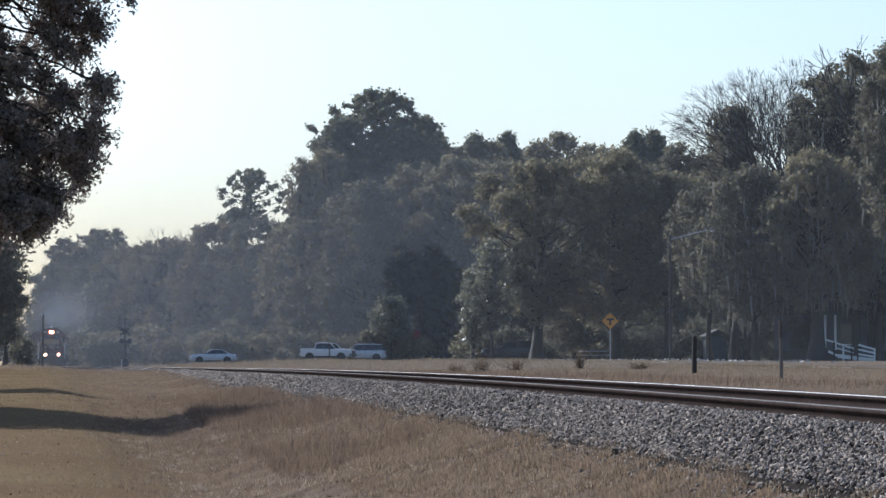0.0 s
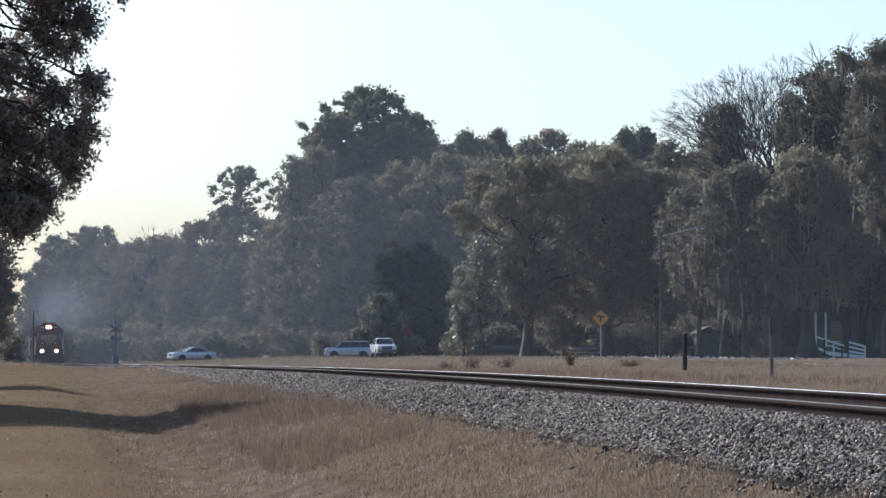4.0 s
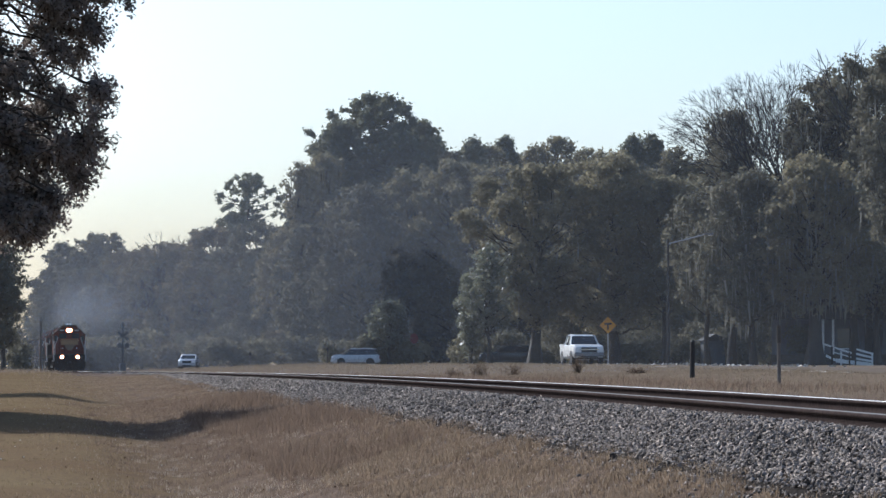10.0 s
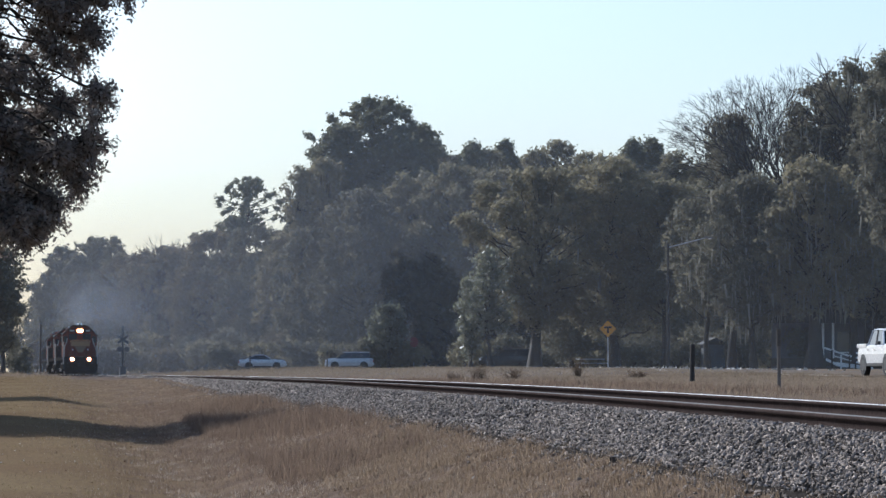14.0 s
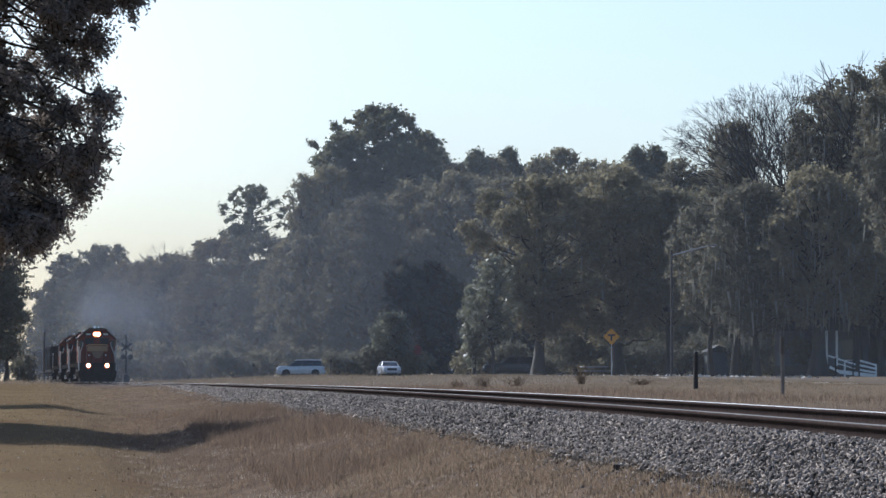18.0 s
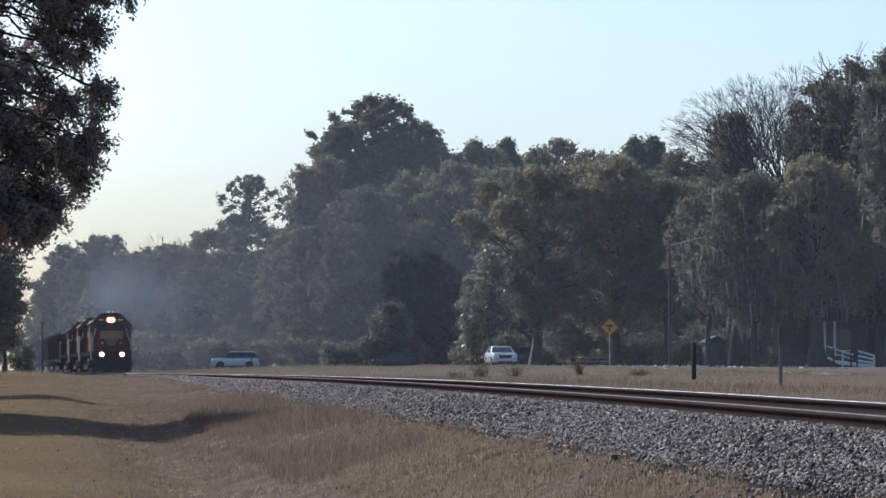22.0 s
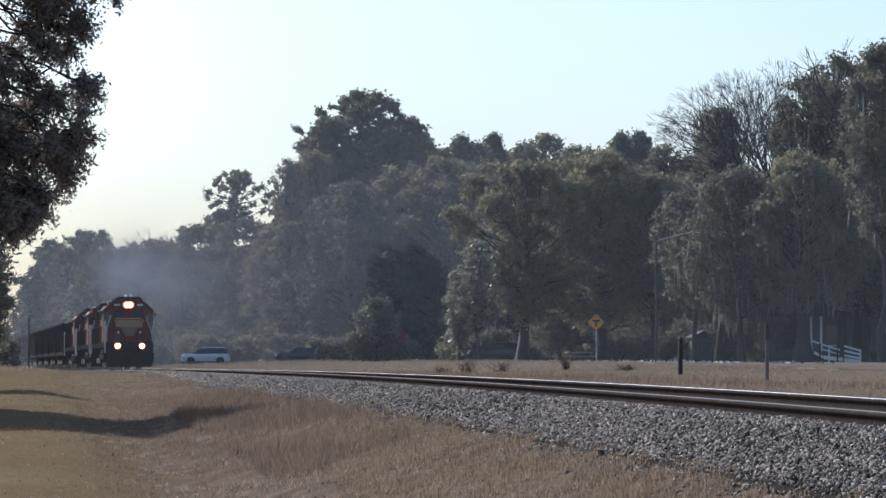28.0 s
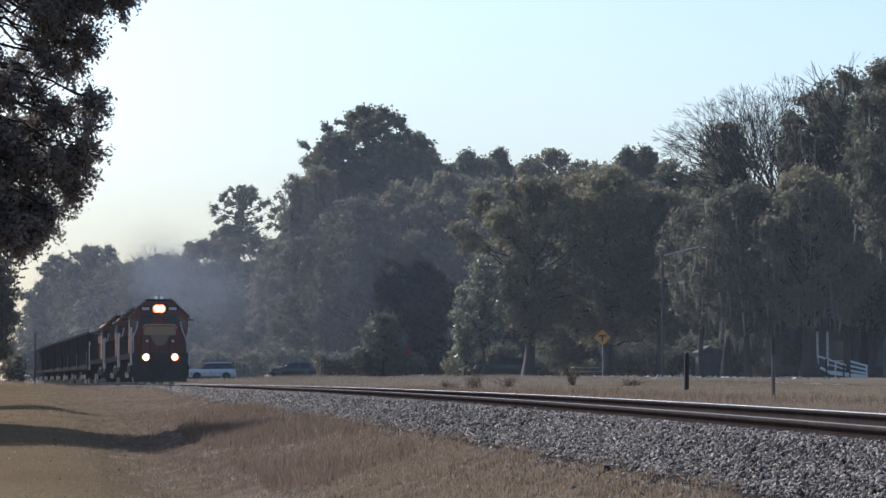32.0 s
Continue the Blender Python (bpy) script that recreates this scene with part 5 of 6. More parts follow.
# crossing signal beside the crossing road
sig_m = mat("weathered grey signal steel", (0.2, 0.2, 0.2), (0.16, 0.16, 0.16), 0.7, scale=3, fine=25, bump=0.1, spec=0.1)
sig = stand("crossing_signal", 8.6, 313.5, 10)
part("mast", rod(B(), (0, 0, 0), (0, 0, 4.9), 0.09, seg=10), sig_m, sig)
part("base_box", box(B(), -0.3, -0.25, 0, 0.3, 0.25, 1.0, 0.03), sig_m, sig)
for a in (35, -35):
    bm = B()
    m = Matrix.Translation((0, -0.12, 3.7)) @ Matrix.Rotation(radians(a), 4, "Y") @ Matrix.Diagonal((1.3, 0.02, 0.22, 1))
    bmesh.ops.create_cube(bm, size=1, matrix=m)
    part("crossbuck_board", bm, sig_m, sig)
for s in (-1, 1):
    part("signal_hood", rod(B(), (s * 0.38, -0.05, 2.75), (s * 0.38, -0.3, 2.75), 0.26, seg=14), sig_m, sig)
part("lamp_arm", rod(B(), (-0.5, 0, 2.75), (0.5, 0, 2.75), 0.04, seg=8), sig_m, sig)
part("bell", rod(B(), (0, 0, 4.9), (0, 0, 5.05), 0.13, 0.08, 12), sig_m, sig)
tagged(sig, "dark level crossing signal with crossed boards", "crossing signal")

pole = stand("utility_pole", 0.55, 300.0)
part("pole", rod(B(), (0, 0, 0), (0, 0, 4.95), 0.11, 0.08, 8), old_wood, pole)
part("insulator", rod(B(), (0, 0, 4.93), (0, 0, 5.1), 0.14, 0.1, 8), sig_m, pole)
tagged(pole, "slim dark wooden pole beside the track", "pole")

cab_box = stand("relay_cabinet", -0.75, 298.0, 4)
grey_p = mat("dull grey cabinet paint", (0.30, 0.305, 0.31), (0.25, 0.255, 0.26), 0.7, scale=2, fine=20, bump=0.05)
part("cabinet_body", box(B(), -0.36, -0.3, 0.1, 0.36, 0.3, 1.5, 0.03), grey_p, cab_box)
part("cabinet_door", box(B(), -0.32, -0.325, 0.2, 0.32, -0.302, 1.42, 0.01), grey_p, cab_box)
part("cabinet_roof", box(B(), -0.42, -0.36, 1.5, 0.42, 0.36, 1.57, 0.02), grey_p, cab_box)
part("plinth", box(B(), -0.4, -0.34, -0.1, 0.4, 0.34, 0.1), bed_m, cab_box)
tagged(cab_box, "grey metal relay cabinet on a concrete plinth", "cabinet")

for x, y, h, nm in ((27.6, 300.0, 1.7, "a"), (20.8, 308.0, 1.5, "b")):
    mp = stand("marker_post", x, y)
    part("post", box(B(), -0.06, -0.06, 0, 0.06, 0.06, h, 0.01), old_wood, mp)
    part("reflector", box(B(), -0.11, -0.075, h - 0.3, 0.11, -0.062, h, 0.01), black_cap, mp)
    tagged(mp, "short wooden marker post by the crossing", "post", group="marker posts")

# two posts in the field
dark_wood = mat("dark brown wood", (0.06, 0.05, 0.043), (0.045, 0.037, 0.032), 0.9, scale=4, fine=40, bump=0.5)
p1 = stand("fence_post", 22.66, 108.0)
part("post", rod(B(), (0, 0, 0), (0.02, 0.01, 1.28), 0.09, 0.08, 9), dark_wood, p1)
part("post_top", rod(B(), (0.02, 0.01, 1.28), (0.02, 0.01, 1.33), 0.09, 0.06, 9), black_cap, p1)
tagged(p1, "dark weathered wooden post in dry grass", "post", group="field posts")
pipe_m = mat("grey brown pipe", (0.2, 0.165, 0.14), (0.15, 0.125, 0.105), 0.8, scale=5, fine=40, bump=0.1)
p2 = stand("marker_post", 20.5, 86.0)
part("post", rod(B(), (0, 0, 0), (0, 0, 1.2), 0.055, 0.055, 8), pipe_m, p2)
part("black_sleeve", rod(B(), (0, 0, 1.2), (0, 0, 1.68), 0.066, 0.06, 10), old_wood, p2)
tagged(p2, "slim grey brown post with a darker sleeve", "post", group="field posts")

# yellow diamond sign, seen from the field
sg = stand("road_sign", 37.2, 204.0, -9)
part("sign_post", rod(B(), (0, 0.03, 0), (0, 0.03, 3.1), 0.035, seg=8), galv, sg)
bm = B()
m = Matrix.Translation((0, 0, 2.62)) @ Matrix.Rotation(radians(45), 4, "Y") @ Matrix.Diagonal((0.78, 0.012, 0.78, 1))
bmesh.ops.create_cube(bm, size=1, matrix=m)
part("sign_plate", bm, yellow_s, sg, "yellow diamond plate")
bm = B()
box(bm, -0.24, -0.012, 2.66, 0.24, -0.008, 2.78)
box(bm, -0.06, -0.012, 2.34, 0.06, -0.008, 2.67)
part("side_road_symbol", bm, black_cap, sg, "black T shaped symbol")
tagged(sg, "yellow diamond warning sign with a black symbol", "road sign")

st = stand("stop_sign", 38.6, 322.5, 30)
part("sign_post", rod(B(), (0, 0.03, 0), (0, 0.03, 3.0), 0.04, seg=8), galv, st)
part("sign_plate", rod(B(), (0, -0.01, 2.8), (0, 0.01, 2.8), 0.55, seg=8), red_s, st)
tagged(st, "red octagonal sign half hidden by trees", "road sign")

# street lamp before the oaks
lamp = stand("street_lamp", 40.0, 198.0)
part("pole", rod(B(), (0, 0, 0), (0, 0, 8.1), 0.10, 0.07, 10), dark_wood, lamp)
part("arm", rod(B(), (0, 0, 7.75), (2.5, 0, 8.4), 0.045, 0.035, 8), galv, lamp)
part("lamp_head", box(B(), 2.3, -0.16, 8.34, 2.95, 0.16, 8.45, 0.04), sig_m, lamp)
part("lamp_glass", ball(B(), (2.7, 0, 8.34), 0.13, 2, (1, 1, 0.5)), lens_m, lamp)
tagged(lamp, "street lamp on a long bracket arm and wooden pole", "street lamp")

# house behind the oaks with a white porch and a ramp with white rails
wall_m = mat("dark weatherboard", (0.16, 0.16, 0.165), (0.12, 0.12, 0.125), 0.8, scale=2, fine=20, bump=0.2)
roof_m = mat("dark shingle roof", (0.07, 0.065, 0.06), (0.05, 0.048, 0.045), 0.9, scale=3, fine=25, bump=0.4)
house = stand("house", 58.4, 217.0, -14)
part("wall", box(B(), -7, 0, 0, 7, 8, 3.4), wall_m, house)
part("roof", prism(B(), [(-7.6, 3.4), (0, 5.6), (7.6, 3.4), (7.6, 3.2), (-7.6, 3.2)], -1.8, 8.6, axis="y"), roof_m, house)
part("porch_floor", box(B(), -7, -1.8, 0.2, 2, 0, 0.75), old_wood, house)
for x in (-3.4, -2.7, -1.2, 1.8):
    part("porch_column", box(B(), x - 0.08, -1.75, 0.75, x + 0.08, -1.6, 3.2, 0.01), white_w, house)
for x in (-1.9,):
    w = part("window", box(B(), x - 0.5, -0.03, 1.2, x + 0.5, -0.005, 2.6, 0.01), window_m, house)
    part("window_frame", box(B(), x - 0.58, -0.05, 1.12, x + 0.58, -0.032, 1.2), white_w, w)
part("door", box(B(), -0.5, -0.04, 0.75, 0.5, -0.005, 2.8, 0.01), old_wood, house)
tagged(house, "dark single storey house with a white columned porch", "house")

ramp = stand("access_ramp", 53.6, 205.0, -14.5, 0.0)
part("deck", prism(B(), [(-1.55, 0.62), (1.6, 0.06), (1.6, -0.04), (-1.55, 0.5)], 0.1, 1.1, axis="y"), old_wood, ramp)


def slope_board(name, x0, z0, x1, z1, y, h, material):
    """A sloping board between two places on the ramp's side."""
    bm = B()
    m = Matrix.Translation(((x0 + x1) / 2, y, (z0 + z1) / 2)) @ Matrix.Rotation(-math.atan2(z1 - z0, x1 - x0), 4, "Y") @ Matrix.Diagonal((math.hypot(x1 - x0, z1 - z0), 0.04, h, 1))
    bmesh.ops.create_cube(bm, size=1, matrix=m)
    return part(name, bm, material, ramp)


slope_board("handrail", -1.62, 1.44, 0.2, 0.84, 0.0, 0.12, white_w)
slope_board("middle_rail", -1.05, 0.92, 0.18, 0.56, 0.0, 0.08, white_w)
slope_board("kick_board", -1.5, 0.68, -0.85, 0.36, 0.05, 0.17, white_w)
slope_board("kick_board", -0.85, 0.36, 1.5, 0.06, 0.05, 0.26, white_w)
for k in range(4):
    slope_board("rail_board", 0.5, 1.10 - 0.31 * k, 1.62, 0.78 - 0.25 * k, -0.08, 0.13, white_w)
for x, z, wood in ((-1.1, 1.28, 0), (-0.5, 0.98, 1), (0.05, 0.9, 0), (0.45, 1.1, 0), (1.55, 0.85, 1)):
    part("rail_post", box(B(), x - 0.055, -0.05, -0.25, x + 0.055, 0.06, z, 0.01), white_w if wood else dark_wood, ramp)
tagged(ramp, "wooden access ramp with white board rails", "ramp")

# pale concrete edging along the road
conc = mat("pale concrete", (0.62, 0.57, 0.50), (0.52, 0.47, 0.41), 0.85, scale=2, fine=25, bump=0.2)
for y0, y1 in ((121, 133), (157, 181)):
    v, f = [], []
    ys_ = np.arange(y0, y1 + 0.1, 1.0)
    for y in ys_:
        z = float(land(ROAD_X, y)) + 0.02
        v += [(31.62, y, z - 0.2), (31.62, y, z + 0.035), (31.82, y, z + 0.035), (31.82, y, z - 0.2)]
    for i in range(len(ys_) - 1):
        f += [tuple(4 * i + j for j in (k, (k + 1) % 4)) + tuple(4 * i + 4 + j for j in ((k + 1) % 4, k)) for k in range(4)]
    f += [(3, 2, 1, 0), tuple(4 * len(ys_) - 4 + k for k in range(4))]
    tagged(raw("kerb", v, f, conc), "low pale concrete kerb along the road", "kerb", kind="structure")

shed_m = mat("grey blue siding", (0.075, 0.085, 0.095), (0.06, 0.068, 0.077), 0.7, scale=2, fine=20, bump=0.1)
shed = stand("shed", 53.7, 247.0, 0)
part("wall", box(B(), -0.8, 0, 0, 0.8, 2, 2.1), shed_m, shed)
part("roof", prism(B(), [(-1.0, 2.0), (0, 2.5), (1.0, 2.0), (1.0, 1.92), (-1.0, 1.92)], -0.2, 2.2, axis="y"), roof_m, shed)
part("door", box(B(), -0.4, -0.03, 0, 0.4, -0.004, 1.8), shed_m, shed)
tagged(shed, "small grey blue shed in the trees", "shed")

table = stand("picnic_table", 41.0, 232.0, 8)
part("tabletop", box(B(), -1.0, -0.4, 0.72, 1.0, 0.4, 0.78, 0.01), galv, table)
for y in (-0.8, 0.8):
    part("bench", box(B(), -1.0, y - 0.15, 0.42, 1.0, y + 0.15, 0.47, 0.01), galv, table)
for x in (-0.7, 0.7):
    for s in (-1, 1):
        part("leg", rod(B(), (x, s * 0.7, 0), (x, s * 0.15, 0.72), 0.04, seg=6), old_wood, table)
    part("crossbar", rod(B(), (x, -0.9, 0.4), (x, 0.9, 0.4), 0.03, seg=6), old_wood, table)
tagged(table, "grey picnic table under the trees", "table")

parked = copy_thing(dark_car, pose(35.5 + 2.0, 250.0, float(land(37.5, 250)) + 0.02, 0, 0, 172))
tagged(parked, "dark car parked under the trees beyond the road", "car")

# ---- old timber and stones left on the bank ----
tm = stand("timber", 5.17, 26.8, 66, 0.03)
tm.matrix_basis = pose(5.17, 26.8, float(land(5.17, 26.8)) - 0.02, 0, -2.5, 66)
part("timber_beam", box(B(), -0.85, -0.07, 0.0, 0.85, 0.07, 0.075, 0.012), dark_wood, tm)
tagged(tm, "short dark timber lying in the dry grass", "timber")
tm2 = stand("timber", 4.75, 64.0, 20, 0.0)
part("timber_beam", box(B(), -0.2, -0.05, 0.0, 0.2, 0.05, 0.07, 0.012), tie_m, tm2)
tagged(tm2, "short dark timber beside the ballast", "timber")

# ---- the oak that hangs into view, and the one whose shadow crosses the lawn ----
leaf_near = varied(mat("small oak leaves", (0.26, 0.222, 0.20), (0.21, 0.18, 0.162), 0.75, scale=1.2, fine=10, bump=0, c3=(0.21, 0.18, 0.15), spec=0.1, translucent=(0.33, 0.275, 0.23)), 0.3)


def overhang_oak():
    r = np.random.default_rng(77)
    base = stand("oak_tree", -4.2, 26.5, 0, 0.05)
    lobes = [(2.7, 3.9, 0.9), (3.0, 2.9, 0.45), (2.7, 5.1, 1.0), (1.4, 4.5, 1.2), (0.4, 5.4, 1.4), (1.7, 6.2, 1.4), (3.7, 5.9, 0.8), (-1.0, 5.0, 1.3), (3.2, 3.5, 0.5), (3.2, 4.3, 0.5)]
    edge_z = (2.45, 2.6, 2.8, 3.0, 3.12, 3.25, 3.45, 3.65, 3.9, 4.2, 4.6, 5.3)
    edge_x = (4.08, 4.32, 4.45, 4.58, 4.74, 4.72, 4.88, 5.02, 4.98, 5.04, 5.06, 4.95)
    for _ in range(125):
        q, z = r.uniform(0.13, 0.25), r.uniform(2.6, 5.2)
        lobes.append((r.uniform(3.55, float(np.interp(z, edge_z, edge_x)) - q * 0.75), z, q))
    trunk = bent((0, 0, 0), (0.5, 0, 4.2), 0.28, 0.16, r, 0.05, 5)
    lines = [trunk]
    cs = []
    for x, z, q in lobes:
        y = r.uniform(-0.6, 0.6)
        lines.append(bent((0.4, 0, 3.4) if q > 0.3 else (x - 0.9, y, z + 0.35), (x, y, z), 0.05 if q > 0.3 else 0.016, 0.006, r, 0.2, 6))
        seen = x + q > 3.6
        k = int(400 * q * q) + 10 if seen else int(90 * q * q)
        for _ in range(k):
            d = r.normal(size=3) * np.array([1, 1, 0.9]) + np.array([0.12, 0, -0.1])
            d *= q * r.uniform(0.5, 1.2) / np.linalg.norm(d)
            p0 = np.array([x, y, z]) + d * r.uniform(0.0, 0.4)
            p1 = np.array([x, y, z]) + d - np.array([0, 0, 0.05])
            tw = bent(p0, p1, 0.006, 0.0025, r, 0.3, 3)
            if seen:
                lines.append(tw)
            m = 26 if seen else 8
            pts = np.array([p for p, _ in tw])
            s = r.uniform(0.15, 1.05, m) * 3
            i = np.minimum(s.astype(int), 2)
            along_twig = pts[i] + (pts[i + 1] - pts[i]) * (s - i)[:, None]
            cs.append(along_twig + r.normal(size=(m, 3)) * np.array([0.026, 0.03, 0.03]))
    v, f = tubes(lines, 5)
    raw("trunk", v, f, bark, base, smooth=True)
    c = np.concatenate(cs)
    v, f = quads(c, 0.038, r, aspect=0.55, droop=0.4)
    raw("crown", v, f, leaf_near, base)
    tagged(base, "live oak with small dark leaves over the lawn", "tree")
    return base


overhang_oak()
tree("oak", -7.4, 73.5, 12.5, 3.9, 2.6, 301, label="oak that throws its shadow over the lawn", dens=2.2, size=0.34, name="oak_tree")
tree("oak", -5.2, 94.5, 7.6, 1.5, 4.2, 302, label="small oak that throws a thin shadow over the lawn", dens=1.6, name="oak_tree")

# ---- weeds in the field ----
weed_m = varied(mat("brown weed stems", (0.16, 0.115, 0.08), (0.13, 0.092, 0.065), 0.9, scale=3, fine=20, bump=0, c3=(0.07, 0.05, 0.034), translucent=(0.14, 0.09, 0.05)), 0.4)


def weed(x, y, h, w, seed):
    r = np.random.default_rng(seed)
    base = stand("weed_clump", x, y, 0, 0.02)
    lines = [bent((r.normal() * w * 0.25, r.normal() * w * 0.25, 0), (r.normal() * w * 0.5, r.normal() * w * 0.5, h * r.uniform(0.5, 1)), 0.012, 0.004, r, 0.15, 4) for _ in range(26)]
    v, f = tubes(lines, 4)
    raw("stem", v, f, weed_m, base)
    c = np.concatenate([np.array([p for p, _ in l[2:]]) for l in lines])
    c = np.repeat(c, 3, 0) + r.normal(size=(len(c) * 3, 3)) * 0.04
    v, f = quads(c, 0.05, r)
    raw("foliage", v, f, weed_m, base)
    tagged(base, "clump of dry brown weeds in the field", "weeds", group="field weeds")


for k, (x, y, h, w) in enumerate([(18.6, 132, 0.7, 0.5), (19.9, 131, 0.5, 0.7), (23.1, 134, 0.8, 0.4), (16.2, 122, 0.4, 0.4), (24.6, 128, 0.35, 0.6)]):
    weed(x, y, h, w, 400 + k)

# ---- grass, in loose blades ----
blade_m = varied(mat("dry grass blades", (0.19, 0.14, 0.11), (0.145, 0.107, 0.085), 0.9, scale=0.5, fine=6, bump=0, spec=0.0, c3=(0.40, 0.34, 0.27), translucent=(0.30, 0.225, 0.15)), 0.45)
lawn_m = varied(mat("short lawn blades", (0.25, 0.185, 0.105), (0.20, 0.15, 0.085), 0.85, scale=0.4, fine=6, bump=0, spec=0.0, c3=(0.2, 0.165, 0.09), translucent=(0.22, 0.165, 0.09)), 0.35)
field_m = varied(mat("pale field grass", (0.245, 0.19, 0.138), (0.20, 0.155, 0.113), 0.9, scale=0.4, fine=6, bump=0, spec=0.0, c3=(0.30, 0.25, 0.19), translucent=(0.26, 0.205, 0.14)), 0.35)
red_m = varied(mat("reddish dry broom grass", (0.135, 0.1, 0.083), (0.103, 0.077, 0.064), 0.85, scale=0.5, fine=6, bump=0, spec=0.0, c3=(0.22, 0.17, 0.14), translucent=(0.24, 0.175, 0.125)), 0.4)

straw_m = varied(mat("pale bleached straw", (0.40, 0.325, 0.255), (0.32, 0.26, 0.20), 0.8, scale=3, fine=20, bump=0, spec=0.1, translucent=(0.4, 0.33, 0.26)), 0.4)


def meadow(name, x0, x1, y0, y1, n, h0, h1, w, material, label, seed, keep=None, ypow=1.0):
    """Grass blades as slim leaning triangles, thicker in tufts; nearer ground gets more of them."""
    r = np.random.default_rng(seed)
    x = r.uniform(x0, x1, n)
    y = y0 + (y1 - y0) * r.uniform(0, 1, n) ** ypow
    tuft = np.sin(x * 5.1 + 1.7 * np.sin(y * 2.3)) * np.sin(y * 3.7 + 2.1 * np.sin(x * 1.9)) + 0.5 * np.sin(x * 13 + y * 7)
    good = tuft + r.normal(size=n) * 0.8 > -0.3
    if keep is not None:
        good &= keep(x, y, r)
    x, y, tuft = x[good], y[good], tuft[good]
    n = len(x)
    h = r.uniform(h0, h1, n) * (0.75 + 0.35 * np.clip(tuft, -1, 1))
    a = r.uniform(0, 6.28, n)
    z = land(x, y) - 0.01
    far = 0.5 + 0.5 * y / y0
    side = np.stack([np.cos(a), np.sin(a), 0 * a], 1) * (1.2 * w * r.uniform(0.6, 1.4, n) * far)[:, None]
    lean = np.stack([r.normal(size=n), r.normal(size=n), 0 * a], 1) * (h * 0.3)[:, None]
    p = np.stack([x, y, z], 1)
    v = np.stack([p - side, p + side, p + lean + np.stack([0 * a, 0 * a, h], 1)], 1).reshape(-1, 3)
    ob = raw(name, v, np.arange(3 * n).reshape(-1, 3), material)
    return tagged(ob, label, "grass", kind="stuff")


def bank(x, y, r):
    u = x - track_x(y)
    return (u < -1.8 + 0.3 * np.sin(y * 0.9) * np.sin(y * 0.23 + 1)) & (r.uniform(size=len(x)) < np.clip((u + 7.2) / 2.6, 0, 1))


meadow("bank_grass", -0.5, 5.6, 20, 135, 250000, 0.02, 0.075, 0.003, blade_m, "dry grass on the railway bank", 21, bank, 1.4)
meadow("bank_grass", 2.2, 5.0, 30, 95, 60000, 0.05, 0.13, 0.003, red_m, "taller reddish dry grass along the bank", 22, lambda x, y, r: bank(x, y, r) & (np.sin(x * 1.3 + y * 0.22) + 0.5 * r.normal(size=len(x)) > 0.2), 1.2)
meadow("lawn_grass", -5, 3.4, 27, 160, 110000, 0.02, 0.05, 0.004, lawn_m, "short mown dry lawn", 23, lambda x, y, r: (x - track_x(y) < -3.6 - r.uniform(size=len(x)) * 1.5), 1.4)
meadow("field_grass", 9.0, 30, 28, 310, 110000, 0.04, 0.12, 0.005, field_m, "dry grass of the field by the road", 24, lambda x, y, r: (x - track_x(y) > 2.2) & (x < ROAD_X - 3.6), 1.5)
meadow("verge_grass", 9.0, 20, 34, 150, 60000, 0.1, 0.28, 0.005, red_m, "reddish brown weeds along the far verge", 25, lambda x, y, r: (x - track_x(y) > 2.4) & (np.sin(x * 0.5 + y * 0.06) + 0.5 * r.normal(size=len(x)) > 0.15), 1.2)
meadow("far_verge_grass", -14, 2, 130, 330, 16000, 0.1, 0.35, 0.008, blade_m, "rough grass beside the far track", 26, lambda x, y, r: (np.abs(x - track_x(y)) > 2.4), 1.0)
meadow("far_verge_grass", 4, 30, 280, 318, 9000, 0.2, 0.45, 0.012, field_m, "rough grass before the crossing road", 27, lambda x, y, r: (x - track_x(y) > 2.4) & (x < ROAD_X - 3.8) & (y < 315), 1.0)

meadow("bank_grass", 3.2, 5.35, 16, 40, 120000, 0.03, 0.09, 0.004, blade_m, "dry grass creeping up the ballast foot", 28, lambda x, y, r: (x - track_x(y) < -1.6 - 0.012 * np.clip(y - 24, 0, 20) + 0.14 * np.sin(y * 1.3) + 0.12 * r.normal(size=len(x))), 1.0)

meadow("road_edge_grass", 29.6, 31.9, 118, 260, 26000, 0.1, 0.24, 0.006, field_m, "dry grass along the near road edge", 29, None, 1.0)
r_edge = lambda x, y, r: np.sin(x * 2.3 + y * 0.9) + 0.6 * r.normal(size=len(x)) > 0.6
meadow("straw_grass", 0.2, 5.1, 19, 60, 90000, 0.03, 0.075, 0.0065, straw_m, "pale bleached straw in the dry grass", 34, lambda x, y, r: bank(x, y, r) & r_edge(x, y, r) & (x > 1.6) & (y < 40 + 6 * r.normal(size=len(x))), 1.3)

meadow("tall_grass", 2.9, 4.9, 36, 70, 60000, 0.12, 0.3, 0.0035, red_m, "tall reddish brown grass on the railway bank", 35, lambda x, y, r: (x - track_x(y) < -2.1) & (np.sin(x * 2.1 + y * 0.35) + 0.6 * r.normal(size=len(x)) > 0.0), 1.0)


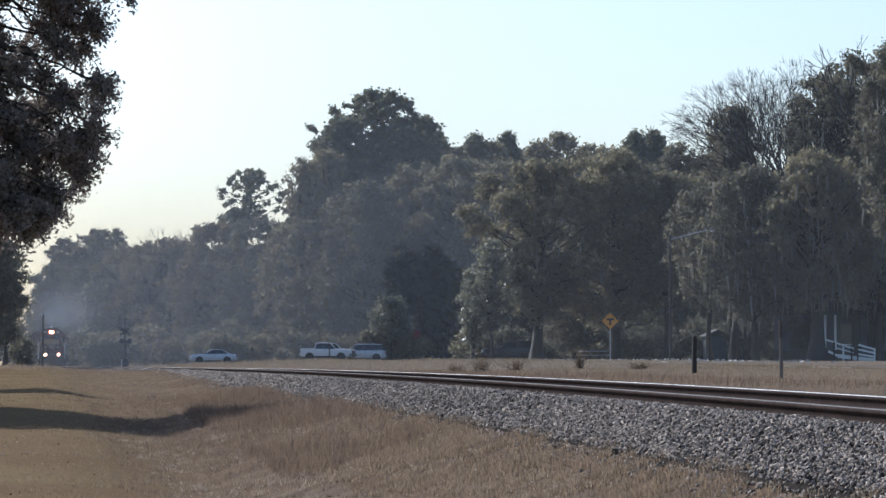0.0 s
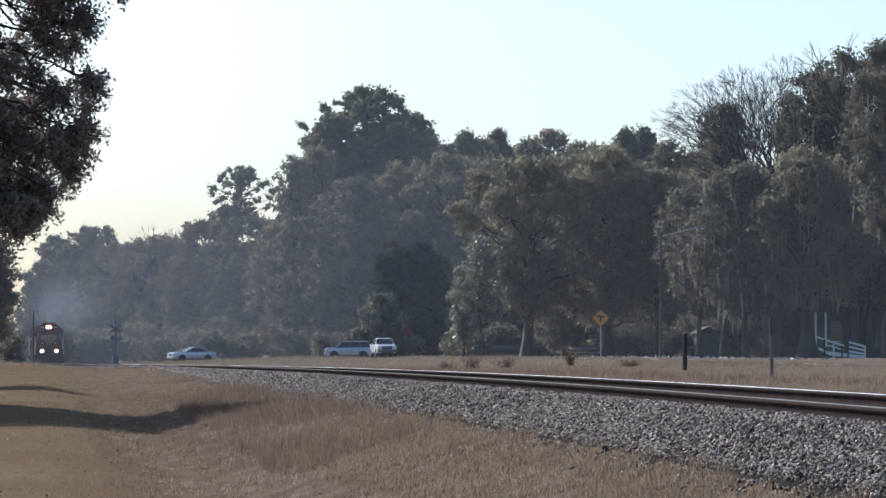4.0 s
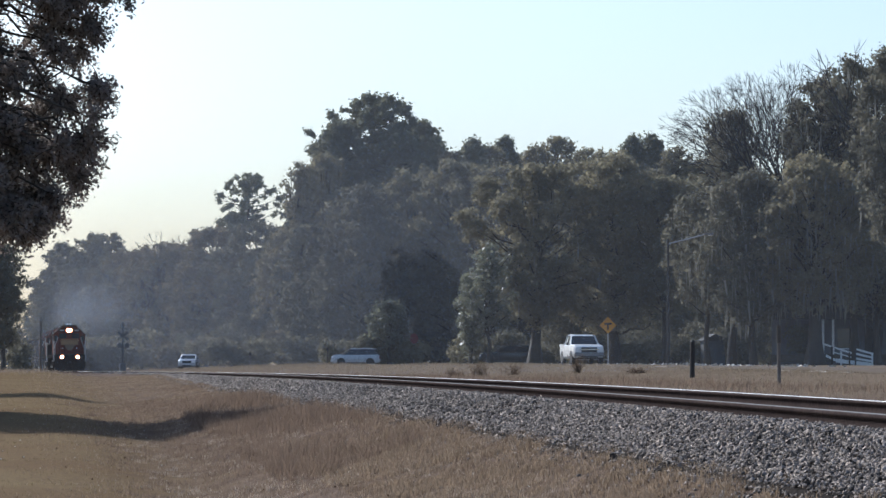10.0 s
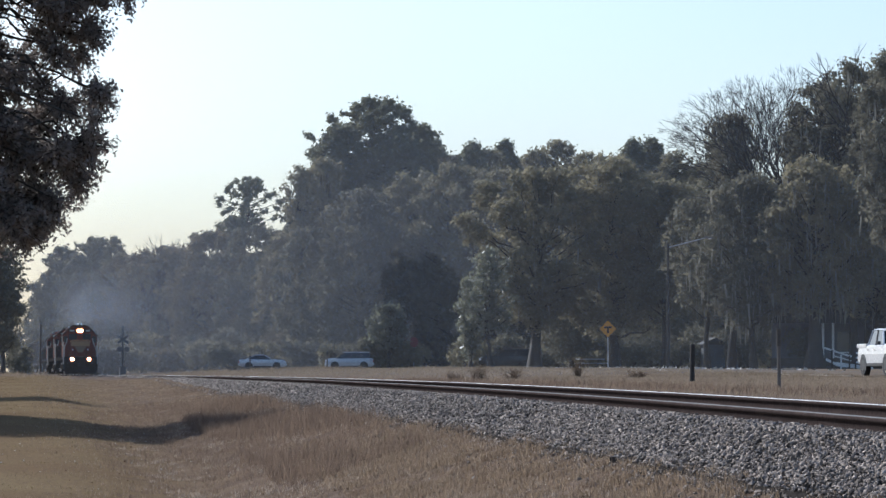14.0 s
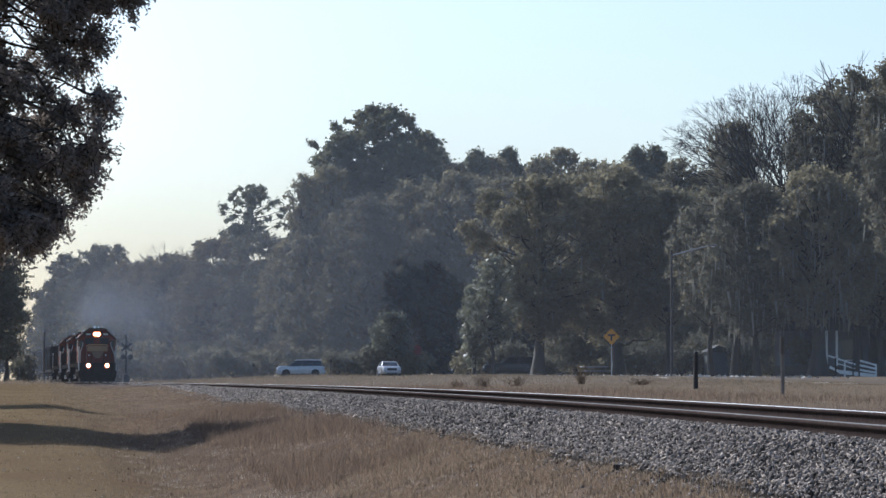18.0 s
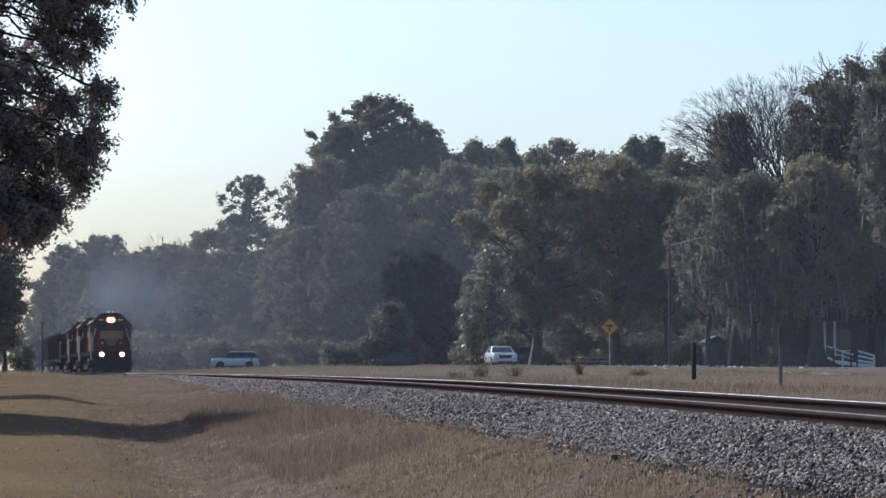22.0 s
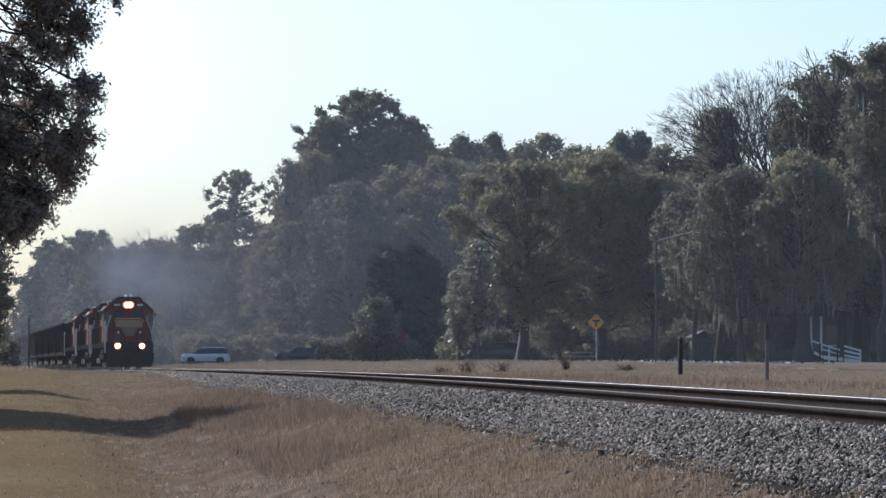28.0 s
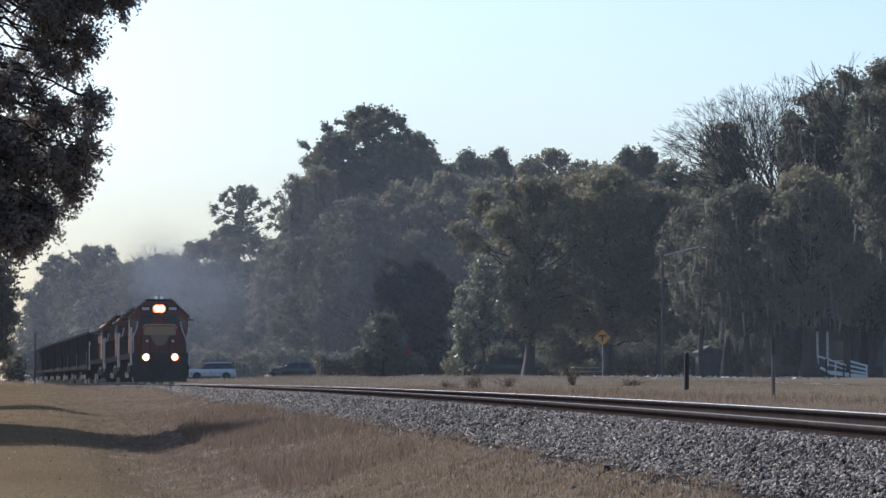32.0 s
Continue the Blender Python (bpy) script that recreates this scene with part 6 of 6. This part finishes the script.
def tussocks(x0, x1, y0, y1, count, h0, h1, spread, w, material, label, seed, keep):
    """Tufts of grass: blades that lean out from one root."""
    r = np.random.default_rng(seed)
    x, y = r.uniform(x0, x1, count), y0 + (y1 - y0) * r.uniform(0, 1, count) ** 1.3
    good = keep(x, y, r)
    x, y = x[good], y[good]
    big = r.uniform(0.6, 1.3, len(x))
    k = 30
    x, y, big = np.repeat(x, k), np.repeat(y, k), np.repeat(big, k)
    n = len(x)
    a, lean = r.uniform(0, 6.28, n), np.abs(r.normal(size=n)) * 0.45
    root = r.normal(size=(n, 2)) * spread * big[:, None]
    x, y = x + root[:, 0], y + root[:, 1]
    h = r.uniform(h0, h1, n) * big
    p = np.stack([x, y, land(x, y) - 0.01], 1)
    t = r.uniform(0, 6.28, n)
    side = np.stack([np.cos(t), np.sin(t), 0 * t], 1) * (w * r.uniform(0.6, 1.4, n) * (0.6 + 0.4 * y / y0))[:, None]
    tip = p + np.stack([np.cos(a) * lean * h, np.sin(a) * lean * h, h], 1)
    v = np.stack([p - side, p + side, tip], 1).reshape(-1, 3)
    return tagged(raw("grass_tussocks", v, np.arange(3 * n).reshape(-1, 3), material), label, "grass", kind="stuff")


tussocks(1.4, 5.2, 21, 62, 420, 0.03, 0.08, 0.04, 0.003, straw_m, "pale straw tussocks on the railway bank", 51, lambda x, y, r: bank(x, y, r))
tussocks(1.0, 5.2, 21, 80, 1500, 0.03, 0.085, 0.09, 0.004, red_m, "reddish dry tussocks on the railway bank", 52, lambda x, y, r: bank(x, y, r))
tussocks(3.4, 5.3, 20, 45, 420, 0.04, 0.1, 0.07, 0.004, blade_m, "dry tussocks growing into the ballast", 53, lambda x, y, r: x - track_x(y) < -1.55)

meadow("verge_grass", 9.2, 15.5, 34, 125, 60000, 0.08, 0.2, 0.005, red_m, "reddish brown grass beside the far rail", 36, lambda x, y, r: (x - track_x(y) > 2.4) & (x - track_x(y) < 2.6 + 0.055 * y), 1.2)

# pale gravel and litter along the far road edge
r = np.random.default_rng(31)
n = 240
gx_, gy_ = r.uniform(38.7, 43, n), r.uniform(165, 245, n)
c = np.stack([gx_, gy_, land(gx_, gy_) + 0.03], 1)
v, f = quads(c, 0.28, r, 0.8)
tagged(raw("roadside_rubble", v, f, conc), "pale rubble and litter along the road edge", "rubble", kind="stuff")


# fallen leaves and pale litter on lawn and bank
r = np.random.default_rng(33)
for nm, count, x0, x1, colour, lab in (("fallen_leaves", 260, -2, 4.8, (0.11, 0.062, 0.036), "brown fallen leaves scattered on the grass"), ("pale_litter", 320, -2, 4.8, (0.55, 0.5, 0.42), "pale leaves and bits scattered on the grass")):
    lx, ly = r.uniform(x0, x1, count), 26 + 70 * r.uniform(size=count) ** 1.4
    v, f = quads(np.stack([lx, ly, land(lx, ly) + 0.035], 1), 0.032, r, 0.7)
    tagged(raw(nm, v, f, mat(nm.replace("_", " "), colour, None, 0.8, scale=9, fine=60, bump=0, spec=0.0)), lab, "leaves", kind="stuff")


# ---- ballast stones: angular lumps ----
def lumps(c, size, r):
    """Angular stones: eight-sided lumps with each corner pushed about."""
    n = len(c)
    k = np.array([[1, 0, 0], [-1, 0, 0], [0, 1, 0], [0, -1, 0], [0, 0, 1], [0, 0, -1]], float) * np.array([0.72, 0.58, 0.46])
    v = k[None] * r.uniform(0.7, 1.3, (n, 6, 1)) + r.normal(size=(n, 6, 3)) * 0.13
    q = r.normal(size=(n, 4))
    q /= np.linalg.norm(q, axis=1)[:, None]
    w, x, y, z = q.T
    R = np.stack([1 - 2 * (y * y + z * z), 2 * (x * y - z * w), 2 * (x * z + y * w), 2 * (x * y + z * w), 1 - 2 * (x * x + z * z), 2 * (y * z - x * w),
                  2 * (x * z - y * w), 2 * (y * z + x * w), 1 - 2 * (x * x + y * y)], 1).reshape(n, 3, 3)
    v = np.einsum("nij,nkj->nki", R, v) * size[:, None, None] + c[:, None, :]
    f = np.array([[0, 2, 4], [2, 1, 4], [1, 3, 4], [3, 0, 4], [2, 0, 5], [1, 2, 5], [3, 1, 5], [0, 3, 5]])
    return v.reshape(-1, 3), (f[None] + 6 * np.arange(n)[:, None, None]).reshape(-1, 3)



def bed_z(u):
    return np.interp(u, [-2.6, -2.05, -1.25, -0.85, 0.85, 1.25, 2.2, 2.8], [-0.52, -0.42, -0.125, -0.12, -0.13, -0.16, -0.40, -0.5])


def strew(u0, u1, y0, y1, n, s0, s1, r):
    u = r.uniform(u0, u1, n)
    y = r.uniform(y0, y1, n)
    spill = r.uniform(size=n) < np.clip(np.exp((u + 1.95) * 11), 0, 1)
    u, y = u[spill], y[spill]
    x = track_x(y) + u
    z = rail_z(y) + np.where(np.abs(u) < 0.67, -0.165, bed_z(u)) + r.uniform(-0.016, 0.02, len(u))
    out = u < -2.05
    z[out] = land(x[out], y[out]) + 0.01
    return np.stack([x, y, z], 1), r.uniform(s0, s1, len(u))


r = np.random.default_rng(41)
sets = [strew(-2.9, -0.84, 16.5, 34, 77000, 0.016, 0.036, r), strew(-2.8, -0.84, 34, 60, 46000, 0.02, 0.038, r), strew(-2.7, -0.84, 60, 110, 30000, 0.032, 0.056, r),
        strew(-2.5, -0.84, 110, 220, 13000, 0.06, 0.10, r), strew(0.84, 2.6, 22, 110, 2500, 0.05, 0.08, r), strew(-0.66, 0.66, 20, 90, 4000, 0.03, 0.05, r)]
v, f = lumps(np.concatenate([a for a, _ in sets]), np.concatenate([b for _, b in sets]), r)
tagged(raw("ballast_stones", v, f, stone_m, bed), "loose crushed grey stones", kind="stuff")
kinds = []
for k in range(6):
    v, f = lumps(np.zeros((1, 3)), np.array([1.0]), r)
    me = bpy.data.meshes.new("stone")
    me.from_pydata([tuple(p) for p in v], [], f.tolist())
    me.materials.append(stone_piece)
    kinds.append(me)
c, s = strew(-2.2, -0.9, 19, 26, 300, 0.028, 0.042, r)
for k, (p, q) in enumerate(zip(c, s)):
    ob = new("stone", kinds[k % 6])
    ob.parent = bed
    ob.location, ob.scale = p + np.array([0, 0, 0.012]), (q, q, q)

# ---- exhaust smoke: soft rigid puffs that drift with the train ----
smoke_m = bpy.data.materials.new("thin exhaust smoke")
smoke_m.use_nodes = True
n_, l_ = smoke_m.node_tree.nodes, smoke_m.node_tree.links
out_ = n_["Material Output"]
n_.remove(n_["Principled BSDF"])
tc_ = n_.new("ShaderNodeTexCoord")
ln_ = n_.new("ShaderNodeVectorMath")
ln_.operation = "LENGTH"
l_.new(tc_.outputs["Object"], ln_.inputs[0])
fall_ = n_.new("ShaderNodeMapRange")
fall_.interpolation_type = "SMOOTHSTEP"
fall_.inputs["From Min"].default_value, fall_.inputs["From Max"].default_value = 0.0, 0.84
fall_.inputs["To Min"].default_value, fall_.inputs["To Max"].default_value = 1.0, 0.0
l_.new(ln_.outputs["Value"], fall_.inputs["Value"])
nz_ = n_.new("ShaderNodeTexNoise")
nz_.inputs["Scale"].default_value, nz_.inputs["Detail"].default_value = 1.6, 5
l_.new(tc_.outputs["Object"], nz_.inputs["Vector"])
mul_ = n_.new("ShaderNodeMath")
mul_.operation = "MULTIPLY"
sq_ = n_.new("ShaderNodeMath")
sq_.operation = "POWER"
sq_.inputs[1].default_value = 1.7
l_.new(fall_.outputs["Result"], sq_.inputs[0])
l_.new(sq_.outputs[0], mul_.inputs[0])
l_.new(nz_.outputs["Fac"], mul_.inputs[1])
amt_ = n_.new("ShaderNodeMath")
amt_.operation, amt_.use_clamp = "MULTIPLY", True
amt_.inputs[1].default_value = 0.8
l_.new(mul_.outputs[0], amt_.inputs[0])
tr_, df_, tl_ = n_.new("ShaderNodeBsdfTransparent"), n_.new("ShaderNodeBsdfDiffuse"), n_.new("ShaderNodeBsdfTranslucent")
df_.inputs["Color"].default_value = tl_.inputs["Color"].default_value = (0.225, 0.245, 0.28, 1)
mx_, my_ = n_.new("ShaderNodeMixShader"), n_.new("ShaderNodeMixShader")
mx_.inputs[0].default_value = 0.5
l_.new(df_.outputs[0], mx_.inputs[1])
l_.new(tl_.outputs[0], mx_.inputs[2])
l_.new(amt_.outputs[0], my_.inputs[0])
l_.new(tr_.outputs[0], my_.inputs[1])
l_.new(mx_.outputs[0], my_.inputs[2])
l_.new(my_.outputs[0], out_.inputs["Surface"])

PUFFS = []


def puff(seed, size, offset):
    """A shallow, lumpy shell of smoke that thins towards its rim."""
    r = np.random.default_rng(seed)
    bm = B()
    bmesh.ops.create_icosphere(bm, subdivisions=3, radius=1.0)
    bmesh.ops.delete(bm, geom=[v for v in bm.verts if v.co.y > 0.02], context="VERTS")
    for v in bm.verts:
        v.co = v.co * (1 + 0.12 * noise.noise(v.co * 2 + Vector((seed, 0, 0))))
        v.co.y *= 0.22
    ob = part("smoke_puff", bm, smoke_m, None, smooth=True)
    ob.scale = size
    tagged(ob, "thin blue grey puff of exhaust smoke over the train", "smoke", group="exhaust smoke")
    PUFFS.append((ob, offset))
    return ob


# width, depth, height; then metres behind the head, to the right and up, at the end of the clip
puff(1, (3.0, 3, 3.2), (18, 0.3, 6.4))
puff(2, (5.2, 3, 5.4), (44, 2.0, 8.0))
puff(3, (7.5, 4, 7.2), (84, 6.5, 8.4))
puff(4, (9.5, 5, 8.0), (125, 13.0, 8.4))


# see-through sheets added to lift dark tones, as air haze and lens veil would
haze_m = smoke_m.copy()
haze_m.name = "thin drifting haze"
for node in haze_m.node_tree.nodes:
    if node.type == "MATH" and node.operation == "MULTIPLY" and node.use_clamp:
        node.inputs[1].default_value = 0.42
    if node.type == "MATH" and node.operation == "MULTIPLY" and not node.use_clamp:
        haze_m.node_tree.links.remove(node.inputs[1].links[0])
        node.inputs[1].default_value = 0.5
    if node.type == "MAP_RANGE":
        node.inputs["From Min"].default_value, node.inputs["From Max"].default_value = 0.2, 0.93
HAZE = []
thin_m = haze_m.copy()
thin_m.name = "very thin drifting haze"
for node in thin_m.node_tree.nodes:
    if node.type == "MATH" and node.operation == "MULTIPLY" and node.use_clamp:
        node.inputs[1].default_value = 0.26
# two sheets veil the woods, the fainter one everything beyond y = 140
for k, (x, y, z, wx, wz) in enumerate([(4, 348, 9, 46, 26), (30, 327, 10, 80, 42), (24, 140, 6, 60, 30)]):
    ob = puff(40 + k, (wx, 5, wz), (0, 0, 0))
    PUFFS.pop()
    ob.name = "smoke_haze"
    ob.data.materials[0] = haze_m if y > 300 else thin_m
    tagged(ob, "thin blue grey sheet added to veil the trees like haze", "smoke", group="drifting haze")
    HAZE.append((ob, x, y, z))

# ---- what moves: seconds, place, heading ----
SUV_WAY = [
    (0, 32.74, 320.17, 176.3),
    (2, 32.51, 320.19, 176.3),
    (5.5, 32.34, 320.20, 176.3),
    (9, 32.34, 320.20, 176.3),
    (13, 32.17, 320.21, 176.3),
    (14, 31.71, 320.24, 176.3),
    (14.5, 31.08, 320.28, 176.3),
    (16.5, 28.74, 320.43, 176.3),
    (17, 27.93, 320.48, 176.3),
    (17.5, 27.13, 320.53, 176.3),
    (18, 26.45, 320.58, 176.3),
    (19, 24.62, 320.70, 176.3),
    (20, 23.02, 320.80, 176.3),
    (21, 21.42, 320.91, 176.3),
    (22, 20.00, 321.00, 176.3),
    (23, 19.20, 321.05, 176.3),
    (24, 18.63, 321.09, 176.3),
    (25, 18.46, 321.10, 176.3),
    (28, 18.40, 321.10, 176.3),
    (32, 18.40, 321.10, 176.3),
]
DARK_WAY = [
    (0, 72.00, 320.00, 184),
    (12, 62.00, 319.50, 184),
    (17, 48.00, 319.00, 182),
    (19, 40.50, 319.20, 178),
    (21, 37.85, 319.84, 176.3),
    (22, 36.13, 319.95, 176.3),
    (23, 34.01, 320.09, 176.3),
    (24, 32.34, 320.20, 176.3),
    (25, 30.80, 320.30, 176.3),
    (25.5, 30.11, 320.34, 176.3),
    (27.5, 28.05, 320.48, 176.3),
    (28, 27.71, 320.50, 176.3),
    (28.5, 27.53, 320.51, 176.3),
    (30, 26.90, 320.55, 176.3),
    (32, 26.56, 320.57, 176.3),
]
SEDAN_WAY = [
    (0, 17.77, 321.14, 176.3),
    (2, 18.06, 321.12, 176.3),
    (3, 18.11, 321.12, 176.3),
    (3.5, 17.54, 321.06, 184),
    (4.2, 16.15, 320.75, 205),
    (5.5, 14.86, 319.83, 232),
    (7, 14.77, 319.23, 240),
    (9, 14.97, 318.62, 248),
    (10, 15.35, 318.29, 262),
    (11, 16.00, 317.75, 268),
    (12, 16.22, 317.54, 272),
    (12.5, 16.77, 317.40, 300),
    (13, 18.13, 317.41, 330),
    (13.5, 20.12, 317.48, 348),
    (14, 22.67, 317.52, 356.3),
    (14.5, 25.62, 317.43, 356.3),
    (15, 28.20, 317.30, 354),
    (15.5, 30.40, 317.15, 338),
    (16, 32.10, 316.75, 312),
    (16.5, 33.15, 315.00, 284),
    (17, 33.40, 311.74, 272),
    (18, 33.40, 302.08, 271),
    (19, 33.40, 288.41, 270),
    (20, 33.40, 270.64, 270),
    (21, 33.40, 250.40, 270),
    (22, 33.40, 227.16, 270),
    (23, 33.40, 204.78, 270),
    (24, 33.40, 179.89, 270),
    (25, 33.40, 156.94, 270),
    (25.5, 33.40, 145.52, 270),
    (27, 33.40, 111.00, 270),
    (32, 33.40, -4.00, 270),
]
PICKUP_WAY = [
    (0, 29.06, 317.2, -25),
    (0.4, 29.94, 316.5, -33),
    (0.8, 30.73, 315.7, -44),
    (1.2, 31.52, 314.6, -56),
    (1.6, 32.20, 313.3, -66),
    (2, 32.78, 311.9, -75),
    (2.4, 33.06, 310.6, -82),
    (3, 33.55, 308.9, -87),
    (3.5, 33.40, 304.06, -88),
    (5.5, 33.40, 275.08, -90),
    (6, 33.40, 266.34, -90),
    (7, 33.40, 248.71, -90),
    (9, 33.40, 210.93, -90),
    (11, 33.40, 173.35, -90),
    (13, 33.40, 136.33, -90),
    (13.5, 33.40, 128.57, -90),
    (15, 33.40, 102.00, -90),
    (20, 33.40, 15.00, -90),
    (32, 33.40, -195.00, -90),
]
# seconds and the place of the first locomotive's cab front along the line
TRAIN_WAY = [(0, 368.3), (3, 352.5), (6, 335.2), (9, 318), (13, 295), (17, 269.3), (20, 252), (24, 226), (28, 200.5), (32, 169.5)]


def road_top(x, y):
    """Height of the road surface under a vehicle."""
    if y < 306:
        return float(land(ROAD_X, y)) + 0.05
    d = CROSS_B - CROSS_A
    s = max((Vector((x, y)) - CROSS_A).dot(d) / d.length_squared, 0)
    c = CROSS_A + d * s
    side = float(land(ROAD_X, y)) + 0.05
    cross = float(land(c.x, c.y)) + 0.05
    q = min(max((y - 306) / 11, 0), 1)
    return cross * q + side * (1 - q)


def spin(wheel, rows, radius, step, stop):
    """Keys a wheel so that it rolls along its vehicle's way."""
    ts = np.array([r[0] for r in rows])
    go = np.concatenate([[0], np.cumsum([math.hypot(b[1] - a[1], b[2] - a[2]) for a, b in zip(rows, rows[1:])])])
    p = wheel.location.copy()
    keys = [(t, pose(*p, 0, math.degrees(float(np.interp(t, ts, go))) / radius, 0)) for t in np.arange(0, stop + 1e-6, step)]
    walk(wheel, keys + [(32.0, keys[-1][1])] if stop < 32 else keys)


def drive(car, rows, radius, stop=32.0):
    walk(car, [(t, pose(x, y, road_top(x, y), 0, 0, a)) for t, x, y, a in rows])
    for part_ in car.children:
        if part_.name.startswith("wheel") and not part_.name.startswith("wheel_arch"):
            spin(part_, rows, radius, 1 / 30, stop)


def motions():
    drive(sedan, SEDAN_WAY, 0.33, 26.0)
    drive(suv, SUV_WAY, 0.36, 26.0)
    drive(pickup, PICKUP_WAY, 0.40, 15.0)
    drive(dark_car, DARK_WAY, 0.33)
    ts, ys = [r[0] for r in TRAIN_WAY], [r[1] for r in TRAIN_WAY]
    for thing, back, sets, radius in TRAIN:
        rows = []
        for t in range(33):
            y = float(np.interp(t, ts, ys)) + 7.2 + back
            m = on_track(y)
            rows.append((t, m @ pose(0, 0, 0, 0, 0, -90)))
        walk(thing, rows)
        path = [(t, 0, 0 - float(np.interp(t, ts, ys)), 0) for t in ts]
        for w in sets:
            spin(w, path, radius, 1 / 15, 32.0)
    for ob, (back, right, up) in PUFFS:
        rows = []
        for t in (0, 8, 16, 24, 32):
            y = float(np.interp(t, ts, ys)) + back * (0.45 + 0.55 * t / 32)
            x = float(track_x(y)) + right * (0.35 + 0.65 * t / 32)
            rows.append((t, pose(x, y, float(rail_z(y)) + up * (0.85 + 0.15 * t / 32), 0, 0, 5 * math.sin(t + back))))
        walk(ob, rows)
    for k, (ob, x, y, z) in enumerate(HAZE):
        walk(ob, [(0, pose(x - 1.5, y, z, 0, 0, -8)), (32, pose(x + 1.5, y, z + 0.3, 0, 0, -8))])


motions()
